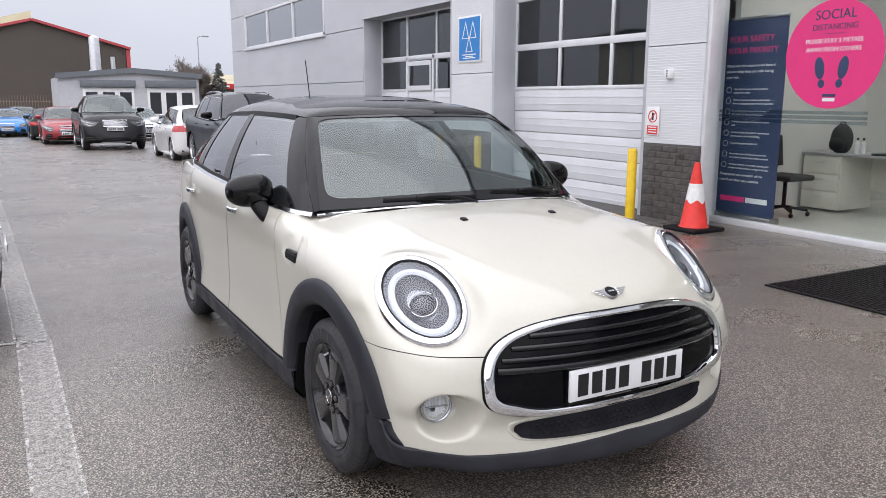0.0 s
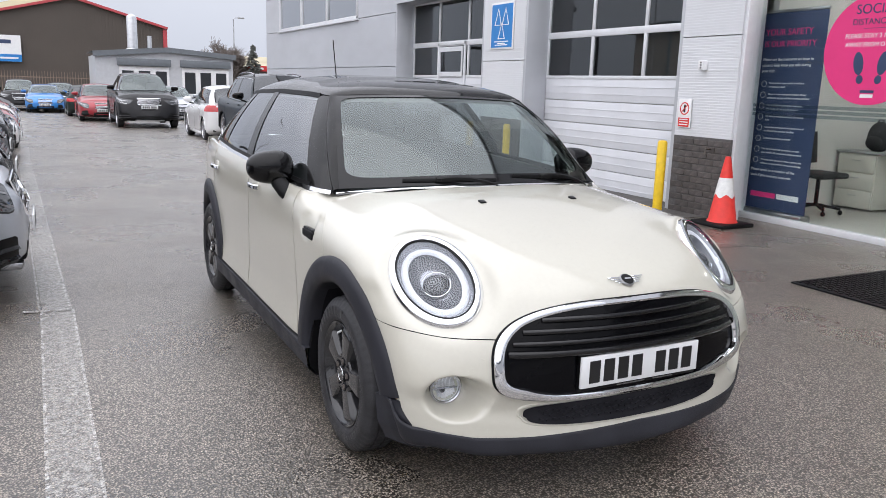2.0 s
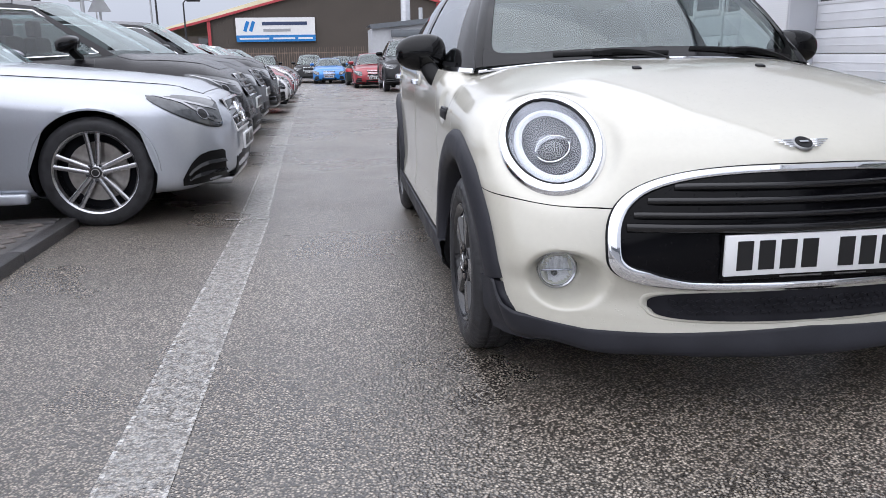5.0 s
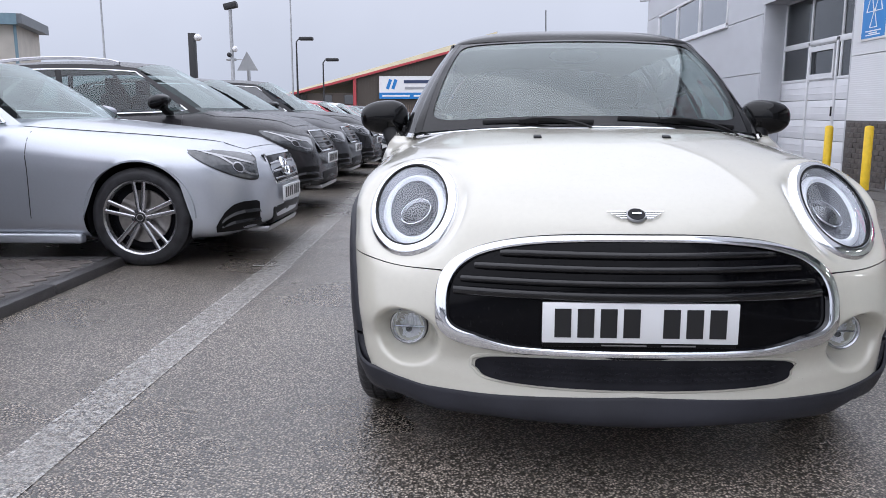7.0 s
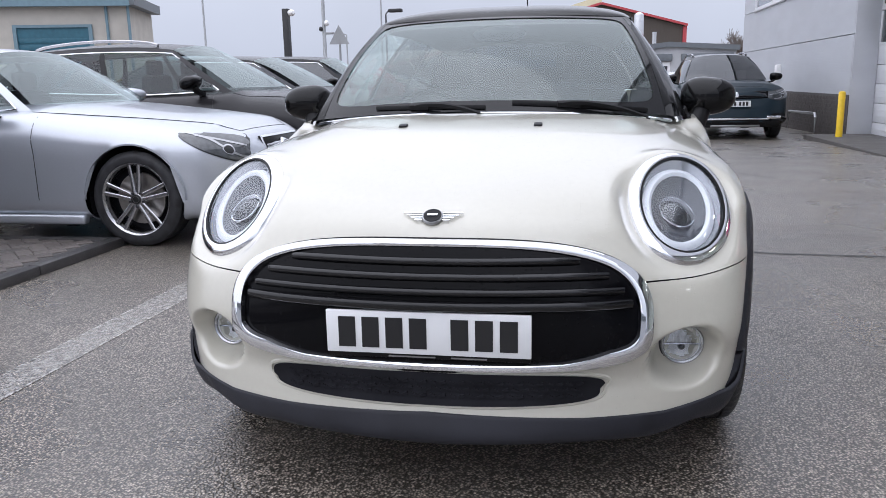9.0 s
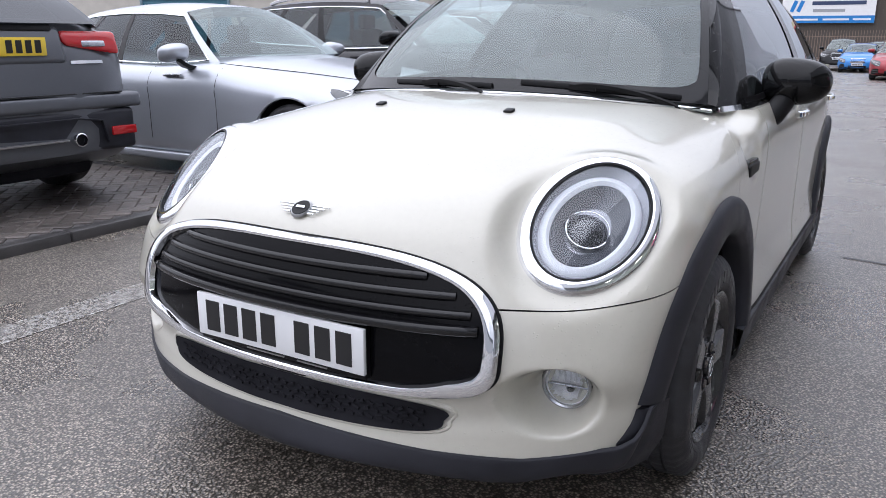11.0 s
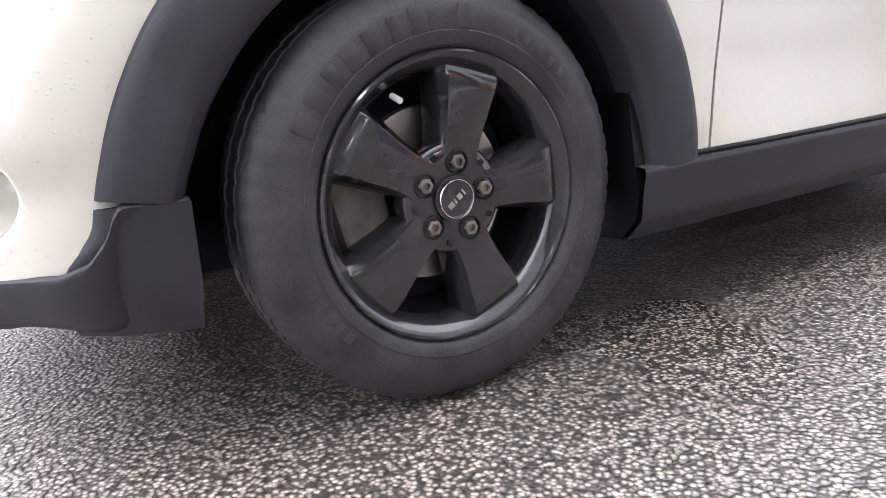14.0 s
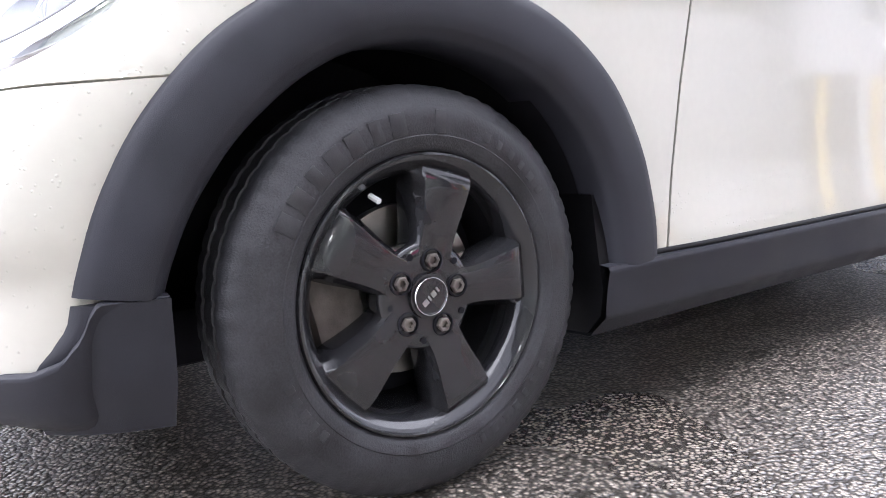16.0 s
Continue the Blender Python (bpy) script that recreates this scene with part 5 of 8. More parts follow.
def parked_car(label, colour, at, turn, wb, fo, ro, width, height, r=0.33, nose_z=0.72, cowl_z=0.98, belt=(0.95, 1.0), tail_z=0.95, cowl=0.45, top0=1.15, top1=None, tail=None,
               roof_w=0.60, spokes=5, rim_mat=None, rim_ratio=0.72, rails=False, suv=False, dark_roof=False, clear_glass=False, bright_grille=False, name="car", group="cars parked in the yard", rear_plate=False, body_n=4.0, lamps=(0.30, 0.09), tail_detail=False, lean=0.20, lamp_lift=0.0, mirror_drop=0.0, wide_face=False):
    """A car facing -y with its front axle over the origin."""
    root = thing(name, label, "car", group, at=(at[0], at[1], slope(at[1]) if len(at) < 3 else at[2]), turn=turn)
    rim_mat = rim_mat or M["alloy"]
    W = width / 2
    L0, L1 = -fo, wb + ro
    top1 = top1 if top1 is not None else wb + ro * 0.25
    tail = tail if tail is not None else wb + ro * 0.88
    low = 0.24 if suv else 0.17
    deck = [(L0, nose_z - 0.10), (L0 + 0.04, nose_z), (L0 + 0.25, nose_z + 0.07), (cowl * 0.5, mix(nose_z + 0.07, cowl_z, 0.62)), (cowl, cowl_z), (wb * 0.5, belt[0] + 0.02), (tail - 0.1, belt[1] + 0.03), (tail + 0.05, tail_z), (L1 - 0.03, tail_z - 0.06), (L1, tail_z - 0.18)]

    def round_end(d, depth, blunt, n):
        f = max(0.0, min(1.0, d / depth))
        return blunt + (1 - blunt) * (1 - (1 - f) ** n) ** (1 / n)

    nose_depth, nose_blunt, nose_n = (0.52, 0.56, 2.6) if suv else (0.62, 0.36, 2.3)

    def half(y):
        return W * round_end(y - L0, nose_depth, nose_blunt, nose_n) * round_end(L1 - y, 0.50, 0.45, 2.8)

    def ahead(xf, rear=False):
        """y at which the rounded front or rear reaches this share of the half width."""
        depth, blunt, n = (0.50, 0.45, 2.8) if rear else (nose_depth, nose_blunt, nose_n)
        f = depth * (1 - (1 - ((xf - blunt) / (1 - blunt)) ** n) ** (1 / n))
        return L1 - f if rear else L0 + f

    def under(y):
        return low + 0.10 * max(0, 1 - (y - L0) / 0.35) ** 2 + 0.12 * max(0, 1 - (L1 - y) / 0.4) ** 2

    def bend(p):
        """Rounds the nose and tail: the upper edges lean back, the corners sweep round."""
        f = max(0.0, 1 - (p.y - L0) / 0.75) ** 1.5
        g = max(0.0, 1 - (L1 - p.y) / 0.60) ** 1.5
        hi = max(0.0, p.z - 0.50) / max(0.1, nose_z - 0.50)
        hr = max(0.0, p.z - 0.60) / 0.5
        lo = max(0.0, 0.36 - p.z) / 0.2
        q = min(1.0, abs(p.x) / W)
        p.y += f * (lean * min(1.2, hi) ** 1.7 + 0.05 * lo**2 + 0.06 * q**2.2)
        p.y -= g * (0.10 * min(1.3, hr) ** 1.5 + 0.05 * lo**2 + 0.04 * q**2.2)
        return p

    def bent(bm):
        for v in bm.verts:
            v.co = bend(v.co.copy())
        return bm

    def skin(a, b):
        # a along the length, packed at both ends; b round the section from sill to top centre to sill
        k = 0.5 - 0.5 * math.cos(math.pi * a)
        y = mix(L0, L1, mix(a, k, 0.86))
        zt, zb = reading(deck, y), under(y)
        zm = zb + (zt - zb) * 0.58
        ang = mix(-0.5, 1.5, b) * math.pi
        c, s = math.cos(ang), math.sin(ang)
        n = body_n if s > 0 else 9.0
        x = half(y) * math.copysign(abs(c) ** (2 / n), c)
        z = zm + (zt - zm if s > 0 else zm - zb) * math.copysign(abs(s) ** (2 / n), s)
        z += 0.03 * max(0, s) * (1 - abs(c)) * smooth01((cowl - y) / 0.45) * smooth01((y - L0) / 0.4)
        x *= 1 + 0.012 * math.exp(-((z - zm - 0.10) / 0.05) ** 2)
        return Vector((x, y, z))

    bm = sheet(skin, 120, 56)
    for cy in (0.0, wb):
        cut_round(bm, cy, r, r + 0.045, 0.02)
    for a, rev in ((0.0, False), (1.0, True)):
        loop = [v for v in bm.verts if abs(v.co.y - (L0 if a == 0 else L1)) < 1e-5]
        c = Vector((0, 0, sum(v.co.z for v in loop) / max(1, len(loop))))
        loop.sort(key=lambda v: math.atan2(v.co.z - c.z, v.co.x))
        if len(loop) > 4:
            f = bm.faces.new(loop)
    bmesh.ops.recalc_face_normals(bm, faces=bm.faces[:])
    body = part("body", bent(bm), colour, root)
    for cy in (0.0, wb):
        part("wheel_well", sheet(lambda a, b: Vector((mix(-W + 0.06, W - 0.06, b), cy + (r + 0.05) * math.cos(math.pi * (a * 1.2 - 0.1)), r + (r + 0.05) * math.sin(math.pi * (a * 1.2 - 0.1)))), 24, 2), M["dark_well"], root)
        for side in (1, -1):
            road_wheel(root, side * (W - 0.015), cy, r, 0.21, side, spokes, rim_mat, rim_ratio)
            lip_pts = [(side * (W - 0.004), cy + (r + 0.05) * math.cos(math.pi * i / 24), r + (r + 0.05) * math.sin(math.pi * i / 24)) for i in range(25)]
            part("arch_lip", sweep(lip_pts, [(-0.02, -0.014), (-0.02, 0.006), (0.02, 0.010), (0.02, -0.014)] if suv else [(-0.012, -0.008), (-0.012, 0.004), (0.012, 0.004), (0.012, -0.008)], up=lambda i: (0, math.cos(math.pi * i / 24), math.sin(math.pi * i / 24))), M["arch_plastic"] if suv else colour, root)
    # greenhouse
    bw0, bw1 = W * 0.90, W * 0.86

    def foot(q):
        y = mix(cowl, tail, q)
        x = mix(bw0, bw1, q) * (1 - 0.10 * (1 - q) ** 8 - 0.18 * q**10)
        zt, zb = reading(deck, y), under(y)
        zm = zb + (zt - zb) * 0.58
        shoulder = zm + (zt - zm) * max(0.0, 1 - min(1.0, x / half(y)) ** body_n) ** (1 / body_n) - 0.008
        return Vector((x, y, min(shoulder, reading([(0, cowl_z - 0.03), (0.25, belt[0]), (1, belt[1])], q))))

    def edge(q):
        y = mix(top0, top1, q)
        return Vector((roof_w * (1 - 0.06 * (1 - q) ** 4 - 0.08 * q**6), y, height - 0.055 - 0.05 * (1 - q) ** 5 - 0.07 * q**3))

    def flank(q, t):
        p = foot(q).lerp(edge(q), t)
        p.x += 0.025 * 4 * t * (1 - t)
        return p

    def roof_f(a, b):
        s = a * 2 - 1
        e = edge(b)
        return Vector((e.x * s, e.y - (0.08 * (1 - s * s)) * (1 - b) ** 3 + 0.05 * (1 - s * s) * b**4, e.z + 0.055 * (1 - abs(s) ** 2.6)))

    glass = M["parked_glass"] if clear_glass else M["privacy"]
    part("roof", sheet(roof_f, 20, 30), M["gloss_black"] if dark_roof else colour, root)
    part("roof_lining", sheet(lambda a, b: roof_f(a, b) + Vector((0, 0, -0.04)), 6, 6), M["liner"], root)
    def screen_f(a, b, q, y_low, z_low, sag):
        s = a * 2 - 1
        lo = Vector((foot(q).x * s, y_low + sag * abs(s) ** 2.2, z_low))
        return lo.lerp(roof_f(a, q), b) + Vector((0, 0, 0.03 * 4 * b * (1 - b)))
    ws = part("windscreen", sheet(lambda a, b: screen_f(a, b, 0.0, cowl - 0.10, cowl_z - 0.01, 0.10), 16, 10), M["privacy"] if wide_face else M["windscreen"], root)
    ws.visible_shadow = False
    part("rear_window", sheet(lambda a, b: screen_f(a, b, 1.0, tail + 0.04, belt[1], -0.04), 12, 6), M["privacy"], root)
    for side in (1, -1):
        def lay(nm, f, nu, nv, m, parent=root):
            b = sheet(f, nu, nv)
            return part(nm, b if side > 0 else flip(b), m, parent)
        for nm, q0, q1 in (("front_window", 0.035, 0.43), ("rear_window_side", 0.46, 0.70), ("quarter_window", 0.73, 0.86)):
            g = lay(nm, lambda a, b, q0=q0, q1=q1: flank(mix(q0, q1, a), mix(0.05, 0.90, b)), 8, 5, glass if q0 < 0.4 else M["privacy"] if not clear_glass else glass)
            g.visible_shadow = False
        for q0, q1, m in ((0.0, 0.035, colour), (0.43, 0.46, M["gloss_black"]), (0.70, 0.73, M["gloss_black"]), (0.86, 1.0, colour)):
            lay("pillar", lambda a, b, q0=q0, q1=q1: flank(mix(q0, q1, a), b) + Vector((0.003, 0, 0)), 4, 6, m)
        lay("roof_side", lambda a, b: flank(mix(0.0, 1.0, a), mix(0.90, 1.0, b)) + Vector((0.004, 0, 0)), 20, 2, M["gloss_black"] if dark_roof else colour)
        rim_line = [flank(0.032 + 0.838 * i / 20, 0.06) + Vector((0.006, 0, 0)) for i in range(21)] + [flank(0.87 - 0.838 * i / 20, 0.90) + Vector((0.006, 0, 0)) for i in range(21)]
        b = sweep(rim_line, [(-0.005, -0.003), (-0.005, 0.004), (0.005, 0.004), (0.005, -0.003)], closed=True, up=lambda i: (1, 0, 0.3))
        part("window_trim", b if side > 0 else flip(b), M["chrome"], root)
        if rails:
            rp = [edge(0.10 + 0.8 * i / 16) + Vector((-0.04, 0, 0.03 + 0.035 * math.sin(math.pi * i / 16) ** 0.4)) for i in range(17)]
            b = sweep(rp, [(-0.020, -0.016), (-0.020, 0.008), (-0.012, 0.016), (0.012, 0.016), (0.020, 0.008), (0.020, -0.016)])
            part("roof_rail", b if side > 0 else flip(b), M["alloy"], root)
        my = mix(cowl, top0, 0.46)
        shell = blob((0, 0, 0), (1, 1, 1), 28, 16)
        for v in shell.verts:
            c = v.co
            k = (abs(c.x) ** 3.2 + abs(c.y) ** 2.6 + abs(c.z) ** 3.0) ** (-1 / 2.9)
            taper = 1 - 0.30 * max(0.0, -c.y * k) - 0.16 * c.x * k
            v.co = Vector((side * (W + 0.065 + 0.120 * c.x * k), my + 0.095 * c.y * k, belt[0] + 0.09 - mirror_drop + 0.074 * c.z * k * taper - 0.018 * c.y * k))
        if side < 0:
            bmesh.ops.reverse_faces(shell, faces=shell.faces[:])
        mirror = part("door_mirror", shell, M["gloss_black"] if dark_roof or suv else colour, root)
        part("mirror_arm", sweep([(side * (W - 0.10), my - 0.03, belt[0] - 0.03 - mirror_drop), (side * (W - 0.01), my - 0.03, belt[0] - 0.005 - mirror_drop), (side * (W + 0.05), my - 0.01, belt[0] + 0.045 - mirror_drop)], [(-0.045, -0.018), (-0.045, 0.012), (0.03, 0.020), (0.045, 0.0), (0.03, -0.018)], up=lambda i: (0, 0, 1)), M["black_plastic"], mirror)
        # doors: shut lines and handles
        for yd, nm in ((cowl - (0.10 if clear_glass and not suv else -0.12), "front_door_line"), (wb * 0.52, "middle_door_line"), (wb * 0.90 if wb > 2.7 else wb * 0.86, "rear_door_line")):
            ln = []
            for i in range(15):
                z = mix(low + 0.16, belt[0] - 0.01, i / 14)
                zt, zb = reading(deck, yd), under(yd)
                zm = zb + (zt - zb) * 0.58
                n = body_n if z > zm else 9.0
                k = min(1.0, abs((z - zm) / ((zt - zm) if z > zm else (zm - zb))))
                x = half(yd) * (1 - k**n) ** (1 / n) * (1 + 0.012 * math.exp(-((z - zm - 0.10) / 0.05) ** 2))
                ln.append((side * (x + 0.0005), yd + ((0.0 if clear_glass and not suv else 0.05) * (i / 14) if nm != "rear_door_line" else 0.0), z))
            part("door_gap", sweep(ln, [(-0.0025, -0.002), (-0.0025, 0.001), (0.0025, 0.001), (0.0025, -0.002)], up=lambda i: (side, 0, 0)), M["ink"], body)
        for yh in (wb * 0.42, wb * 0.80):
            part("handle", box((side * (W - 0.015) - 0.018, yh - 0.10, belt[0] - 0.13), (side * (W - 0.015) + 0.018, yh + 0.10, belt[0] - 0.105), 0.008), M["chrome"] if not suv else colour, body)
        part("sill_trim", box((side * (W - 0.05) - 0.05, r + 0.07, low - 0.015), (side * (W - 0.05) + (0.045 if suv else 0.030), wb - r - 0.07, low + (0.085 if suv else 0.055)), 0.02, seg=3), M["arch_plastic"] if suv else colour, root)
        # lamps and intakes laid on the skin, wrapped round the corners
        def on_z(y, z, out=0.005):
            zt, zb = reading(deck, y), under(y)
            zm = zb + (zt - zb) * 0.58
            n = body_n if z > zm else 9.0
            k = min(0.995, abs((z - zm) / ((zt - zm) if z > zm else (zm - zb))))
            x = half(y) * (1 - k**n) ** (1 / n) * (1 + 0.012 * math.exp(-((z - zm - 0.10) / 0.05) ** 2))
            s = -1 if y < wb * 0.5 else 1
            return bend(Vector((x + out, y + s * out, z)))
        nz = nose_z
        y_in, y_out = ahead(0.60), L0 + lamps[0] * 1.7
        def lamp(a, b, u0=0.0, u1=1.0, v0=0.0, v1=1.0, out=0.005):
            u, v = mix(u0, u1, a), mix(v0, v1, b)
            zl = reading([(0, nz - 0.185), (0.03, nz - 0.215), (0.09, nz - 0.229), (0.18, nz - 0.231), (0.30, nz - 0.219), (0.45, nz - 0.190), (0.62, nz - 0.148), (0.80, nz - 0.098), (0.92, nz - 0.062), (0.98, nz - 0.040), (1, nz - 0.024)], u) + lamp_lift
            zu = reading([(0, nz - 0.150), (0.03, nz - 0.112), (0.08, nz - 0.088), (0.18, nz - 0.068), (0.35, nz - 0.049), (0.55, nz - 0.033), (0.75, nz - 0.020), (0.90, nz - 0.012), (0.97, nz - 0.012), (1, nz - 0.018)], u) + lamp_lift
            return on_z(mix(y_in, y_out, max(0.0, u) ** 1.5), mix(zl, zu, v), out)
        # larger black sheet beneath, painted for the shaded gap round the headlamp
        lay("lamp_seal", lambda a, b: lamp(a, b, -0.012, 1.012, -0.07, 1.07, 0.0025), 28, 8, M["ink"])
        hl = lay("headlamp", lamp, 28, 8, M["lamp_glass"])
        for u0, v0, du, dv in ((0.33, 0.42, 0.080, 0.22),):
            lay("lamp_element", lambda a, b: lamp(0, 0, u0 + du * b * math.cos(2 * math.pi * a), 1, v0 + dv * b * math.sin(2 * math.pi * a), 1, 0.008), 20, 2, M["alloy"], hl)
            lay("projector_lens", lambda a, b: lamp(0, 0, u0 + du * 0.75 * b * math.cos(2 * math.pi * a), 1, v0 + dv * 0.75 * b * math.sin(2 * math.pi * a), 1, 0.010), 20, 2, M["ink"], hl)
        for v0, v1, u0, u1, th in ((0.16, 0.78, 0.06, 0.80, 0.10), (0.72, 0.80, 0.07, 0.93, 0.07)):
            lay("lamp_strip", lambda a, b: lamp(0, 0, mix(u0, u1, a), 1, mix(v0, v1, smooth01(a * 1.15)) + th * (b - 0.5), 1, 0.009), 24, 2, M["satin"], hl)
        if not tail_detail:
            lay("tail_lamp", lambda a, b: on_z(mix(ahead(0.66, True), L1 - 0.34, a), mix(tail_z - 0.25, tail_z - 0.09, b), 0.008), 10, 4, M["red_lens"])
        def intake(a, b, u0=0.0, u1=1.0, v0=0.0, v1=1.0, out=0.005):
            u, v = mix(u0, u1, a), mix(v0, v1, b)
            top = reading([(0, 0.245), (0.12, 0.262), (0.45, 0.262), (0.65, 0.245), (0.82, 0.200), (0.94, 0.140), (1, 0.100)], u)
            return on_z(mix(ahead(0.64), L0 + 0.27, u**1.4), low + mix(0.055 + 0.03 * max(0.0, 0.25 - u), top, v), out)
        si = lay("side_intake", intake, 24, 6, M["black_plastic"])
        for v0 in (0.30, 0.62):
            lay("intake_blade", lambda a, b: intake(a, b, 0.0, 0.90, v0, v0 + 0.10, 0.010 + 0.012 * (1 - b)), 12, 2, M["gloss_black"], si)
    # shut lines of the bonnet, from the screen's corners to the nose and across it
    for side in (1, -1):
        gap = []
        for i in range(25):
            y = mix(cowl - 0.02, L0 + 0.10, i / 24)
            x = half(y) * mix(0.84, 0.60, i / 24)
            zt, zb = reading(deck, y), under(y)
            zm = zb + (zt - zb) * 0.58
            c = (x / half(y)) ** (body_n / 2)
            z = zm + (zt - zm) * (1 - (x / half(y)) ** body_n) ** (1 / body_n) + 0.03 * (1 - c) * smooth01((cowl - y) / 0.45) * smooth01((y - L0) / 0.4)
            gap.append(bend(Vector((side * x, y, z + 0.0005))))
        part("bonnet_gap", sweep(gap, [(-0.003, -0.003), (-0.003, 0.001), (0.003, 0.001), (0.003, -0.003)], up=lambda i: (0, 0, 1)), M["ink"], body)
    y = L0 + 0.10
    front_edge = []
    for i in range(25):
        x = mix(-0.60, 0.60, i / 24) * half(y)
        zt, zb = reading(deck, y), under(y)
        zm = zb + (zt - zb) * 0.58
        k = abs(x) / half(y)
        front_edge.append(bend(Vector((x, y, zm + (zt - zm) * (1 - k**body_n) ** (1 / body_n) + 0.03 * (1 - k ** (body_n / 2)) * smooth01(0.25) + 0.0005))))
    part("bonnet_front_gap", sweep(front_edge, [(-0.003, -0.003), (-0.003, 0.001), (0.003, 0.001), (0.003, -0.003)], up=lambda i: (0, 0, 1)), M["ink"], body)
    g = W * (0.60 if wide_face else 0.37)
    front = L0 + 0.012
    g0, g1 = (nose_z - 0.20, nose_z - 0.06) if wide_face else (nose_z - 0.24, nose_z - 0.03)
    gr = part("grille", bent(box((-g, front - 0.018, g0), (g, front + 0.06, g1), 0.016, seg=3)), M["grille_black"], root)
    for k in range(4 if wide_face else 3 if not bright_grille else 5):
        rise = 0.032 if wide_face else 0.055 if not bright_grille else 0.034
        part("grille_bar", bent(box((-g * 0.94, front - 0.026, g0 + 0.025 + rise * k), (g * 0.94, front - 0.014, g0 + 0.040 + rise * k - (0.009 if wide_face else 0.0)), 0.003)), M["alloy_dark"] if suv and not bright_grille else M["alloy"], gr)
    if wide_face:
        part("grille_badge", bent(box((-0.045, front - 0.034, nose_z - 0.175), (0.045, front - 0.02, nose_z - 0.075), 0.012, seg=3)), M["chrome"], gr)
        part("bright_strip", bent(box((-W * 0.60, L0 - 0.040, low + 0.140), (W * 0.60, L0 + 0.10, low + 0.172), 0.006)), M["chrome"], root)
        for side in (1, -1):
            part("bright_corner", bent(box((side * W * 0.70 - 0.13, L0 - 0.02, low + 0.155), (side * W * 0.70 + 0.13, L0 + 0.16, low + 0.215), 0.012)), M["chrome"], root)
        part("apron", bent(box((-W * 0.82, L0 - 0.025, low + 0.0), (W * 0.82, L0 + 0.12, low + 0.145), 0.02)), M["black_plastic"], root)
    else:
        pts = [(-g, front - 0.018, g0), (-g, front - 0.018, g1), (g, front - 0.018, g1), (g, front - 0.018, g0)]
        part("grille_frame", bent(sweep(pts, [(-0.008, -0.004), (-0.008, 0.008), (0.008, 0.008), (0.008, -0.004)], closed=True, up=lambda i: (0, -1, 0))), M["chrome"], gr)
    if clear_glass and not suv:
        emblem = lathe([(front - 0.036, 0.060), (front - 0.036, 0.070), (front - 0.020, 0.076), (front - 0.020, 0.056), (front - 0.036, 0.060)], 32, axis="y")
        for k in range(3):
            box((-0.007, front - 0.034, 0.0), (0.007, front - 0.022, 0.062), 0.002, emblem, pose(0, 0, 0, 0, 120 * k, 0))
        emblem.transform(Matrix.Translation((0, 0, nose_z - 0.135)))
        part("grille_emblem", bent(emblem), M["chrome"], gr)
    part("lower_grille", bent(box((-W * 0.44, L0 - 0.005, low + 0.06), (W * 0.44, L0 + 0.06, low + 0.19), 0.02)), M["black_plastic"], root)
    part("front_skirt", bent(box((-W * 0.46, L0 + 0.0, low + 0.0), (W * 0.46, L0 + 0.20, low + 0.05), 0.015)), M["satin"] if suv or clear_glass else M["black_plastic"], root)
    zp = nose_z - (0.29 if wide_face else 0.32)
    for y, m, want in ((L0 - 0.03, M["plate_white"], True), (L1 + 0.028, M["plate_yellow"], True)):
        s = -1 if y < 0 else 1
        zz = zp if y < 0 else (1.04 if tail_detail else 0.95 if suv else 0.75)
        y = bend(Vector((0, L0 if s < 0 else L1, zz))).y + s * 0.03
        pl = part("number_plate", box((-0.26, y - 0.008, zz - 0.055), (0.26, y + 0.008, zz + 0.055), 0.003), m, root)
        for k in range(7):
            x = -0.205 + 0.061 * k + (0.03 if k > 3 else 0)
            part("character_bar", box((x - 0.02, y + s * 0.007, zz - 0.038), (x + 0.02, y + s * 0.0095, zz + 0.038)), M["ink"], pl)
    if tail_detail:
        part("valance", bent(box((-W * 0.86, L1 - 0.16, 0.36), (W * 0.86, L1 + 0.012, 0.632), 0.03, seg=3)), M["arch_plastic"], root, "dark plastic rear valance")
        part("bumper_ledge", bent(box((-W * 0.93, L1 - 0.24, 0.636), (W * 0.93, L1 + 0.026, 0.735), 0.025, seg=3)), colour, root)
        part("tailgate_gap", bent(box((-W * 0.78, L1 - 0.02, 0.737), (W * 0.78, L1 + 0.016, 0.745))), M["ink"], body)
        part("plate_recess", bent(box((-0.40, L1 - 0.04, 0.935), (0.40, L1 + 0.016, 1.16), 0.03, seg=3)), colour, body)
        part("plate_lamp_bar", bent(box((-0.34, L1 - 0.02, 1.135), (0.34, L1 + 0.030, 1.175), 0.008)), M["black_plastic"], body)
        part("valance_strip", bent(box((-0.30, L1 - 0.02, 0.450), (0.30, L1 + 0.022, 0.462), 0.003)), M["satin"], root)
        ridge = [(-W * 0.62, L1 + 0.020, 0.42), (-W * 0.58, L1 + 0.020, 0.565), (-W * 0.40, L1 + 0.020, 0.585), (W * 0.40, L1 + 0.020, 0.585), (W * 0.58, L1 + 0.020, 0.565), (W * 0.62, L1 + 0.020, 0.42)]
        part("valance_ridge", bent(sweep(ridge, [(-0.006, -0.02), (-0.004, 0.004), (0.004, 0.004), (0.006, -0.02)], up=lambda i: (0, 1, 0))), M["arch_plastic"], root)
        # dark box added below the tail in place of the shade underneath
        part("dark_underside", box((-W * 0.60, L1 - 0.95, 0.20), (W * 0.60, L1 - 0.18, 0.40), 0.04), M["dark_well"], root)
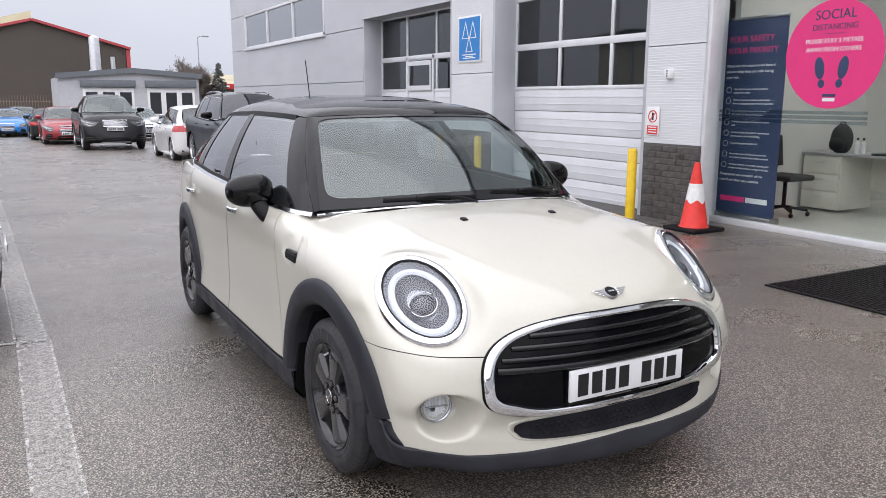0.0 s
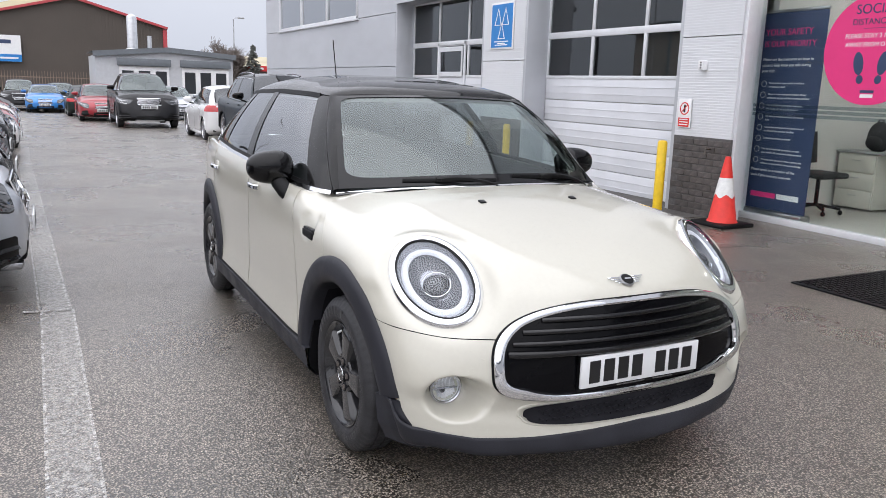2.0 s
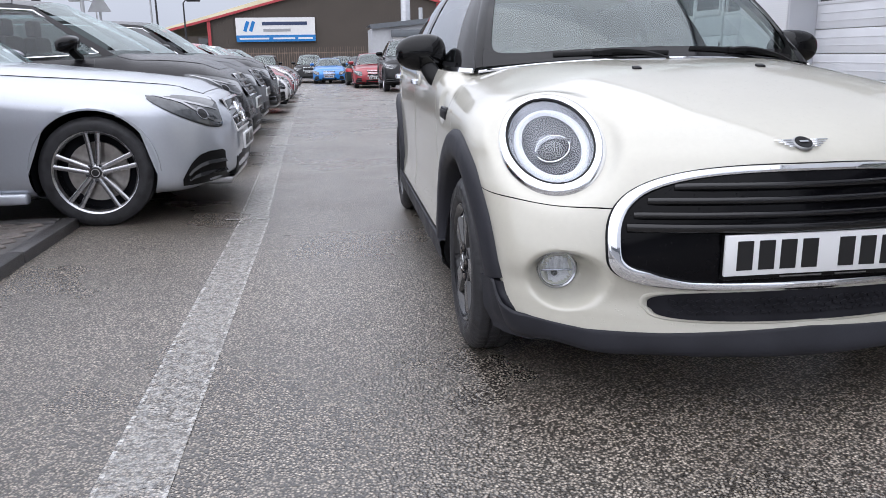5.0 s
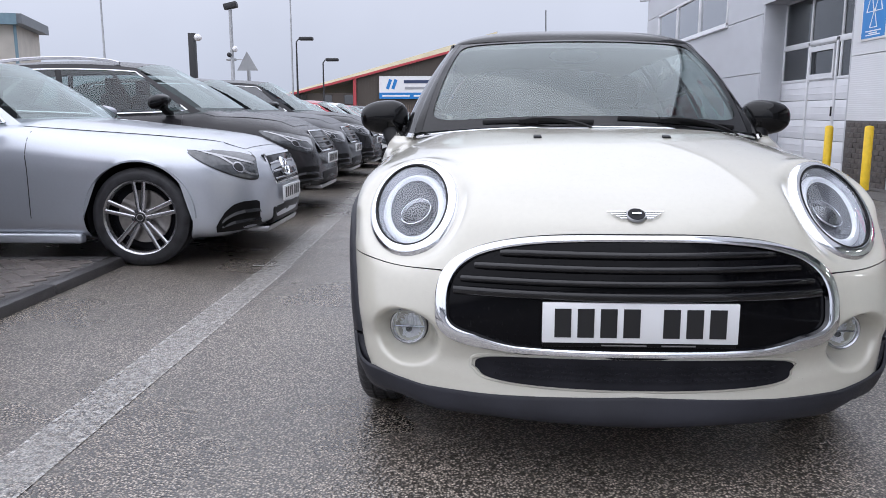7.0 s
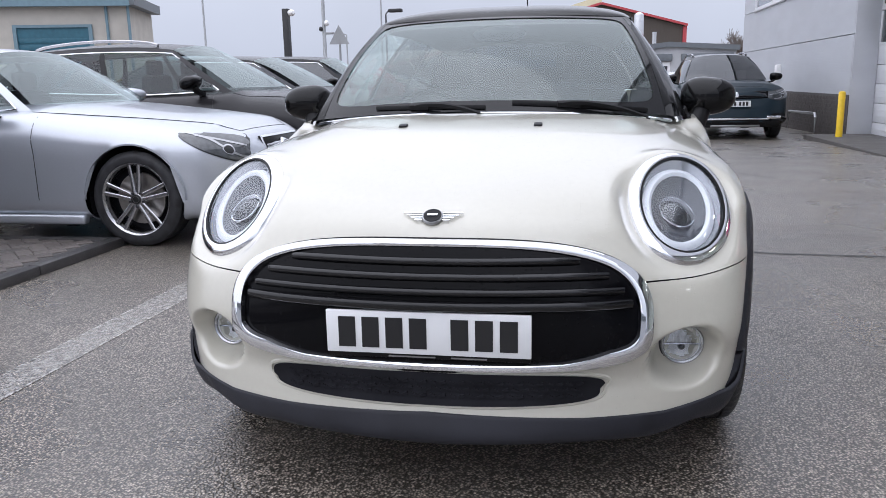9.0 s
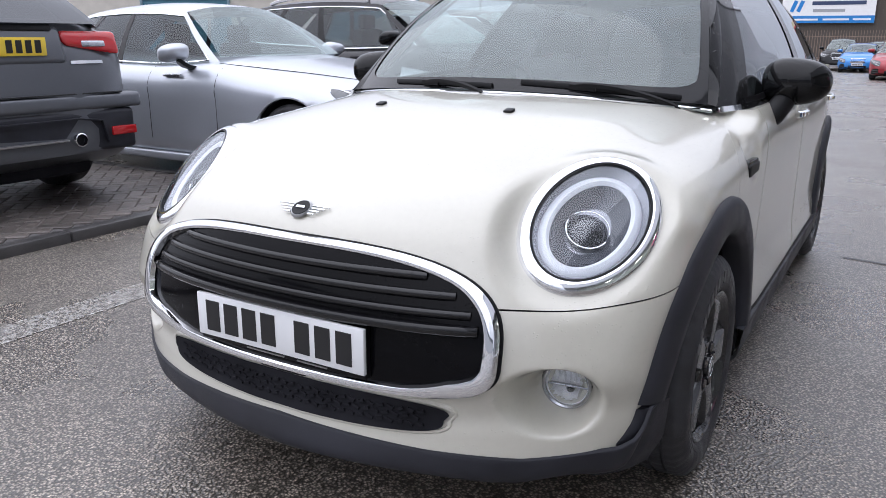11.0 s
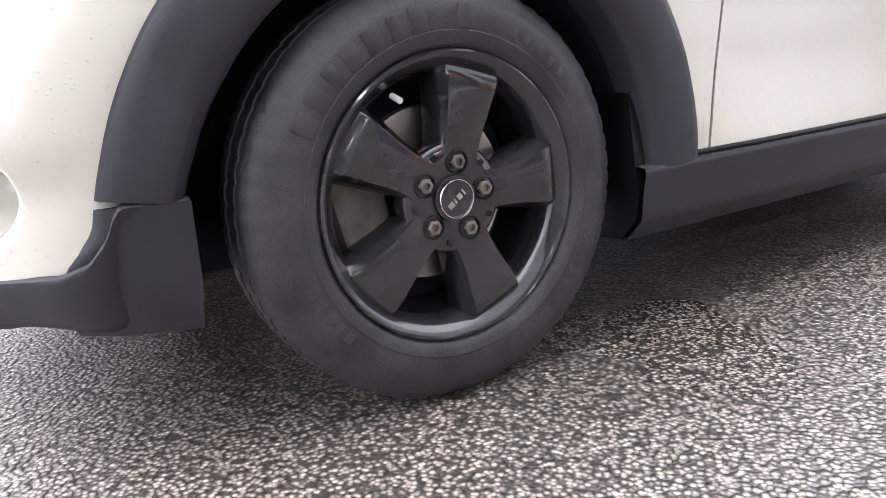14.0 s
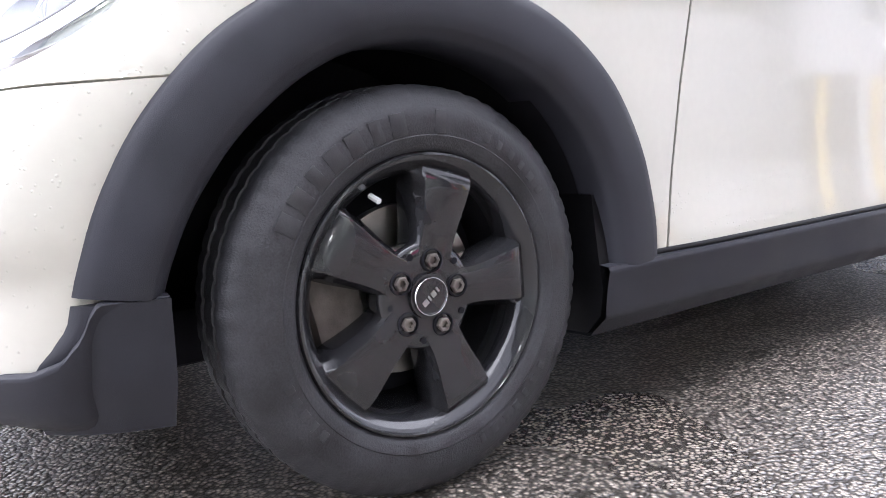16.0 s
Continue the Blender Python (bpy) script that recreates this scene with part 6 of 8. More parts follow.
        for side in (1, -1):
            tip = part("exhaust_tip", lathe([(L1 - 0.10, 0.044), (L1 + 0.040, 0.044), (L1 + 0.044, 0.038), (L1 - 0.06, 0.036)], 24, axis="y"), M["chrome"], root)
            tip.location = (side * 0.37, 0, 0.455)
            part("exhaust_bore", disc(L1 + 0.012, 0.037, 24, axis="y"), M["dark_well"], root).location = (side * 0.37, 0, 0.455)
            part("bumper_reflector", bent(box((side * 0.74 - 0.10, L1 - 0.06, 0.455), (side * 0.74 + 0.10, L1 + 0.016, 0.515), 0.008)), M["red_lens"], root)
            lens = box((0.0, L1 - 0.14, 0.985), (0.42, L1 + 0.020, 1.135), 0.03, seg=3)
            for v in lens.verts:
                if v.co.x < 0.12 and v.co.z < 1.06:
                    v.co.z += 0.075 * (1 - v.co.x / 0.12)
                v.co.x = side * (v.co.x + 0.40)
            if side < 0:
                bmesh.ops.reverse_faces(lens, faces=lens.faces[:])
            tl = part("tail_lamp", bent(lens), M["red_lens"], root)
            part("lamp_core", bent(box((side * 0.62 - 0.09, L1 - 0.02, 1.035), (side * 0.62 + 0.09, L1 + 0.024, 1.075), 0.008)), M["reflector"], tl)
        part("badge_bar", bent(box((0.40, L1 - 0.01, 0.925), (0.54, L1 + 0.010, 0.940))), M["chrome"], body)
        part("badge_bar", bent(box((-0.66, L1 - 0.01, 0.930), (-0.42, L1 + 0.010, 0.950))), M["chrome"], body)
    part("dashboard", box((-W * 0.8, cowl, cowl_z - 0.22), (W * 0.8, cowl + 0.40, cowl_z - 0.05), 0.04), M["black_plastic"], root)
    for x in (-0.37, 0.37):
        st = part("seat", box((x - 0.23, top0 + 0.25, 0.55), (x + 0.23, top0 + 0.40, height - 0.36), 0.05), M["seat"], root)
        part("headrest", box((x - 0.12, top0 + 0.30, height - 0.36), (x + 0.12, top0 + 0.39, height - 0.20), 0.03), M["seat"], st)
    part("cabin_floor", box((-W * 0.8, cowl, low + 0.10), (W * 0.8, tail, low + 0.16)), M["seat"], root)
    part("underbody", box((-W * 0.62, L0 + 0.25, low), (W * 0.62, L1 - 0.25, low + 0.12), 0.02), M["dark_well"], root)
    return root


SILVER = paint("silver", (0.50, 0.525, 0.575), 0.5)
DARK = paint("dark_grey", (0.022, 0.021, 0.023))
BLACK = paint("black", (0.012, 0.012, 0.014))
GREY = paint("grey", (0.06, 0.062, 0.068), 0.3)
WHITE = paint("white", (0.78, 0.78, 0.78))
RED = paint("red", (0.30, 0.012, 0.022), 0.2)
BLUE = paint("blue", (0.02, 0.19, 0.55), 0.2)
NAVY = paint("navy", (0.008, 0.019, 0.028), 0.2)
GREEN = paint("dark_green", (0.012, 0.020, 0.018), 0.2)
ROW = "cars nosed up to the white line"
parked_car("silver saloon car with twin-spoke alloy wheels beside the white line", SILVER, (-2.73, 3.27), 90, 2.94, 0.80, 1.12, 1.86, 1.46, r=0.338, nose_z=0.765, lamp_lift=0.05, mirror_drop=0.03, cowl_z=1.01, belt=(0.97, 1.0), tail_z=0.98, cowl=0.85, lean=0.10, top0=1.42, top1=2.75, tail=3.45, roof_w=0.58, spokes=-5, rim_ratio=0.75, clear_glass=True, name="saloon_car", group=ROW, lamps=(0.26, 0.075))
parked_car("dark grey family SUV with silver roof rails and chrome window trim", DARK, (-2.94, 5.86), 90, 2.64, 0.87, 0.85, 1.84, 1.60, r=0.345, nose_z=0.88, cowl_z=1.10, belt=(1.06, 1.12), tail_z=1.12, cowl=0.30, top0=1.03, rails=True, suv=True, clear_glass=True, name="suv", group=ROW)
parked_car("charcoal grey compact SUV parked in the row", GREY, (-3.05, 8.55), 90, 2.66, 0.86, 0.85, 1.86, 1.56, r=0.345, nose_z=0.88, cowl_z=1.10, belt=(1.05, 1.14), tail_z=1.12, cowl=0.45, top0=1.20, suv=True, dark_roof=True, name="suv", group=ROW)
parked_car("black off-road estate car parked in the row", BLACK, (-3.05, 11.15), 90, 2.80, 0.85, 0.95, 1.90, 1.66, r=0.36, nose_z=0.94, cowl_z=1.14, belt=(1.10, 1.14), tail_z=1.14, cowl=0.45, top0=1.15, suv=True, name="suv", group=ROW)
parked_car("white low hatchback car parked in the row", WHITE, (-3.05, 13.8), 90, 2.60, 0.88, 0.80, 1.80, 1.43, nose_z=0.72, cowl_z=0.96, name="parked_hatchback", group=ROW)
parked_car("red hatchback car parked in the row", RED, (-3.10, 16.4), 90, 2.65, 0.88, 0.80, 1.82, 1.48, nose_z=0.76, cowl_z=1.0, name="parked_hatchback", group=ROW)
parked_car("white hatchback car parked further along the row", WHITE, (-3.15, 19.1), 90, 2.6, 0.86, 0.78, 1.80, 1.50, nose_z=0.80, cowl_z=1.0, name="parked_hatchback", group=ROW)
parked_car("red estate car parked further along the row", RED, (-3.25, 21.9), 90, 2.7, 0.88, 0.95, 1.82, 1.50, nose_z=0.80, cowl_z=1.0, name="estate_car", group=ROW)
parked_car("dark grey car at the far end of the row", GREY, (-3.3, 25.0), 90, 2.7, 0.88, 0.9, 1.82, 1.55, nose_z=0.82, cowl_z=1.02, name="suv", suv=True, group=ROW)
# grey SUV on the block paving, tail towards the yard
parked_car("graphite grey SUV seen from behind on block paving", paint("graphite", (0.13, 0.135, 0.148), 0.6), (-7.27, 0.70, 0.055), -90, 2.87, 0.85, 1.00, 1.94, 1.66, r=0.375, nose_z=0.92, cowl_z=1.12, belt=(1.10, 1.18), tail_z=1.20, cowl=0.45, top0=1.2, suv=True, name="suv", tail_detail=True)
# cars along the building
FACING = "cars along the building"
parked_car("dark blue large SUV facing the yard beside the grey building", NAVY, (3.10, 13.95), 0, 2.84, 0.92, 0.88, 1.95, 1.68, wide_face=True, r=0.36, nose_z=0.97, cowl_z=1.12, belt=(1.08, 1.14), tail_z=1.14, cowl=0.45, top0=1.2, rails=True, suv=True, dark_roof=True, name="suv", group=FACING)
parked_car("white small hatchback seen from behind", WHITE, (2.85, 21.2), 180, 2.54, 0.85, 0.64, 1.74, 1.47, r=0.31, nose_z=0.78, cowl_z=1.0, belt=(0.96, 1.02), tail_z=1.04, cowl=0.4, top0=1.1, name="parked_hatchback", group=FACING)
parked_car("black large luxury SUV with a bright mesh grille", BLACK, (1.45, 26.0), 0, 2.92, 0.85, 1.10, 1.98, 1.84, r=0.40, nose_z=1.02, cowl_z=1.25, belt=(1.22, 1.25), tail_z=1.25, cowl=0.45, top0=1.2, suv=True, bright_grille=True, name="suv", group=FACING, body_n=5.0)
parked_car("red saloon car behind the black SUV", RED, (0.45, 31.8), 0, 2.8, 0.85, 1.0, 1.82, 1.46, nose_z=0.75, cowl_z=0.98, name="saloon_car", group=FACING)
parked_car("dark green hatchback seen from behind", GREEN, (0.15, 40.2), 180, 2.55, 0.8, 0.75, 1.72, 1.46, nose_z=0.78, name="parked_hatchback", group=FACING)
parked_car("black hatchback by the palisade fence", BLACK, (-0.75, 45.3), 0, 2.6, 0.8, 0.8, 1.78, 1.55, nose_z=0.85, name="parked_hatchback", group=FACING)
parked_car("bright blue saloon car facing the yard", BLUE, (-1.55, 43.0), 0, 2.6, 0.85, 0.9, 1.80, 1.42, nose_z=0.72, name="saloon_car", group=FACING)
parked_car("black SUV by the palisade fence", BLACK, (-2.75, 46.6), 0, 2.7, 0.85, 0.85, 1.86, 1.68, nose_z=0.95, cowl_z=1.1, belt=(1.06, 1.1), tail_z=1.1, suv=True, name="suv", group=FACING)
parked_car("dark grey SUV by the palisade fence", GREY, (-5.5, 46.6), 0, 2.7, 0.85, 0.85, 1.86, 1.68, nose_z=0.95, cowl_z=1.1, belt=(1.06, 1.1), tail_z=1.1, suv=True, name="suv", group=FACING)
parked_car("silver car by the grey cabin", SILVER, (3.6, 34.0), 0, 2.7, 0.85, 0.9, 1.82, 1.46, nose_z=0.75, name="saloon_car", group=FACING)

# ---- grey service building: face at x = 5.1 ----
M["clad"] = mat("grey_ribbed_cladding", (0.50, 0.515, 0.545), rough=0.42, vary=0.05, scale=0.8, grain=0.02, metal=0.1, stretch=(1, 1, 3))
M["clad_light"] = mat("pale_grey_cladding", (0.70, 0.71, 0.73), rough=0.42, vary=0.04, scale=1.0, metal=0.1)
M["door_white"] = mat("pale_grey_door_panel", (0.68, 0.69, 0.72), rough=0.4, vary=0.05, scale=2.5, grain=0.02)
M["frame_grey"] = mat("pale_aluminium_frame", (0.72, 0.73, 0.75), rough=0.35, metal=0.2, vary=0.05)
M["brick"] = mat("dark_brown_brick", (0.085, 0.074, 0.070), rough=0.8, vary=0.3, scale=14, grain=0.25, grain_scale=250, bump=0.5, random_tint=0.16)
M["mortar"] = mat("grey_mortar", (0.095, 0.09, 0.088), rough=0.9, vary=0.2, scale=20, bump=0.4, grain=0.15)
M["bay_glass"] = pane("workshop_glass", (0.55, 0.57, 0.56), ior=1.75)
M["sky_glass"] = pane("bright_upper_glass", (0.25, 0.27, 0.28), ior=4.5)
M["shop_glass"] = pane("shopfront_glass", (0.92, 0.95, 0.94), ior=1.24)
M["yellow"] = mat("yellow_bollard_paint", (0.78, 0.52, 0.015), rough=0.4, vary=0.1, scale=12, grain=0.05)
M["sign_blue"] = mat("sign_blue", (0.015, 0.20, 0.55), rough=0.35, vary=0.05)
M["sign_white"] = mat("sign_white", (0.80, 0.80, 0.80), rough=0.4, vary=0.03)
M["sign_red"] = mat("sign_red", (0.60, 0.03, 0.03), rough=0.4, vary=0.05)
M["pink"] = mat("pink_sticker", (0.75, 0.035, 0.20), rough=0.4, vary=0.03)
M["navy"] = mat("navy_print", (0.030, 0.050, 0.118), rough=0.45, vary=0.06)
M["cone"] = mat("orange_red_cone", (0.70, 0.032, 0.022), rough=0.5, vary=0.12, scale=12)
M["cone_white"] = mat("cone_sleeve", (0.75, 0.75, 0.74), rough=0.35, vary=0.08, scale=25)
M["concrete"] = mat("worn_concrete", (0.085, 0.08, 0.075), rough=0.75, vary=0.2, scale=3, grain=0.15, grain_scale=200, bump=0.4, rough_vary=0.2)
M["plaster"] = mat("pale_plaster", (0.62, 0.61, 0.58), rough=0.8, vary=0.04)
M["office"] = mat("cream_office_laminate", (0.74, 0.71, 0.63), rough=0.45, vary=0.04)
M["desk_top"] = mat("grey_desk_top", (0.40, 0.40, 0.40), rough=0.5, vary=0.05)
M["floor_tile"] = mat("pale_floor_tile", (0.52, 0.50, 0.46), rough=0.3, vary=0.06, scale=2)
FACE = 5.1


def wall_m(x, y, z):
    """Local x to the viewer's right, facing -x."""
    return pose(x, y, z, 0, 0, -90)


def ribbed(x, y0, y1, z0, z1, pitch=0.05, depth=0.0035):
    """Cladding panel with horizontal ribs, facing -x, 6 cm thick."""
    depth = depth if pitch < 0.05 else 0.0004
    n = max(2, int((z1 - z0) / pitch))
    rows = []
    for i in range(n):
        a, b = z0 + (z1 - z0) * i / n, z0 + (z1 - z0) * (i + 1) / n
        rows += [(x, a), (x, a + (b - a) * 0.72), (x + depth, a + (b - a) * 0.80), (x + depth, b - 0.0005)]
    bm = bmesh.new()
    prev = None
    for xx, zz in rows + [(x, z1)]:
        cur = (bm.verts.new((xx, y0, zz)), bm.verts.new((xx, y1, zz)))
        if prev:
            bm.faces.new((prev[0], prev[1], cur[1], cur[0]))
        prev = cur
    box((x + depth + 0.002, y0, z0), (x + 0.06, y1, z1), bm=bm)
    return bm


hall = thing("service_building", "grey metal-clad vehicle service building with brick plinth and sectional doors", "building", kind="structure")
TOP = 9.0
def clad(y0, y1, z0, z1, m="clad", pitch=0.05, x=FACE):
    return part("cladding_panel", ribbed(x, y0, y1, z0, z1, pitch), M[m], hall, smooth=False)
# pier by the showroom, pier with the blue sign, and the long wall
for z0, z1 in ((0.925, 2.07), (2.08, 3.6), (3.61, TOP)):
    clad(3.66, 4.56, z0, z1, "clad_light", 0.03)
for z0, z1 in ((0.925, 1.86), (1.87, 3.12), (3.13, TOP)):
    clad(8.06, 9.36, z0, z1, "clad_light", 0.03)
for z0, z1 in ((0.72, 1.80), (1.815, 2.93)):
    clad(13.2, 24.0, z0, z1, "clad", 0.06)
clad(13.2, 15.45, 2.945, 3.98, "clad", 0.06)
clad(22.35, 24.0, 2.945, 3.98, "clad", 0.06)
clad(13.2, 24.0, 3.995, TOP, "clad", 0.06)
clad(9.36, 13.2, 3.10, TOP, "clad", 0.06, FACE - 0.01)
clad(4.56, 8.06, 4.3, TOP, "clad", 0.06)
clad(-9.0, 3.66, 4.0, TOP, "clad", 0.06)
# body of the hall behind the face, with its roof, back and ends
shellp = lambda a, b, m="clad": part("hall_wall", box(a, b), M[m], hall, smooth=False)
shellp((5.16, 23.9, -0.7), (20, 24.0, TOP))
shellp((19.9, -9, -0.7), (20, 23.9, TOP))
shellp((5.16, -9.1, -0.2), (20, -9.0, TOP))
shellp((5.0, -9.2, TOP), (20.1, 24.1, TOP + 0.12))
shellp((5.16, 13.2, -0.7), (5.24, 24.0, 2.94))
shellp((5.16, 13.2, 4.0), (5.24, 24.0, TOP))
# reveals beside the doors
for y, x1 in ((4.56, 5.514), (8.00, 5.514), (9.36, 5.514), (13.14, 5.514)):
    part("door_reveal", box((FACE + 0.005, y, -0.15), (x1, y + 0.06, 4.3), 0.004), M["clad"], hall)
part("door_soffit", box((FACE + 0.01, 9.42, 3.10), (5.514, 13.14, 3.16)), M["clad"], hall)
part("door_soffit", box((FACE + 0.01, 4.62, 4.25), (5.514, 8.0, 4.31)), M["clad"], hall)


def brick_wall(name, x, y0, y1, z0, z1, label, count):
    """Stretcher-bond bricks facing -x, proud of the mortar."""
    base = thing(name, label, "wall", kind="structure")
    part("mortar_bed", box((x + 0.001, y0, z0 - 0.3), (x + 0.12, y1, z1)), M["mortar"], base)
    me = make("brick", box((-0.006, -0.1075, -0.0325), (0.05, 0.1075, 0.0325), 0.004, seg=1), M["brick"], False)
    he = make("brick", box((-0.006, -0.05, -0.0325), (0.05, 0.05, 0.0325), 0.004, seg=1), M["brick"], False)
    rows = int((z1 - z0) / 0.075)
    rest = bmesh.new()
    made = 0
    for r in range(rows):
        z = z0 + 0.0375 + 0.075 * r
        y = y0 + (0.1125 if r % 2 == 0 else 0.0)
        if r % 2:
            y = y0 + 0.225
            ob = new("brick", he)
            ob.parent, ob.location = base, (x, y0 + 0.055, z)
        while y < y1 - 0.10:
            if made < count:
                ob = new("brick", me)
                ob.parent, ob.location = base, (x + random.uniform(-0.0015, 0.0015), y, z)
                made += 1
            else:
                box((x - 0.006, y - 0.1075, z - 0.0325), (x + 0.05, y + 0.1075, z + 0.0325), bm=rest)
            y += 0.225
    if len(rest.verts):
        tagged(part("brickwork", rest, M["brick"], base, smooth=False), kind="stuff")
    else:
        rest.free()
    return base


def sectional_door(x, y0, y1, z_glass, rails, n_panes, label, wicket=None):
    """Insulated sectional door with ribbed panels below and two glazed rows above."""
    d = thing("door", label, "door", kind="structure")
    z = 0.0 if y0 < 9 else -0.06
    k = 0
    base = -0.05 if y0 < 9 else -0.12
    n = 5
    for i in range(n):
        a, b = base + (z_glass - base) * i / n, base + (z_glass - base) * (i + 1) / n - 0.008
        bm = box((x, y0, a), (x + 0.04, y1, b), 0.006)
        for f in (0.33, 0.66):
            box((x - 0.006, y0 + 0.03, mix(a, b, f) - 0.006), (x + 0.002, y1 - 0.03, mix(a, b, f) + 0.006), 0.002, bm)
        part("door_panel", bm, M["door_white"], d)
    for z0, z1 in rails:
        part("glazing_rail", box((x - 0.01, y0, z1 - 0.07), (x + 0.04, y1, z1 + 0.03), 0.006), M["frame_grey"], d)
        if z0 == rails[0][0]:
            part("glazing_rail", box((x - 0.01, y0, z0 - 0.02), (x + 0.04, y1, z0 + 0.03), 0.006), M["frame_grey"], d)
        for i in range(n_panes + 1):
            y = mix(y0 + 0.03, y1 - 0.03, i / n_panes)
            part("glazing_bar", box((x - 0.008, y - 0.03, z0), (x + 0.04, y + 0.03, z1), 0.005), M["frame_grey"], d)
            if i < n_panes:
                g = part("pane", box((x + 0.014, y + 0.03, z0 + 0.03), (x + 0.02, mix(y0 + 0.03, y1 - 0.03, (i + 1) / n_panes) - 0.03, z1 - 0.07)), M["bay_glass"], d)
                g.visible_shadow = False
    if wicket:
        w0, w1 = wicket
        for a, b in (((x - 0.03, w0, base + 0.02), (x + 0.0, w0 + 0.06, 2.28)), ((x - 0.03, w1 - 0.06, base + 0.02), (x + 0.0, w1, 2.28)), ((x - 0.03, w0, 2.22), (x + 0.0, w1, 2.28))):
            part("wicket_frame", box(a, b, 0.005), M["frame_grey"], d)
        inner = [(x - 0.026, w0 + 0.12, 1.66), (x - 0.026, w0 + 0.12, 2.14), (x - 0.026, w1 - 0.12, 2.14), (x - 0.026, w1 - 0.12, 1.66)]
        part("wicket_window_frame", sweep(inner, [(-0.05, -0.01), (-0.05, 0.014), (0.05, 0.014), (0.05, -0.01)], closed=True, up=lambda i: (-1, 0, 0)), M["frame_grey"], d)
        part("wicket_handle", box((x - 0.05, w0 + 0.03, 0.98), (x - 0.03, w0 + 0.06, 1.14), 0.005), M["black_plastic"], d)
    return d


sectional_door(5.52, 4.53, 8.03, 1.60, ((1.61, 2.27), (2.27, 3.02), (3.02, 3.77), (3.77, 4.4)), 3, "pale grey sectional door with glazed upper rows, closed")
sectional_door(5.52, 9.40, 13.17, 1.60, ((1.61, 2.27), (2.27, 3.14)), 3, "pale grey sectional door with wicket door, closed", wicket=(10.74, 11.92))
# workshop behind the doors
part("workshop_floor", box((5.95, 4.0, -0.2), (19.8, 23.8, -0.14)), M["concrete"], hall)
part("workshop_back", box((13.0, 4.0, -0.14), (13.1, 23.8, 6.5)), M["plaster"], hall)
part("partition", box((6.0, 3.98, -0.14), (13.0, 4.06, TOP)), M["plaster"], hall)

# upper window of the long wall
win = thing("window_1", "three-pane grey upper window in metal cladding", "window", kind="structure")
fy0, fy1, fz0, fz1 = 15.45, 22.35, 2.945, 3.98
for a, b in (((FACE - 0.02, fy0, fz0), (FACE + 0.10, fy1, fz0 + 0.07)), ((FACE - 0.02, fy0, fz1 - 0.07), (FACE + 0.10, fy1, fz1))):
    part("window_frame", box(a, b, 0.006), M["frame_grey"], win)
for i in range(4):
    y = mix(fy0, fy1 - 0.07, i / 3)
    part("window_frame", box((FACE - 0.02, y, fz0), (FACE + 0.10, y + 0.07, fz1), 0.006), M["frame_grey"], win)
    if i < 3:
        part("pane", box((FACE + 0.03, y + 0.07, fz0 + 0.07), (FACE + 0.04, y + 2.28, fz1 - 0.07)), M["sky_glass"], win)
part("window_sill", box((FACE - 0.07, fy0 - 0.05, fz0 - 0.05), (FACE + 0.05, fy1 + 0.05, fz0), 0.008), M["frame_grey"], win)

# showroom glazing
front = thing("shopfront", "large showroom window in a pale metal frame", "window", kind="structure")
GX = 5.6
part("bottom_rail", box((GX - 0.05, -9.0, -0.01), (GX + 0.05, 3.93, 0.07), 0.008), M["frame_grey"], front)
part("mullion", box((GX - 0.07, 3.86, 0.0), (GX + 0.07, 3.98, 4.0), 0.008), M["frame_grey"], front)
part("mullion", box((GX - 0.05, -1.2, 0.07), (GX + 0.05, -1.1, 4.0), 0.008), M["frame_grey"], front)
for y0, y1 in ((-1.1, 3.86), (-6.0, -1.2)):
    g = part("pane", box((GX - 0.006, y0, 0.07), (GX + 0.006, y1, 4.0)), M["shop_glass"], front)
    g.visible_shadow = False
part("return_panel", box((FACE + 0.06, 3.66, 0.0), (5.34, 3.72, 4.0), 0.004), M["clad_light"], front)
part("return_panel", box((5.28, 3.985, 0.0), (GX - 0.08, 4.02, 4.0), 0.004), M["clad_light"], front)
part("return_panel", box((5.29, 3.73, 0.0), (5.335, 3.98, 4.0), 0.004), M["clad_light"], front)
part("corner_post", box((FACE + 0.03, 3.62, 0.0), (FACE + 0.16, 3.72, 4.0), 0.006), M["frame_grey"], front)
part("head_rail", box((GX - 0.06, -9.0, 3.95), (GX + 0.06, 3.9, 4.05), 0.008), M["frame_grey"], front)
part("showroom_floor", box((GX + 0.05, -9.0, -0.1), (13.0, 3.98, 0.03)), M["floor_tile"], front)
part("showroom_ceiling", box((GX + 0.05, -9.0, 3.4), (13.0, 3.98, 3.5)), M["plaster"], front)
part("showroom_wall", box((9.2, -9.0, 0.03), (9.3, 3.98, 3.4)), M["plaster"], front)
# added glowing panels, out of view, that brighten the showroom interior
SHOWROOM_FILL = glow_surface("unseen_fill_glow", (1.0, 0.97, 0.92), 18.0)
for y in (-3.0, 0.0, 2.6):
    part("fill_panel", box((7.0, y - 0.3, 3.385), (7.6, y + 0.3, 3.398)), SHOWROOM_FILL, front)
# etched strip across the glass
for k in range(3):
    part("glass_strip", box((GX - 0.0085, 2.0, 1.20 + 0.05 * k), (GX - 0.0065, 3.84, 1.235 + 0.05 * k)), pane("etched_strip", (0.75, 0.80, 0.82)), front)

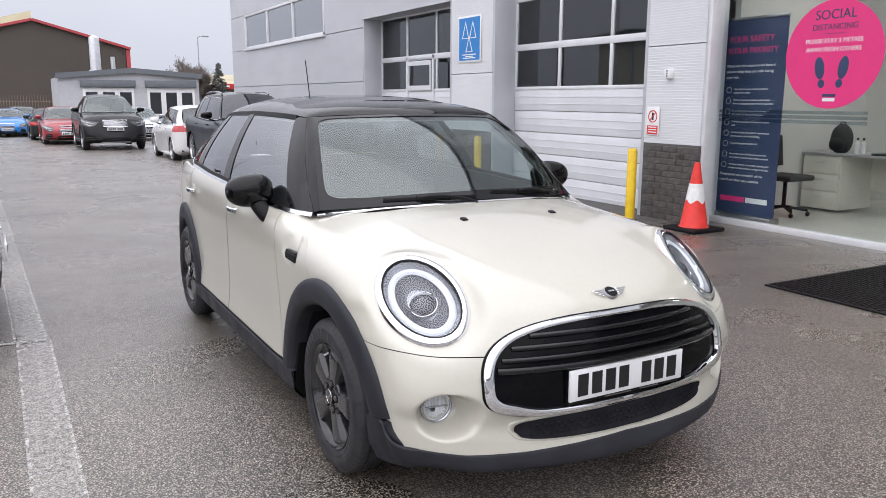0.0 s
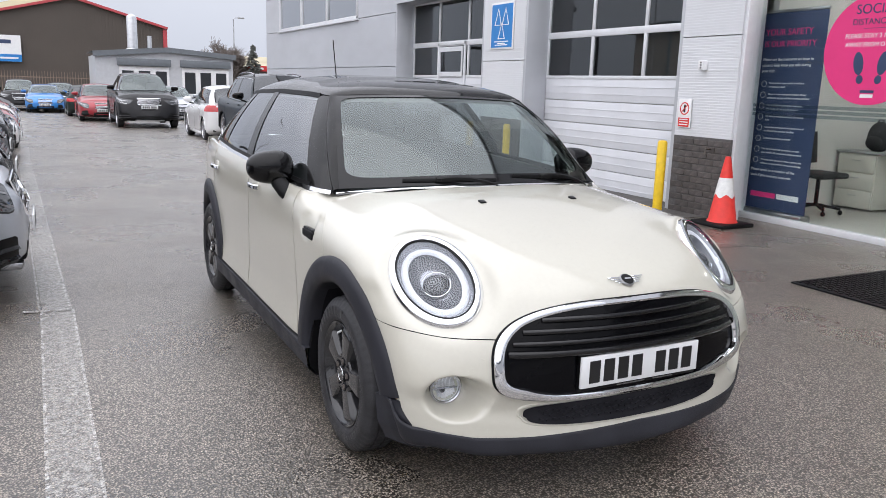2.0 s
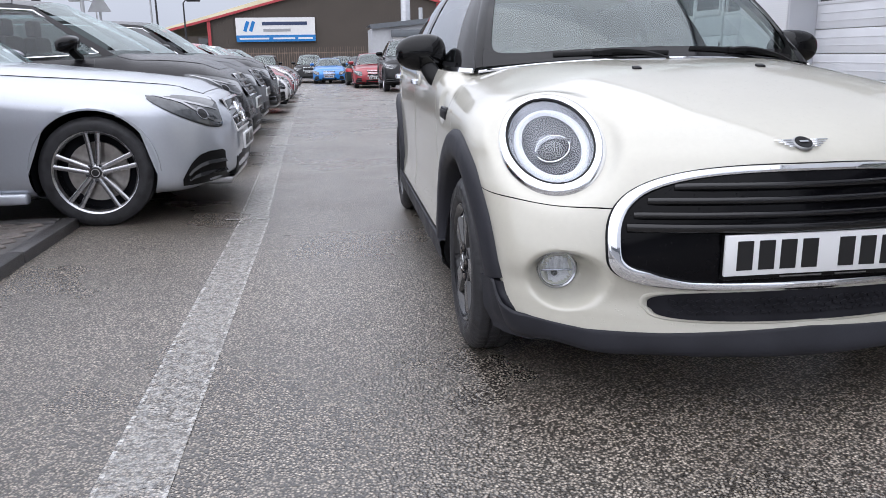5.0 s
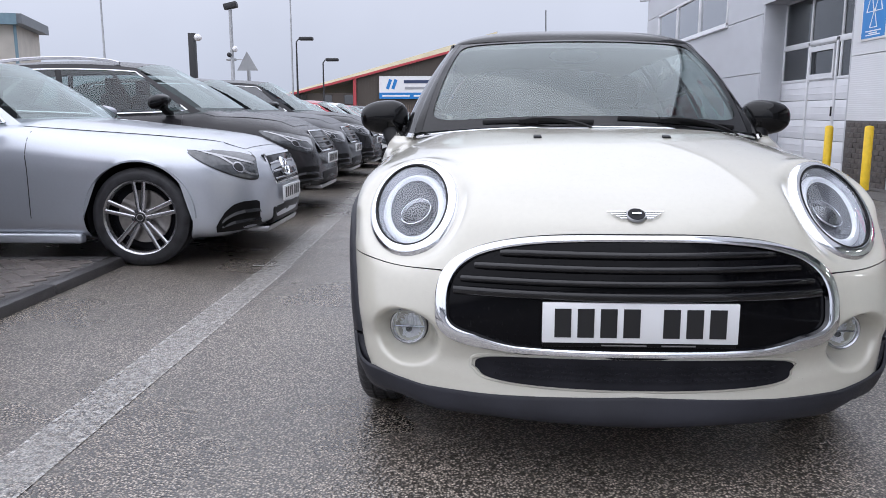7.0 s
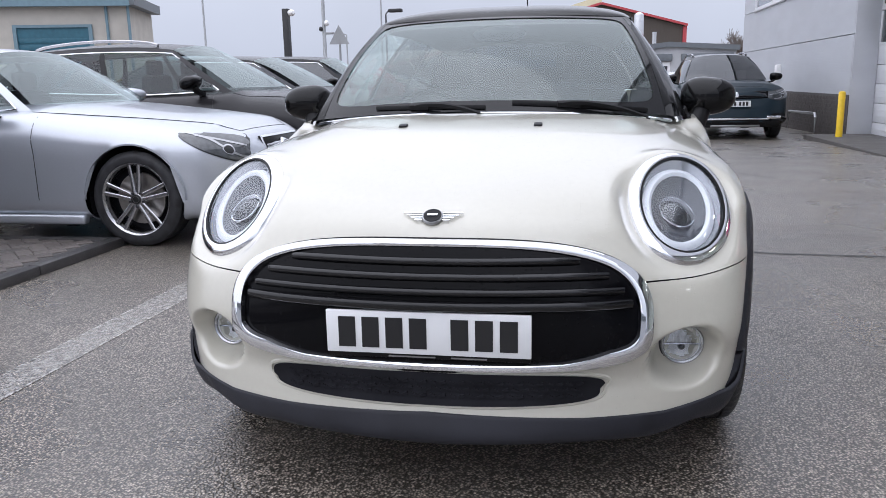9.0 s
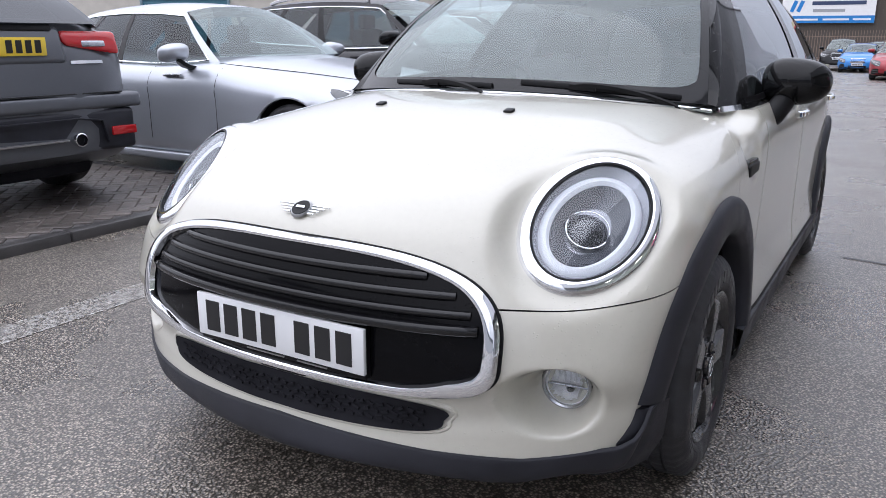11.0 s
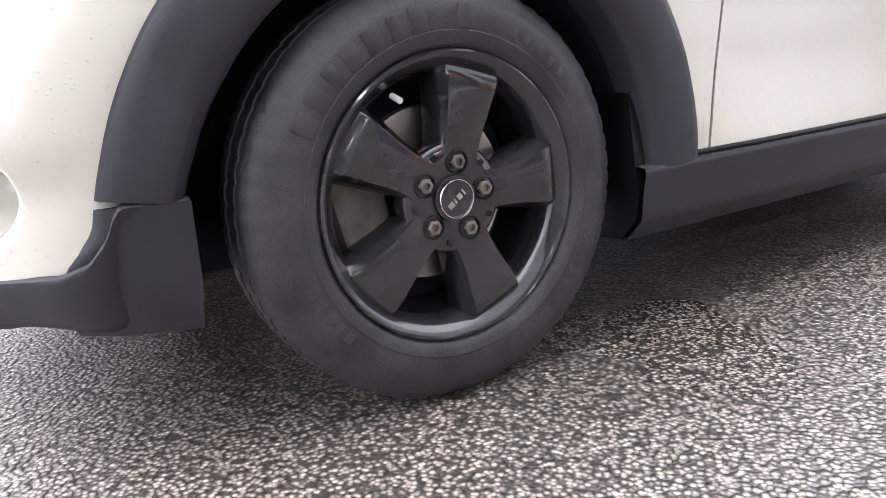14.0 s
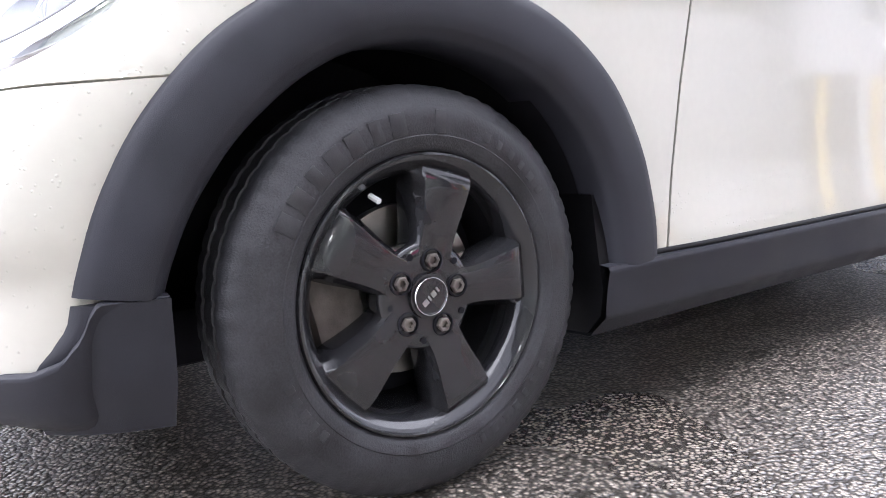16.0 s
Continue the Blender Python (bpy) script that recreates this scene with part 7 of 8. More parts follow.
# round pink sticker on the glass
st = thing("floor_distance_sticker", "round pink distancing notice stuck to the showroom glass", "sign")
CY, CZ, CR = 2.44, 1.905, 0.545
b = lathe([(0.0, 0.0001), (-0.003, 0.0001), (-0.003, CR), (0.0, CR)], 72)
b.transform(Matrix.Translation((GX - 0.008, CY, CZ)))
part("disc", b, M["pink"], st, smooth=False)
sx = GX - 0.0125
def note(text, size, z, m, y=CY, align="CENTER"):
    part("lettering", words(text, size, wall_m(sx, y, z), align), m, st, smooth=False)
note("SOCIAL", 0.135, CZ + 0.35, M["navy"])
note("DISTANCING", 0.085, CZ + 0.245, M["navy"])
note("PLEASE STAY 2 METRES", 0.062, CZ + 0.115, M["sign_white"])
note("AWAY FROM OTHERS", 0.062, CZ + 0.03, M["sign_white"])
part("dotted_bar", box((sx - 0.001, CY - 0.12, CZ + 0.205), (sx + 0.001, CY + 0.12, CZ + 0.209)), M["navy"], st)
for s in (1, -1):
    for dz, ry, rz, lean in ((-0.135, 0.056, 0.115, 0.004), (-0.292, 0.038, 0.044, 0.020)):
        f = blob((0, 0, 0), (0.002, ry, rz), 20, 12)
        f.transform(Matrix.Translation((sx, CY + s * (0.14 - lean * 2), CZ + dz)) @ pose(0, 0, 0, s * -9))
        part("footprint", f, M["navy"], st)
part("maker_bar", box((sx - 0.001, CY - 0.075, CZ - 0.425), (sx + 0.001, CY + 0.075, CZ - 0.397)), M["navy"], st)
part("maker_bar", box((sx - 0.001, CY - 0.070, CZ - 0.472), (sx + 0.001, CY + 0.070, CZ - 0.437)), M["sign_white"], st)

# navy roll-up banner inside
bn = thing("banner", "navy roll-up safety banner standing inside the showroom window", "sign", at=(5.72, 0, 0))
bx = 0.0
BY0, BY1, BZ0, BZ1 = 3.08, 3.95, 0.12, 2.36
part("banner_sheet", box((bx, BY0, BZ0), (bx + 0.006, BY1, BZ1)), M["navy"], bn)
part("banner_base", box((bx - 0.08, BY0 - 0.02, 0.03), (bx + 0.09, BY1 + 0.02, 0.12), 0.02), M["satin"], bn)
part("banner_head", box((bx - 0.012, BY0 - 0.01, BZ1 - 0.01), (bx + 0.016, BY1 + 0.01, BZ1 + 0.02), 0.005), M["satin"], bn)
part("banner_pole", tube([(bx + 0.04, 3.19, 0.1), (bx + 0.02, 3.19, BZ1)], 0.012), M["satin"], bn)
def line(text, size, z, m, y=BY1 - 0.07):
    part("lettering", words(text, size, wall_m(bx - 0.002, y, z), "LEFT"), m, bn, smooth=False)
line("YOUR SAFETY", 0.100, 2.10, M["pink"])
line("IS OUR PRIORITY", 0.090, 1.975, M["pink"])
for i, t in enumerate(("Please see the measures we have in", "place to help keep you safe during", "your visit")):
    line(t, 0.047, 1.82 - 0.065 * i, M["sign_white"])
for i, t in enumerate(("Hand sanitiser upon arrival as well as a|temperature check", "There is a one-way system in place. Please|follow the signage and floor markers provided", "Our staff will be wearing face coverings.|We kindly ask that you do the same", "We have protective screens at our service|desk",
                       "Contactless key drop off with sanitisation of|the keys before and after handling", "Contactless payment preferred", "Our service team will take extra care with|your vehicle. All touchpoints will be sanitised", "We deep clean the centre before opening and|continue to clean surfaces throughout the day")):
    z = 1.56 - 0.125 * i
    for k, row in enumerate(t.split("|")):
        line(row, 0.030, z - 0.042 * k, M["sign_white"], BY1 - 0.19)
    ringb = lathe([(-0.001, 0.036), (-0.003, 0.036), (-0.003, 0.031), (-0.001, 0.031)], 24)
    ringb.transform(Matrix.Translation((bx, BY1 - 0.12, z)))
    part("icon_ring", ringb, M["sign_white"], bn)
line("Please speak to a member of the", 0.046, 0.56, M["sign_white"])
line("team if you have any concerns", 0.046, 0.495, M["sign_white"])
part("maker_bar", box((bx - 0.003, BY0 + 0.42, 0.255), (bx, BY1 - 0.10, 0.315)), M["pink"], bn)
part("maker_bar", box((bx - 0.003, BY0 + 0.10, 0.255), (bx, BY0 + 0.40, 0.315)), M["sign_white"], bn)

# desk with drawers, chair, bag and bottles
desk = thing("office_desk", "cream laminate office desk with a grey top", "desk", at=(7.70, 3.30, 0.03))
part("desktop", box((-0.37, -2.3, 0.72), (0.40, 0.66, 0.75), 0.006), M["desk_top"], desk)
part("end_panel", box((-0.34, -1.85, 0.0), (0.38, -1.80, 0.72)), M["office"], desk)
part("back_panel", box((0.30, -1.80, 0.25), (0.33, 0.10, 0.70)), M["office"], desk)
ped = thing("drawer_pedestal", "cream three-drawer pedestal under the desk", "drawers", at=(7.68, 3.68, 0.03))
part("carcass", box((-0.33, -0.28, 0.03), (0.36, 0.25, 0.715), 0.006), M["office"], ped)
for k in range(3):
    dr = part("drawer_front", box((-0.352, -0.27, 0.05 + 0.22 * k), (-0.332, 0.24, 0.255 + 0.22 * k), 0.005), M["office"], ped)
    part("handle", tube([(-0.352, -0.07, 0.20 + 0.22 * k), (-0.375, -0.05, 0.195 + 0.22 * k), (-0.375, 0.03, 0.195 + 0.22 * k), (-0.352, 0.05, 0.20 + 0.22 * k)], 0.005), M["satin"], dr)
chair = thing("office_chair", "black swivel office chair with mesh back", "chair", at=(6.60, 3.62, 0.03))
part("seat", box((-0.24, -0.24, 0.44), (0.24, 0.24, 0.51), 0.03, seg=3), M["seat"], chair)
part("backrest", sheet(lambda a, b: Vector((mix(-0.22, 0.22, a), 0.26 - 0.08 * math.cos((a - 0.5) * 2) + 0.05 * b, 0.60 + 0.38 * b)), 10, 8), M["seat"], chair)
part("column", tube([(0, 0, 0.10), (0, 0, 0.45)], 0.025), M["black_plastic"], chair)
for k in range(5):
    a = radians(72 * k + 20)
    leg = part("leg", tube([(0, 0, 0.11), (0.28 * math.cos(a), 0.28 * math.sin(a), 0.075)], 0.018), M["black_plastic"], chair)
    part("castor", blob((0.28 * math.cos(a), 0.28 * math.sin(a), 0.03), (0.028, 0.028, 0.03), 12, 8), M["black_plastic"], leg)
bag = thing("backpack", "black backpack on the office desk", "bag", at=(7.55, 3.56, 0.782))
bb = blob((0, 0, 0.17), (0.11, 0.145, 0.20), 20, 14)
for v in bb.verts:
    v.co.z = max(v.co.z, 0.0)
part("sack", bb, M["seat"], bag)
part("pocket", blob((-0.09, 0, 0.11), (0.05, 0.11, 0.09)), M["seat"], bag)
part("grab_loop", tube([(0, -0.04, 0.34), (0, -0.03, 0.39), (0, 0.03, 0.39), (0, 0.04, 0.34)], 0.008), M["seat"], bag)
for y in (1.62, 1.54):
    bt = thing("bottle", "small white spray bottle on the desk", "bottle", "bottles on the desk", at=(7.55, y + 1.72, 0.782))
    part("flask", lathe([(0.0, 0.0001), (0.0, 0.03), (0.13, 0.03), (0.15, 0.014), (0.17, 0.013)], 16, axis="z"), M["sign_white"], bt)
    part("cap", lathe([(0.17, 0.015), (0.20, 0.015), (0.20, 0.0001)], 16, axis="z"), M["ink"], bt)

pad = thing("laptop", "closed black laptop on the office desk", "laptop", at=(7.55, 2.86, 0.782))
part("base", box((-0.14, -0.20, 0.0), (0.14, 0.20, 0.014), 0.004), M["ink"], pad)
part("lid", box((-0.14, -0.20, 0.015), (0.14, 0.20, 0.024), 0.004), M["ink"], pad)

# signs and fittings on the piers
mot = thing("testing_station_sign", "blue vehicle testing sign with three white triangles", "sign")
SX = FACE - 0.02
part("sign_plate", box((SX, 8.38, 2.05), (SX + 0.015, 9.10, 2.80), 0.003), M["sign_white"], mot)
part("sign_face", box((SX - 0.002, 8.41, 2.08), (SX + 0.001, 9.07, 2.77)), M["sign_blue"], mot)
for dy, dz, h, down in ((-0.115, 2.44, 0.26, False), (0.115, 2.44, 0.26, False), (0.0, 2.22, 0.24, True)):
    y = 8.74 + dy
    tri = [(SX - 0.004, y - 0.10, dz), (SX - 0.004, y + 0.10, dz), (SX - 0.004, y, dz + h)]
    part("triangle", sweep(tri, [(-0.016, -0.001), (-0.016, 0.002), (0.016, 0.002), (0.016, -0.001)], closed=True, up=lambda i: (-1, 0, 0)), M["sign_white"], mot)
for z, w in ((2.165, 0.22), (2.135, 0.12), (2.11, 0.2)):
    part("lettering_bar", box((SX - 0.004, 8.74 - w, z), (SX - 0.001, 8.74 + w, z + 0.016)), M["sign_white"], mot)
ped_s = thing("no_pedestrians_sign", "small white sign with a red ring on the pier", "sign")
part("sign_plate", box((SX, 4.30, 1.02), (SX + 0.01, 4.51, 1.36), 0.003), M["sign_white"], ped_s)
rg = lathe([(0.0, 0.075), (-0.003, 0.075), (-0.003, 0.062), (0.0, 0.062)], 32)
rg.transform(Matrix.Translation((SX, 4.405, 1.245)))
part("red_ring", rg, M["sign_red"], ped_s)
part("slash", box((-0.003, -0.066, -0.006), (0.0, 0.066, 0.006), m=Matrix.Translation((SX, 4.405, 1.245)) @ pose(0, 0, 0, -45)), M["sign_red"], ped_s)
part("walker_mark", box((SX - 0.002, 4.39, 1.20), (SX, 4.42, 1.29)), M["ink"], ped_s)
part("red_panel", box((SX - 0.002, 4.315, 1.03), (SX, 4.495, 1.135)), M["sign_red"], ped_s)
for z in (1.05, 1.08, 1.11):
    part("lettering_bar", box((SX - 0.004, 4.335, z), (SX - 0.001, 4.475, z + 0.012)), M["sign_white"], ped_s)
sock = thing("outdoor_socket", "white weatherproof socket box on the pier", "socket")
part("case", box((SX - 0.05, 4.12, 1.69), (SX + 0.02, 4.21, 1.80), 0.01), M["sign_white"], sock)
for k in range(3):
    part("button", box((SX - 0.055, 4.15, 1.71 + 0.03 * k), (SX - 0.049, 4.17, 1.725 + 0.03 * k)), M["ink"], sock)
tap = thing("outdoor_tap", "small brass tap on the brick pier", "tap")
part("pipe", tube([(FACE, 3.95, 0.80), (FACE - 0.08, 3.95, 0.80), (FACE - 0.09, 3.95, 0.74)], 0.012), M["caliper"], tap)
part("lever", box((FACE - 0.07, 3.92, 0.82), (FACE - 0.055, 3.98, 0.83), 0.003), M["caliper"], tap)
alarm = thing("wall_box", "white box on the cladding", "box")
part("case", box((FACE - 0.10, 18.7, 1.02), (FACE + 0.01, 18.95, 1.36), 0.02), M["sign_white"], alarm)
hoop = thing("hoop_barrier", "grey tubular hoop barrier by the wall", "barrier")
part("tube", tube([(4.75, 13.98, -0.09), (4.75, 13.98, 0.28), (4.75, 14.05, 0.35), (4.75, 16.05, 0.32), (4.75, 16.12, 0.25), (4.75, 16.12, -0.13)], 0.028), M["satin"], hoop)
cctv = thing("wall_camera", "grey camera at the building's corner", "camera")
part("case", box((4.80, 23.85, 4.6), (5.02, 23.95, 4.70), 0.02), M["frame_grey"], cctv)
part("bracket", box((5.0, 23.86, 4.62), (5.12, 23.94, 4.66)), M["frame_grey"], cctv)

# bollards
def bollard(y, x=4.75):
    b = thing("bollard", "round yellow steel bollard by the doors", "bollard", "yellow bollards", at=(x, y, slope(y)))
    part("post", lathe([(-0.05, 0.057), (0.84, 0.057), (0.865, 0.045), (0.872, 0.0001)], 28, axis="z"), M["yellow"], b)
    part("base_collar", lathe([(0.0, 0.085), (0.012, 0.085), (0.016, 0.06)], 28, axis="z"), M["concrete"], b)
    return b
for y in (4.37, 7.9, 9.1, 12.4):
    bollard(y)

# traffic cone
cone = thing("traffic_cone", "orange-red traffic cone with a torn white sleeve", "cone", at=(4.86, 3.45, 0.0))
cb = box((-0.24, -0.24, 0.0), (0.24, 0.24, 0.045), 0.015)
part("base", cb, M["black_plastic"], cone)
part("body", lathe([(0.04, 0.17), (0.07, 0.150), (0.74, 0.034), (0.76, 0.030), (0.76, 0.0001)], 32, axis="z"), M["cone"], cone)
def sleeve(a, b):
    ang = 2 * math.pi * a
    top, bot = 0.53, 0.33 - 0.09 * max(0, math.sin(ang * 1.0 + 0.6)) + 0.02 * math.sin(ang * 5)
    z = mix(bot, top, b)
    rr = mix(0.150, 0.034, (z - 0.07) / 0.67) + 0.003
    return Vector((rr * math.cos(ang), rr * math.sin(ang), z))
part("sleeve", sheet(sleeve, 40, 4, wrap=True), M["cone_white"], cone, "torn white reflective sleeve")

# coir mat
mat_ob = thing("entrance_mat", "black ribbed rubber entrance mat on the asphalt", "mat")
b = box((3.30, -0.75, 0.0), (5.25, 1.25, 0.014), 0.004)
part("mat_base", b, M["black_plastic"], mat_ob)
ridges = bmesh.new()
for i in range(44):
    for j in range(45):
        x, y = 3.335 + 0.0437 * (i + 0.5 * (j % 2)), -0.73 + 0.0437 * j
        if x < 5.22 and y < 1.22:
            box((x, y, 0.013), (x + 0.028, y + 0.028, 0.020), bm=ridges)
tagged(part("mat_relief", ridges, M["black_plastic"], mat_ob, smooth=False), kind="stuff")

# ---- distance ----
M["shed"] = mat("brown_ribbed_sheet", (0.085, 0.070, 0.058), rough=0.6, vary=0.08, scale=0.3)
M["shed_roof"] = mat("pale_yellow_roof_sheet", (0.42, 0.37, 0.24), rough=0.6, vary=0.15, scale=0.4)
M["red_trim"] = mat("red_roof_trim", (0.45, 0.06, 0.07), rough=0.5, vary=0.1)
M["palisade"] = mat("rusty_palisade_steel", (0.22, 0.16, 0.125), rough=0.6, vary=0.3, scale=2)
M["cabin"] = mat("pale_grey_cabin_board", (0.50, 0.51, 0.53), rough=0.5, vary=0.05)
M["cabin_dark"] = mat("slate_grey_fascia", (0.14, 0.155, 0.17), rough=0.5, vary=0.08)
M["flue"] = mat("galvanised_flue", (0.62, 0.63, 0.65), rough=0.3, metal=0.8, vary=0.08)
M["stone"] = mat("buff_blockwork", (0.50, 0.47, 0.42), rough=0.8, vary=0.08, scale=1.5, grain=0.06)
M["teal"] = mat("teal_shutter", (0.03, 0.12, 0.17), rough=0.5, vary=0.1)
M["teal_trim"] = mat("blue_grey_fascia", (0.16, 0.25, 0.30), rough=0.5, vary=0.08)
M["bark"] = mat("bare_bark", (0.17, 0.145, 0.13), rough=0.9, vary=0.3)
M["conifer"] = mat("dull_conifer", (0.10, 0.105, 0.095), rough=0.9, vary=0.3)
M["pole"] = mat("galvanised_pole", (0.36, 0.37, 0.38), rough=0.45, metal=0.5, vary=0.1)
M["pole_dark"] = mat("dark_pole", (0.02, 0.02, 0.022), rough=0.5, vary=0.1)
GZ = slope(60)


def corrugated(p0, p1, tops, bottom, pitch=0.30, depth=0.05):
    """Upright ribbed sheet wall between two plan points, its top following (share, height) pairs."""
    d = Vector((p1[0] - p0[0], p1[1] - p0[1], 0))
    n = int(d.length / pitch) * 2
    out = Vector((d.y, -d.x, 0)).normalized()
    bm = bmesh.new()
    prev = None
    for i in range(n + 1):
        f = i / n
        for k in (0, 1):
            q = Vector((*p0, 0)) + d * f + out * (depth if (i + k) % 2 else 0.0)
            cur = (bm.verts.new((q.x, q.y, bottom)), bm.verts.new((q.x, q.y, reading(tops, f))))
            if prev:
                bm.faces.new((prev[0], cur[0], cur[1], prev[1]))
            prev = cur
    return bm


shed = thing("farm_store_shed", "large brown ribbed metal shed with red roof trim", "building")
SY = 78.0
tops = [(0, 4.45), (0.648, 8.18), (1.0, 5.95)]
part("gable_wall", corrugated((-13.0, SY), (9.2, SY), tops, GZ), M["shed"], shed, smooth=False)
def roof_pt(x, y):
    z = reading([(-21, 2.5), (-13, 4.5), (1.4, 8.25), (9.4, 5.98)], x)
    return Vector((x, y, z))
part("roof", sheet(lambda a, b: roof_pt(mix(-21, 1.4, a), mix(SY - 0.3, SY + 45, b)), 10, 4), M["shed_roof"], shed, "pale yellowish roof sheets")
part("roof", sheet(lambda a, b: roof_pt(mix(1.4, 9.5, a), mix(SY - 0.3, SY + 45, b)), 6, 4), M["shed_roof"], shed)
part("verge_trim", sweep([roof_pt(x, SY - 0.32) for x in (-21, -13, 1.4)], [(-0.16, -0.1), (-0.16, 0.12), (0.16, 0.12), (0.16, -0.1)]), M["red_trim"], shed)
part("verge_trim", sweep([roof_pt(x, SY - 0.32) for x in (1.4, 9.5)], [(-0.16, -0.1), (-0.16, 0.12), (0.16, 0.12), (0.16, -0.1)]), M["red_trim"], shed)
part("roof_edge", sheet(lambda a, b: roof_pt(mix(-21, 1.4, a), SY - 0.30) + Vector((0, 0.05 + 0.5 * b, 0.10 + (0.20 + 0.50 * a) * b)), 10, 2), M["shed_roof"], shed)
part("corner_trim", box((9.1, SY - 0.25, GZ), (9.45, SY + 0.2, 5.9)), M["red_trim"], shed)
part("corner_trim", box((-13.2, SY - 0.3, GZ), (-12.9, SY + 0.1, 4.5)), M["red_trim"], shed)
part("side_wall", box((-21, SY + 0.4, GZ), (-13.0, SY + 0.6, 3.0)), M["shed"], shed)
part("side_wall", box((9.1, SY, GZ), (9.3, SY + 45, 5.8)), M["shed"], shed)
for x in (-19, -16.4, -14.2):
    part("window", box((x, SY + 0.25, 1.9), (x + 0.9, SY + 0.42, 2.8)), M["privacy"], shed)
sg = thing("store_sign", "white and blue shop sign board on the brown shed", "sign")
part("board", box((-10.5, SY - 0.45, 2.40), (-2.93, SY - 0.30, 4.66)), M["sign_white"], sg)
part("blue_band", box((-10.5, SY - 0.47, 2.40), (-2.93, SY - 0.44, 3.02)), M["sign_blue"], sg)
for z0, z1, x0, x1 in ((3.86, 4.36, -8.0, -3.7), (3.26, 3.70, -7.9, -5.3)):
    part("name_bar", box((x0, SY - 0.47, z0 + 0.08), (x1, SY - 0.44, z1 - 0.10)), M["navy"] if z0 > 3.5 else M["pole"], sg)
for k in range(2):
    part("device_stroke", box((-0.16, -0.47, -0.5), (0.16, -0.44, 0.5), m=Matrix.Translation((-9.5 + 0.55 * k, SY, 3.85)) @ pose(0, 0, 0, 0, 20, 0)), M["sign_blue"], sg)
for x0, x1 in ((-10.2, -7.4), (-7.0, -4.9), (-4.6, -3.2)):
    part("lettering_bar", box((x0, SY - 0.49, 2.62), (x1, SY - 0.46, 2.78)), M["sign_white"], sg)

# palisade fence
fence = thing("palisade_fence", "rusty brown steel palisade fence behind the parked cars", "fence", kind="structure")
FY = 52.0
FZ = slope(FY)
me = make("pale", box((-0.033, -0.012, 0.05), (0.033, 0.012, 2.15), 0.004, seg=1), M["palisade"], False)
for v in me.vertices:
    if v.co.z > 2.1:
        v.co.x *= 0.35
for i in range(150):
    ob = new("pale", me)
    ob.parent, ob.location = fence, (-20.0 + 0.155 * i, FY, FZ)
for z in (0.45, 1.75):
    part("rail", box((-20.0, FY + 0.015, FZ + z), (3.3, FY + 0.06, FZ + z + 0.06)), M["palisade"], fence)

# portable office cabin
cab = thing("office_cabin", "pale grey portable office cabin with dark shutters boxes", "building")
CY0 = 45.0
CZ0 = slope(CY0)
part("front_wall", corrugated((1.05, CY0), (8.5, CY0), [(0, 2.58), (0.507, 2.93), (1.0, 2.66)], CZ0, 3.7, 0.004), M["cabin"], cab, smooth=False)
part("side_wall", box((1.05, CY0 + 0.1, CZ0), (1.15, CY0 + 6, 2.55)), M["cabin"], cab)
part("side_wall", box((8.4, CY0 + 0.1, CZ0), (8.5, CY0 + 6, 2.6)), M["cabin"], cab)
part("fascia", sweep([(0.95, CY0 - 0.15, 2.60), (4.83, CY0 - 0.15, 2.95), (8.65, CY0 - 0.15, 2.68)], [(-0.1, -0.14), (-0.1, 0.14), (0.1, 0.14), (0.1, -0.14)]), M["cabin_dark"], cab)
part("roof", sheet(lambda a, b: Vector((mix(0.9, 8.7, a), mix(CY0 - 0.2, CY0 + 6.2, b), reading([(0.9, 2.72), (4.83, 3.08), (8.7, 2.80)], mix(0.9, 8.7, a)))), 8, 2), M["cabin_dark"], cab)
for x0, x1 in ((2.15, 5.0), (5.5, 8.33)):
    sh = part("shutter_box", box((x0, CY0 - 0.25, 2.02), (x1, CY0, 2.42), 0.03), M["cabin_dark"], cab)
    n = 3
    w = (x1 - x0 - 0.2) / n
    for k in range(n):
        a = x0 + 0.1 + w * k
        wn_ = part("window", box((a, CY0 - 0.06, 0.35), (a + w, CY0 + 0.01, 2.0), 0.01), M["sign_white"], cab)
        part("pane", box((a + 0.14, CY0 - 0.07, 0.55), (a + w - 0.14, CY0 - 0.055, 1.75)), M["privacy"], wn_)
flue = thing("flue_pipe", "tall galvanised flue pipe above the cabin", "chimney")
part("pipe", lathe([(2.6, 0.29), (4.70, 0.28), (4.80, 0.26), (4.88, 0.16), (4.95, 0.0001)], 24, axis="z"), M["flue"], flue)
part("collar", lathe([(2.6, 0.62), (2.95, 0.40), (3.0, 0.33)], 24, axis="z"), M["flue"], flue)
flue.location = (3.2, 46.8, 0)
flue2 = thing("flue_pipe", "short thin flue pipe above the cabin", "chimney")
part("pipe", lathe([(2.6, 0.12), (3.75, 0.12), (3.75, 0.0001)], 14, axis="z"), M["flue"], flue2)
flue2.location = (4.1, 46.6, 0)

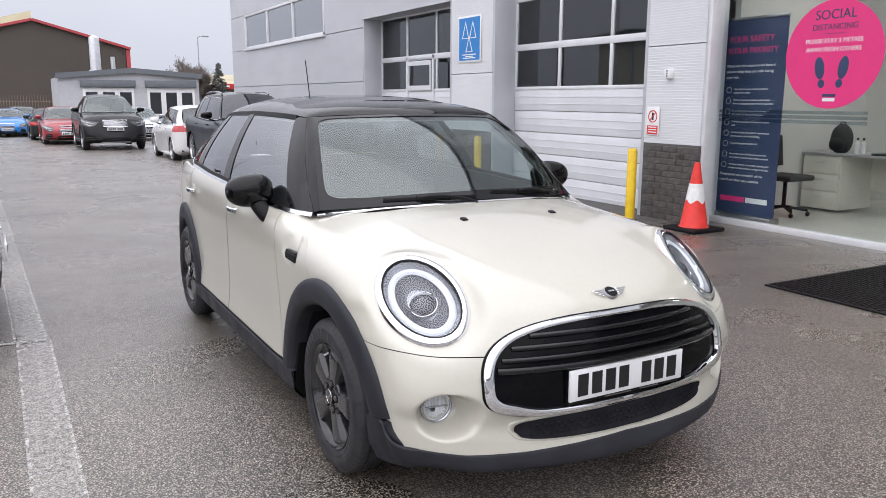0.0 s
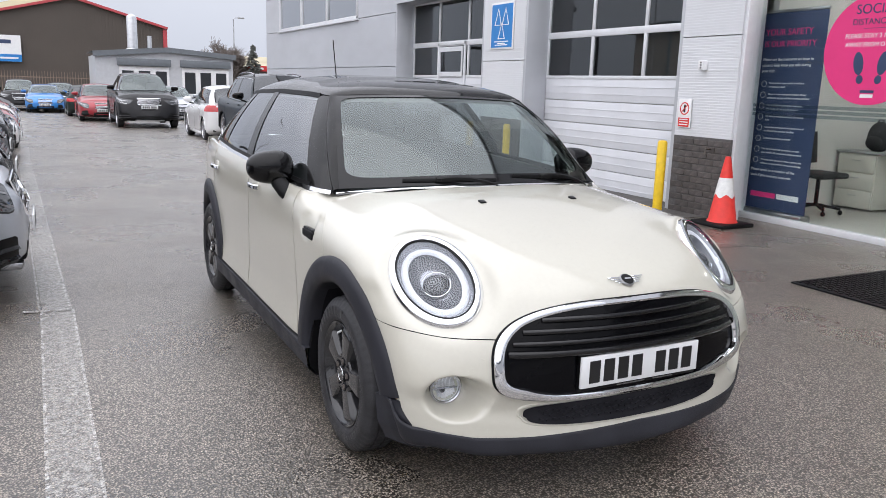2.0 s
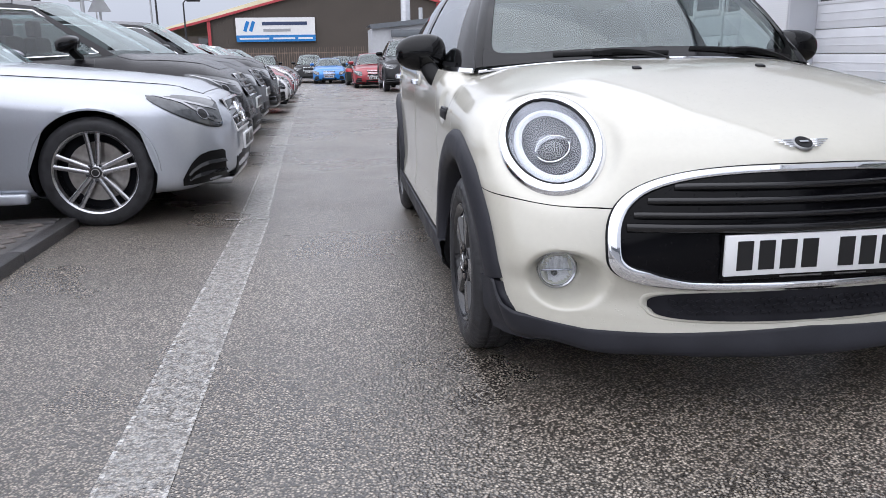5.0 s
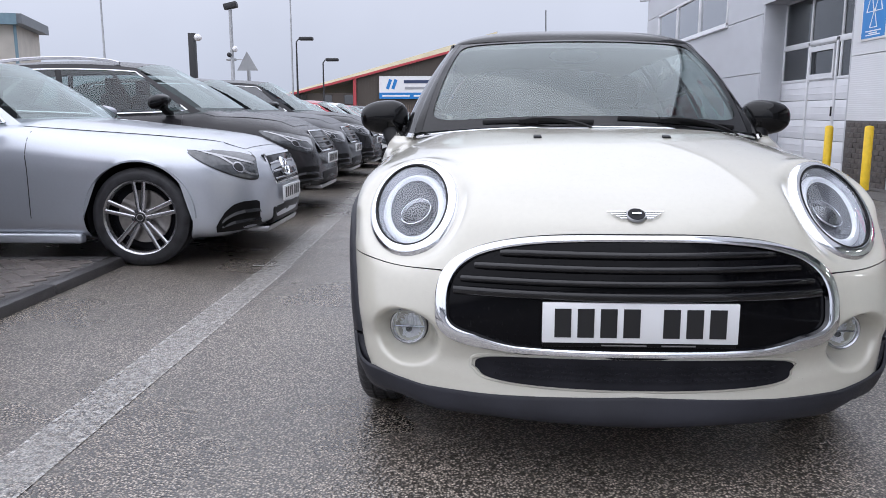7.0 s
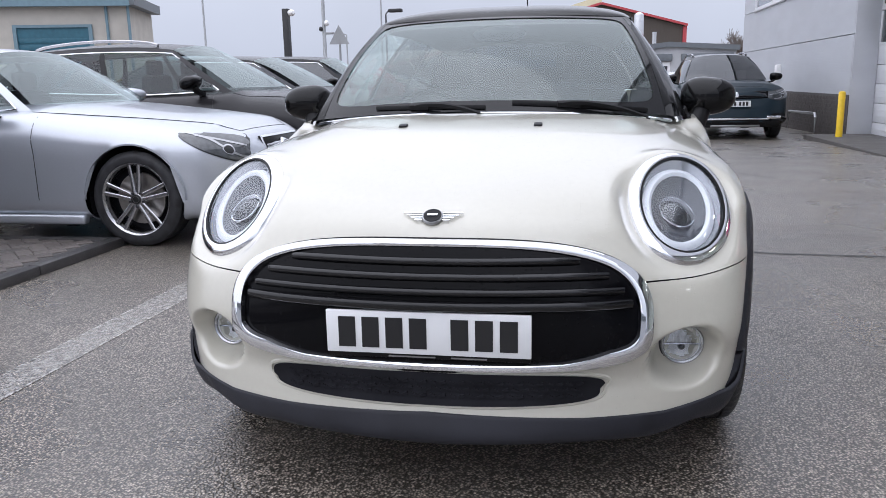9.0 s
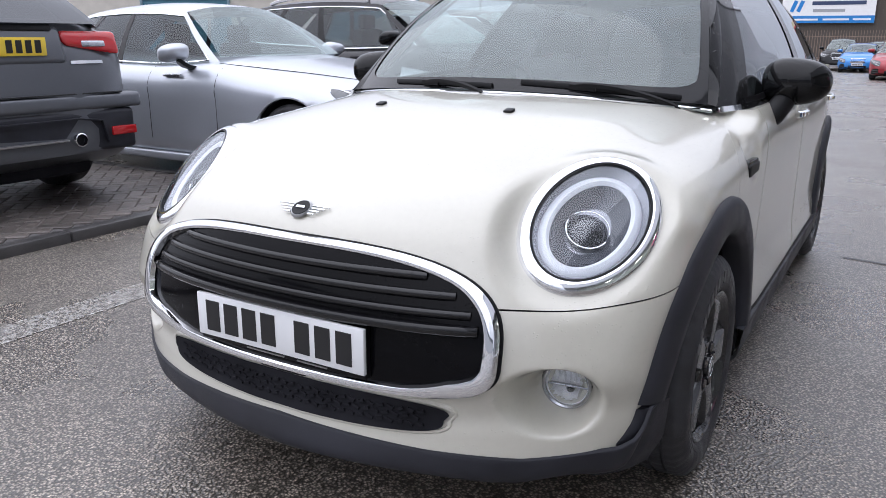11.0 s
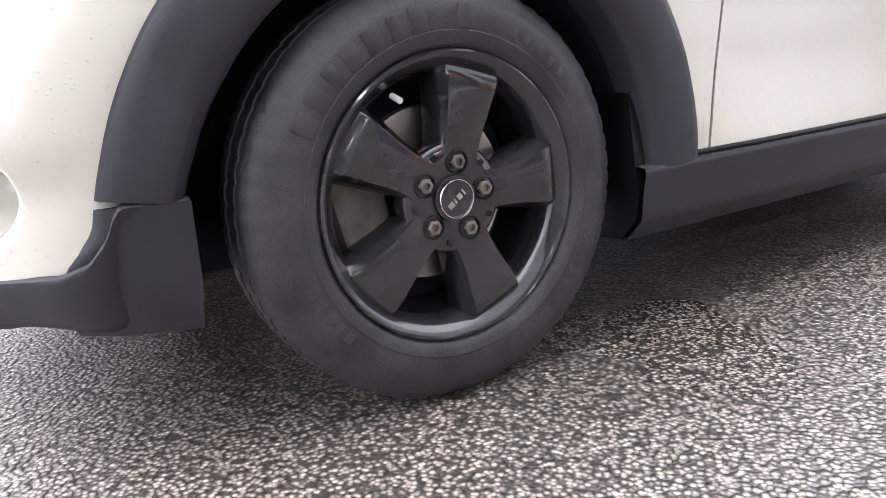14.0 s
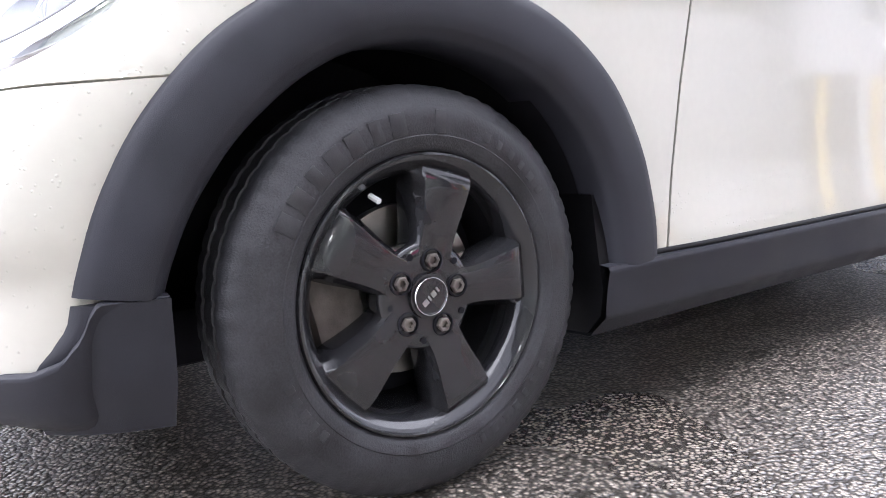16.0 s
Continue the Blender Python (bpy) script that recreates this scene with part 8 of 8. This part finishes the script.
# trade unit across the yard
unit = thing("trade_unit", "buff trade unit with blue-grey eaves and teal shutters", "building")
UY = 38.0
UZ = slope(UY)
UNIT_M = Matrix.Translation((-24.6, UY, 0)) @ pose(0, 0, 0, 0, 0, 18) @ Matrix.Translation((24.6, -UY, 0))
unit.matrix_basis = UNIT_M
part("front_wall", box((-60, UY, UZ), (-24.6, UY + 0.3, 5.7)), M["stone"], unit)
part("side_wall", box((-24.9, UY + 0.3, UZ), (-24.6, UY + 6, 5.7)), M["stone"], unit)
part("front_eave", sweep([(-61, UY - 0.4, 5.85), (-24.3, UY - 0.4, 5.85)], [(-0.15, -0.35), (-0.15, 0.2), (0.15, 0.2), (0.15, -0.35)]), M["teal_trim"], unit)
part("side_eave", sweep([(-24.3, UY - 0.5, 5.85), (-24.3, UY + 6, 5.85)], [(-0.25, -0.30), (-0.25, 0.2), (0.25, 0.2), (0.25, -0.30)]), M["cabin_dark"], unit)
part("roof", box((-61, UY - 0.3, 5.95), (-24.4, UY + 6, 6.07)), M["cabin_dark"], unit)
for x0, x1, z1 in ((-30.45, -26.55, 4.5), (-42.5, -36.5, 3.6)):
    d = part("roller_shutter", box((x0, UY - 0.08, UZ), (x1, UY, z1)), M["teal"], unit)
    for k in range(12):
        part("slat", box((x0 + 0.1, UY - 0.11, UZ + 0.1 + 0.36 * k), (x1 - 0.1, UY - 0.075, UZ + 0.36 + 0.36 * k), 0.02), M["teal"], d) if UZ + 0.36 + 0.36 * k < z1 else None
    part("shutter_frame", sweep([(x0, UY - 0.1, UZ), (x0, UY - 0.1, z1), (x1, UY - 0.1, z1), (x1, UY - 0.1, UZ)], [(-0.12, -0.05), (-0.12, 0.08), (0.12, 0.08), (0.12, -0.05)], up=lambda i: (0, -1, 0)), M["teal_trim"], d)
for x in (-25.65, -24.5):
    part("downpipe", tube([(x, UY - 0.1, UZ), (x, UY - 0.1, 5.7)], 0.08), M["teal_trim"], unit)
usign = thing("unit_sign", "dark blue shop sign over the unit's doors", "sign")
usign.matrix_basis = UNIT_M
part("board", box((-36.3, UY - 0.2, 4.36), (-31.8, UY - 0.06, 5.14), 0.02), M["navy"], usign)
part("lettering_bar", box((-35.9, UY - 0.22, 4.66), (-32.3, UY - 0.19, 4.88)), M["sign_white"], usign)
usign2 = thing("unit_sign", "small dark sign with an amber line", "sign")
usign2.matrix_basis = UNIT_M
part("board", box((-36.5, UY - 0.2, 3.56), (-33.3, UY - 0.06, 4.02), 0.02), M["navy"], usign2)
part("lettering_bar", box((-36.1, UY - 0.22, 3.70), (-33.6, UY - 0.19, 3.86)), M["plate_yellow"], usign2)

# low yellow-roofed building and its red sign
low_b = thing("low_building", "low building with a pale yellow roof beyond the yard", "building")
part("wall", box((13.0, 70, GZ), (24, 78, 2.6)), M["shed"], low_b)
part("roof", sheet(lambda a, b: Vector((mix(12.8, 24.2, a), mix(69.7, 78, b), mix(2.62, 3.75, b))), 4, 2), M["shed_roof"], low_b)
rs = thing("red_sign", "red and white shop sign on the low building", "sign")
part("board", box((15.2, 69.3, 2.25), (17.0, 69.5, 2.72)), M["sign_red"], rs)
part("lettering_bar", box((15.35, 69.25, 2.40), (16.5, 69.32, 2.58)), M["sign_white"], rs)


def bare_tree(at, h, spread, seed, label, twigs=1300):
    """Leafless winter tree: trunk, limbs, and a haze of twigs."""
    rng = random.Random(seed)
    tr = thing("tree", label, "tree", "bare trees beyond the yard", at=at)
    part("trunk", lathe([(0, 0.16), (h * 0.3, 0.12), (h * 0.55, 0.07)], 10, axis="z"), M["bark"], tr)
    limbs, fine = bmesh.new(), bmesh.new()
    for k in range(16):
        a, e = rng.uniform(0, 6.28), rng.uniform(0.5, 1.2)
        z0 = h * rng.uniform(0.18, 0.5)
        ln = h * rng.uniform(0.3, 0.5)
        p0 = Vector((0, 0, z0))
        p1 = p0 + Vector((math.cos(a) * math.cos(e) * spread / h * 2, math.sin(a) * math.cos(e) * spread / h * 2, math.sin(e))) * ln
        tube([p0, p0.lerp(p1, 0.5) + Vector((0, 0, 0.1)), p1], 0.045, 5, bm=limbs)
        for j in range(twigs // 16):
            q = p0.lerp(p1, rng.uniform(0.35, 1.0))
            d = Vector((rng.uniform(-1, 1), rng.uniform(-1, 1), rng.uniform(0.0, 1.5))).normalized() * rng.uniform(0.4, 1.1) * h / 6
            tube([q, q + d * 0.5 + Vector((0, 0, 0.05)), q + d], 0.017, 3, bm=fine)
    part("limbs", limbs, M["bark"], tr)
    tagged(part("fine_growth", fine, M["bark"], tr), kind="stuff")
    return tr


bare_tree((12.4, 68, GZ), 5.9, 2.4, 3, "bare winter tree beyond the cabin")
bare_tree((13.6, 69, GZ), 5.5, 2.2, 4, "bare winter tree beyond the cabin")
fir = thing("conifer_tree", "small dull conifer beyond the yard", "tree", at=(15.5, 69, GZ - 0.6))
part("trunk", lathe([(0, 0.12), (5.2, 0.03)], 8, axis="z"), M["bark"], fir)
fr = bmesh.new()
rng = random.Random(7)
for k in range(420):
    z = rng.uniform(1.2, 5.6)
    r = (5.8 - z) * 0.30 * rng.uniform(0.3, 1.1)
    a = rng.uniform(0, 6.28)
    box((-0.16, -0.05, -0.04), (0.16, 0.05, 0.04), bm=fr, m=Matrix.Translation((r * math.cos(a), r * math.sin(a), z)) @ pose(0, 0, 0, rng.uniform(-30, 30), rng.uniform(0, 40), math.degrees(a)))
tagged(part("needles", fr, M["conifer"], fir, smooth=False), kind="stuff")


def street_lamp(x, y, h, arm, label, dark=False, r=0.07):
    z = slope(y)
    lm = thing("street_lamp", label, "lamp post", "lamp posts round the yard", at=(x, y, z))
    m = M["pole_dark"] if dark else M["pole"]
    post = part("post", lathe([(0, r * 1.4), (1.2, r * 1.3), (1.25, r), (h - z, r * 0.6)], 10, axis="z"), m, lm)
    part("arm", tube([(0, 0, h - z), (arm * 0.4, 0, h - z + 0.12), (arm, 0, h - z + 0.14)], r * 0.5, 6), m, lm)
    part("lantern", box((arm - 0.12 if arm > 0 else arm - 0.45, -0.14, h - z + 0.06), (arm + 0.45 if arm > 0 else arm + 0.12, 0.14, h - z + 0.20), 0.04), M["pole_dark"] if dark else M["pole"], lm)
    return lm


street_lamp(14.05, 70, 6.7, 0.5, "tall grey street lamp beyond the cabin")
street_lamp(-16.05, 30, 9.0, 1.0, "thin tall grey lamp post", r=0.05)
street_lamp(-8.15, 30, 9.0, 0.8, "thin tall grey lamp post", r=0.04)
street_lamp(-7.95, 30, 3.9, 0.25, "short dark lamp post", dark=True, r=0.05)
street_lamp(-7.45, 33, 3.25, 0.25, "short dark lamp post", dark=True, r=0.05)
street_lamp(-14.0, 44, 4.0, -0.9, "grey street lamp over the road", r=0.06)
pc = thing("camera_pole", "grey pole carrying floodlight and cameras", "pole", at=(-10.65, 30, slope(30)))
part("post", lathe([(0, 0.12), (1.2, 0.11), (1.25, 0.085), (5.6, 0.07)], 12, axis="z"), M["pole"], pc)
part("floodlight", box((-0.25, -0.15, -0.125), (0.30, 0.15, 0.125), 0.04, m=pose(0, 0, 5.68, 0, -12, 0)), M["pole_dark"], pc)
part("camera", blob((0.16, -0.1, 3.95), (0.10, 0.14, 0.12)), M["sign_white"], pc)
part("camera", blob((-0.10, -0.1, 3.72), (0.08, 0.12, 0.10)), M["pole_dark"], pc)
bk = thing("camera_column", "black square column with a white dome camera", "pole", at=(-12.3, 30, slope(30)))
part("column", box((-0.13, -0.13, 0), (0.13, 0.13, 4.6), 0.01), M["pole_dark"], bk)
part("dome_camera", blob((0.28, -0.1, 4.42), (0.16, 0.16, 0.14)), M["sign_white"], bk)
tw = thing("warning_sign", "grey back of a triangular road sign on a post", "sign", at=(-10.3, 31, slope(31)))
part("post", lathe([(0, 0.05), (3.6, 0.05)], 10, axis="z"), M["pole"], tw)
tb = bmesh.new()
for yy in (-0.06, -0.09):
    tb.verts.new((-0.45, yy, 3.15)), tb.verts.new((0.45, yy, 3.15)), tb.verts.new((0, yy, 3.95))
vs = list(tb.verts)
tb.faces.new(vs[:3]), tb.faces.new(vs[3:][::-1])
for i in range(3):
    tb.faces.new((vs[i], vs[3 + i], vs[3 + (i + 1) % 3], vs[(i + 1) % 3]))
part("triangle_plate", tb, M["pole"], tw, smooth=False)
# line of distant trees and roofs at the horizon, haze put into its colour
M["haze"] = mat("haze_tinted_woods", (0.16, 0.18, 0.20), rough=0.95, vary=0.2, scale=0.05)
hz = bmesh.new()
rng = random.Random(11)
prev = None
for i in range(181):
    a = radians(-90 + i * 2)
    h = 3.0 + 2.0 * noise.noise((math.cos(a) * 3, math.sin(a) * 3, 0.3)) + 0.6 * noise.noise((math.cos(a) * 20, math.sin(a) * 20, 0.1))
    cur = (hz.verts.new((230 * math.cos(a), 40 + 230 * math.sin(a), -1)), hz.verts.new((230 * math.cos(a), 40 + 230 * math.sin(a), h)))
    if prev:
        hz.faces.new((prev[0], cur[0], cur[1], prev[1]))
    prev = cur
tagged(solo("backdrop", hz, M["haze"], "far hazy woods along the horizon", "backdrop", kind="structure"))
# unseen plain building added behind the camera, to be mirrored in glass and chrome
bh = thing("rear_building", "plain pale building added out of view for reflections", "building", kind="structure")
part("wall", box((-30, -34, 0), (14, -33, 4.2)), M["cabin"], bh)
part("fascia", box((-30.2, -32.98, 3.3), (14.2, -32.9, 4.3)), M["cabin_dark"], bh)

# ---- ground, markings, paving ----
def ground_f(a, b):
    y = reading([(0, -60), (0.1, -12), (0.35, 7.5), (0.42, 8.5), (0.75, 46), (0.8, 55), (1, 300)], b)
    x = reading([(0, -260), (0.2, -30), (0.4, -4), (0.6, 6), (0.8, 30), (1, 260)], a)
    return Vector((x, y, slope(y)))
solo("ground", sheet(ground_f, 40, 60), M["asphalt"], "wet dark asphalt yard with pale stone chips", "ground", kind="structure")

# worn white line: two runs along the bays and a cross mark
def stripe(x0, y0, x1, y1, w, label, m="road_paint", lift=0.0015):
    d = Vector((x1 - x0, y1 - y0, 0))
    s = Vector((-d.y, d.x, 0)).normalized() * w / 2
    n = max(2, int(d.length / 0.5))
    bm = sheet(lambda a, b: Vector((x0, y0, 0)) + d * a + s * (b * 2 - 1) + Vector((0, 0, slope(y0 + d.y * a) + lift)), n, 1)
    return solo("road_marking", bm, M[m], label, "road marking", kind="structure")
stripe(-1.765, -6.0, -1.80, 2.40, 0.175, "worn wide white line on the asphalt")
stripe(-1.80, 2.40, -2.07, 11.2, 0.165, "worn wide white line on the asphalt")
stripe(-2.07, 11.25, -2.45, 32.0, 0.16, "worn wide white line on the asphalt")
stripe(-1.99, 2.41, -1.72, 2.38, 0.045, "pale joint across the white line", "road_edge", 0.0045)

for x0, y0, x1, y1, w in ((-1.765, -6.0, -1.80, 2.40, 0.175), (-1.815, 2.42, -2.07, 11.2, 0.165)):
    for s in (1, -1):
        stripe(x0 + s * w / 2, y0, x1 + s * w / 2, y1, 0.013, "brighter ragged edge of the worn white line", "road_edge", 0.0025)

# darker tar seams
M["tar"] = mat("tar_seam", (0.02, 0.02, 0.021), rough=0.4, vary=0.2, scale=8)
for pts in ([(1.0, 2.60), (1.6, 2.50), (2.3, 2.46), (3.2, 2.52), (4.2, 2.45)], [(1.9, 7.2), (2.4, 6.4), (2.5, 5.9)]):
    bm = bmesh.new()
    prev = None
    for x, y in pts:
        for k in range(1):
            cur = (bm.verts.new((x, y - 0.012, 0.004)), bm.verts.new((x, y + 0.012, 0.004)))
        if prev:
            bm.faces.new((prev[0], cur[0], cur[1], prev[1]))
        prev = cur
    solo("road_marking", bm, M["tar"], "dark tar seam across the asphalt", "seam", kind="structure")

# concrete apron in front of the doors
solo("pavement", box((4.35, 3.95, -0.1), (5.51, 13.14, 0.006)), M["concrete"], "worn concrete threshold by the doors", "pavement", kind="structure")

# block paving with a raised edge
M["block"] = mat("wet_brown_paving_block", (0.125, 0.108, 0.098), rough=0.42, vary=0.22, scale=9, grain=0.2, grain_scale=260, bump=0.4, random_tint=0.3, rough_vary=0.15)
M["edge_stone"] = mat("wet_dark_edging", (0.055, 0.052, 0.052), rough=0.4, vary=0.2, scale=8, grain=0.2, bump=0.4)
pav = thing("block_paving", "wet brown herringbone block paving with a raised dark edge", "pavement", kind="structure")
part("bedding", box((-16, -9, -0.1), (-2.95, 2.40, 0.040)), M["mortar"], pav)
me = make("paving_block", box((-0.0985, -0.0485, 0.0), (0.0985, 0.0485, 0.052), 0.006, seg=1), M["block"], False)
rest = bmesh.new()
made = 0
spots = []
for i in range(-60, 70):
    for j in range(-60, 70):
        for k in (0, 1):
            u, v = (0.1 * (i + j * 1) + 0.2 * 0, 0.1 * (j - i))
            # herringbone: pairs of blocks, one along and one across
            bx, by = 0.1 * i + 0.2 * j, 0.1 * i - 0.2 * j
            px, py, rz = (bx + 0.1, by + 0.05, 0) if k == 0 else (bx + 0.05, by + 0.2, 90)
            c, s = math.cos(radians(45)), math.sin(radians(45))
            x, y = -6.0 + px * c - py * s, 0.0 + px * s + py * c
            if -9.0 < x < -3.07 and -3.0 < y < 2.30:
                spots.append((x, y, rz + 45))
spots.sort(key=lambda q: abs(q[0] + 3.6) + 0.6 * abs(q[1] - 1.2))
for n, (x, y, rz) in enumerate(spots):
    if n < 300:
        ob = new("paving_block", me)
        ob.parent, ob.location, ob.rotation_euler = pav, (x, y, random.uniform(-0.001, 0.0015)), (0, 0, radians(rz))
    else:
        box((-0.0985, -0.0485, 0.0), (0.0985, 0.0485, 0.052), bm=rest, m=pose(x, y, 0, 0, 0, rz))
tagged(part("blocks", rest, M["block"], pav, smooth=False), kind="stuff")
kerb = make("edging", box((-0.05, -0.445, -0.05), (0.05, 0.445, 0.062), 0.012, seg=2), M["edge_stone"])
for i in range(11):
    ob = new("edging", kerb)
    ob.parent, ob.location = pav, (-2.92, 1.95 - 0.9 * i, 0)
for i in range(8):
    ob = new("edging", kerb)
    ob.parent, ob.location, ob.rotation_euler = pav, (-3.42 - 0.9 * i, 2.35, 0), (0, 0, radians(90))

# brick plinths
brick_wall("wall_pier", FACE, 3.66, 4.56, -0.0, 0.925, "dark brown brick pier under the cladding", 80)
brick_wall("wall_pier", FACE, 8.06, 9.36, -0.0, 0.925, "dark brown brick pier under the blue sign", 90)
brick_wall("wall_plinth", FACE, 13.2, 24.0, -0.3, 0.72, "dark brown brick plinth of the long wall", 120)
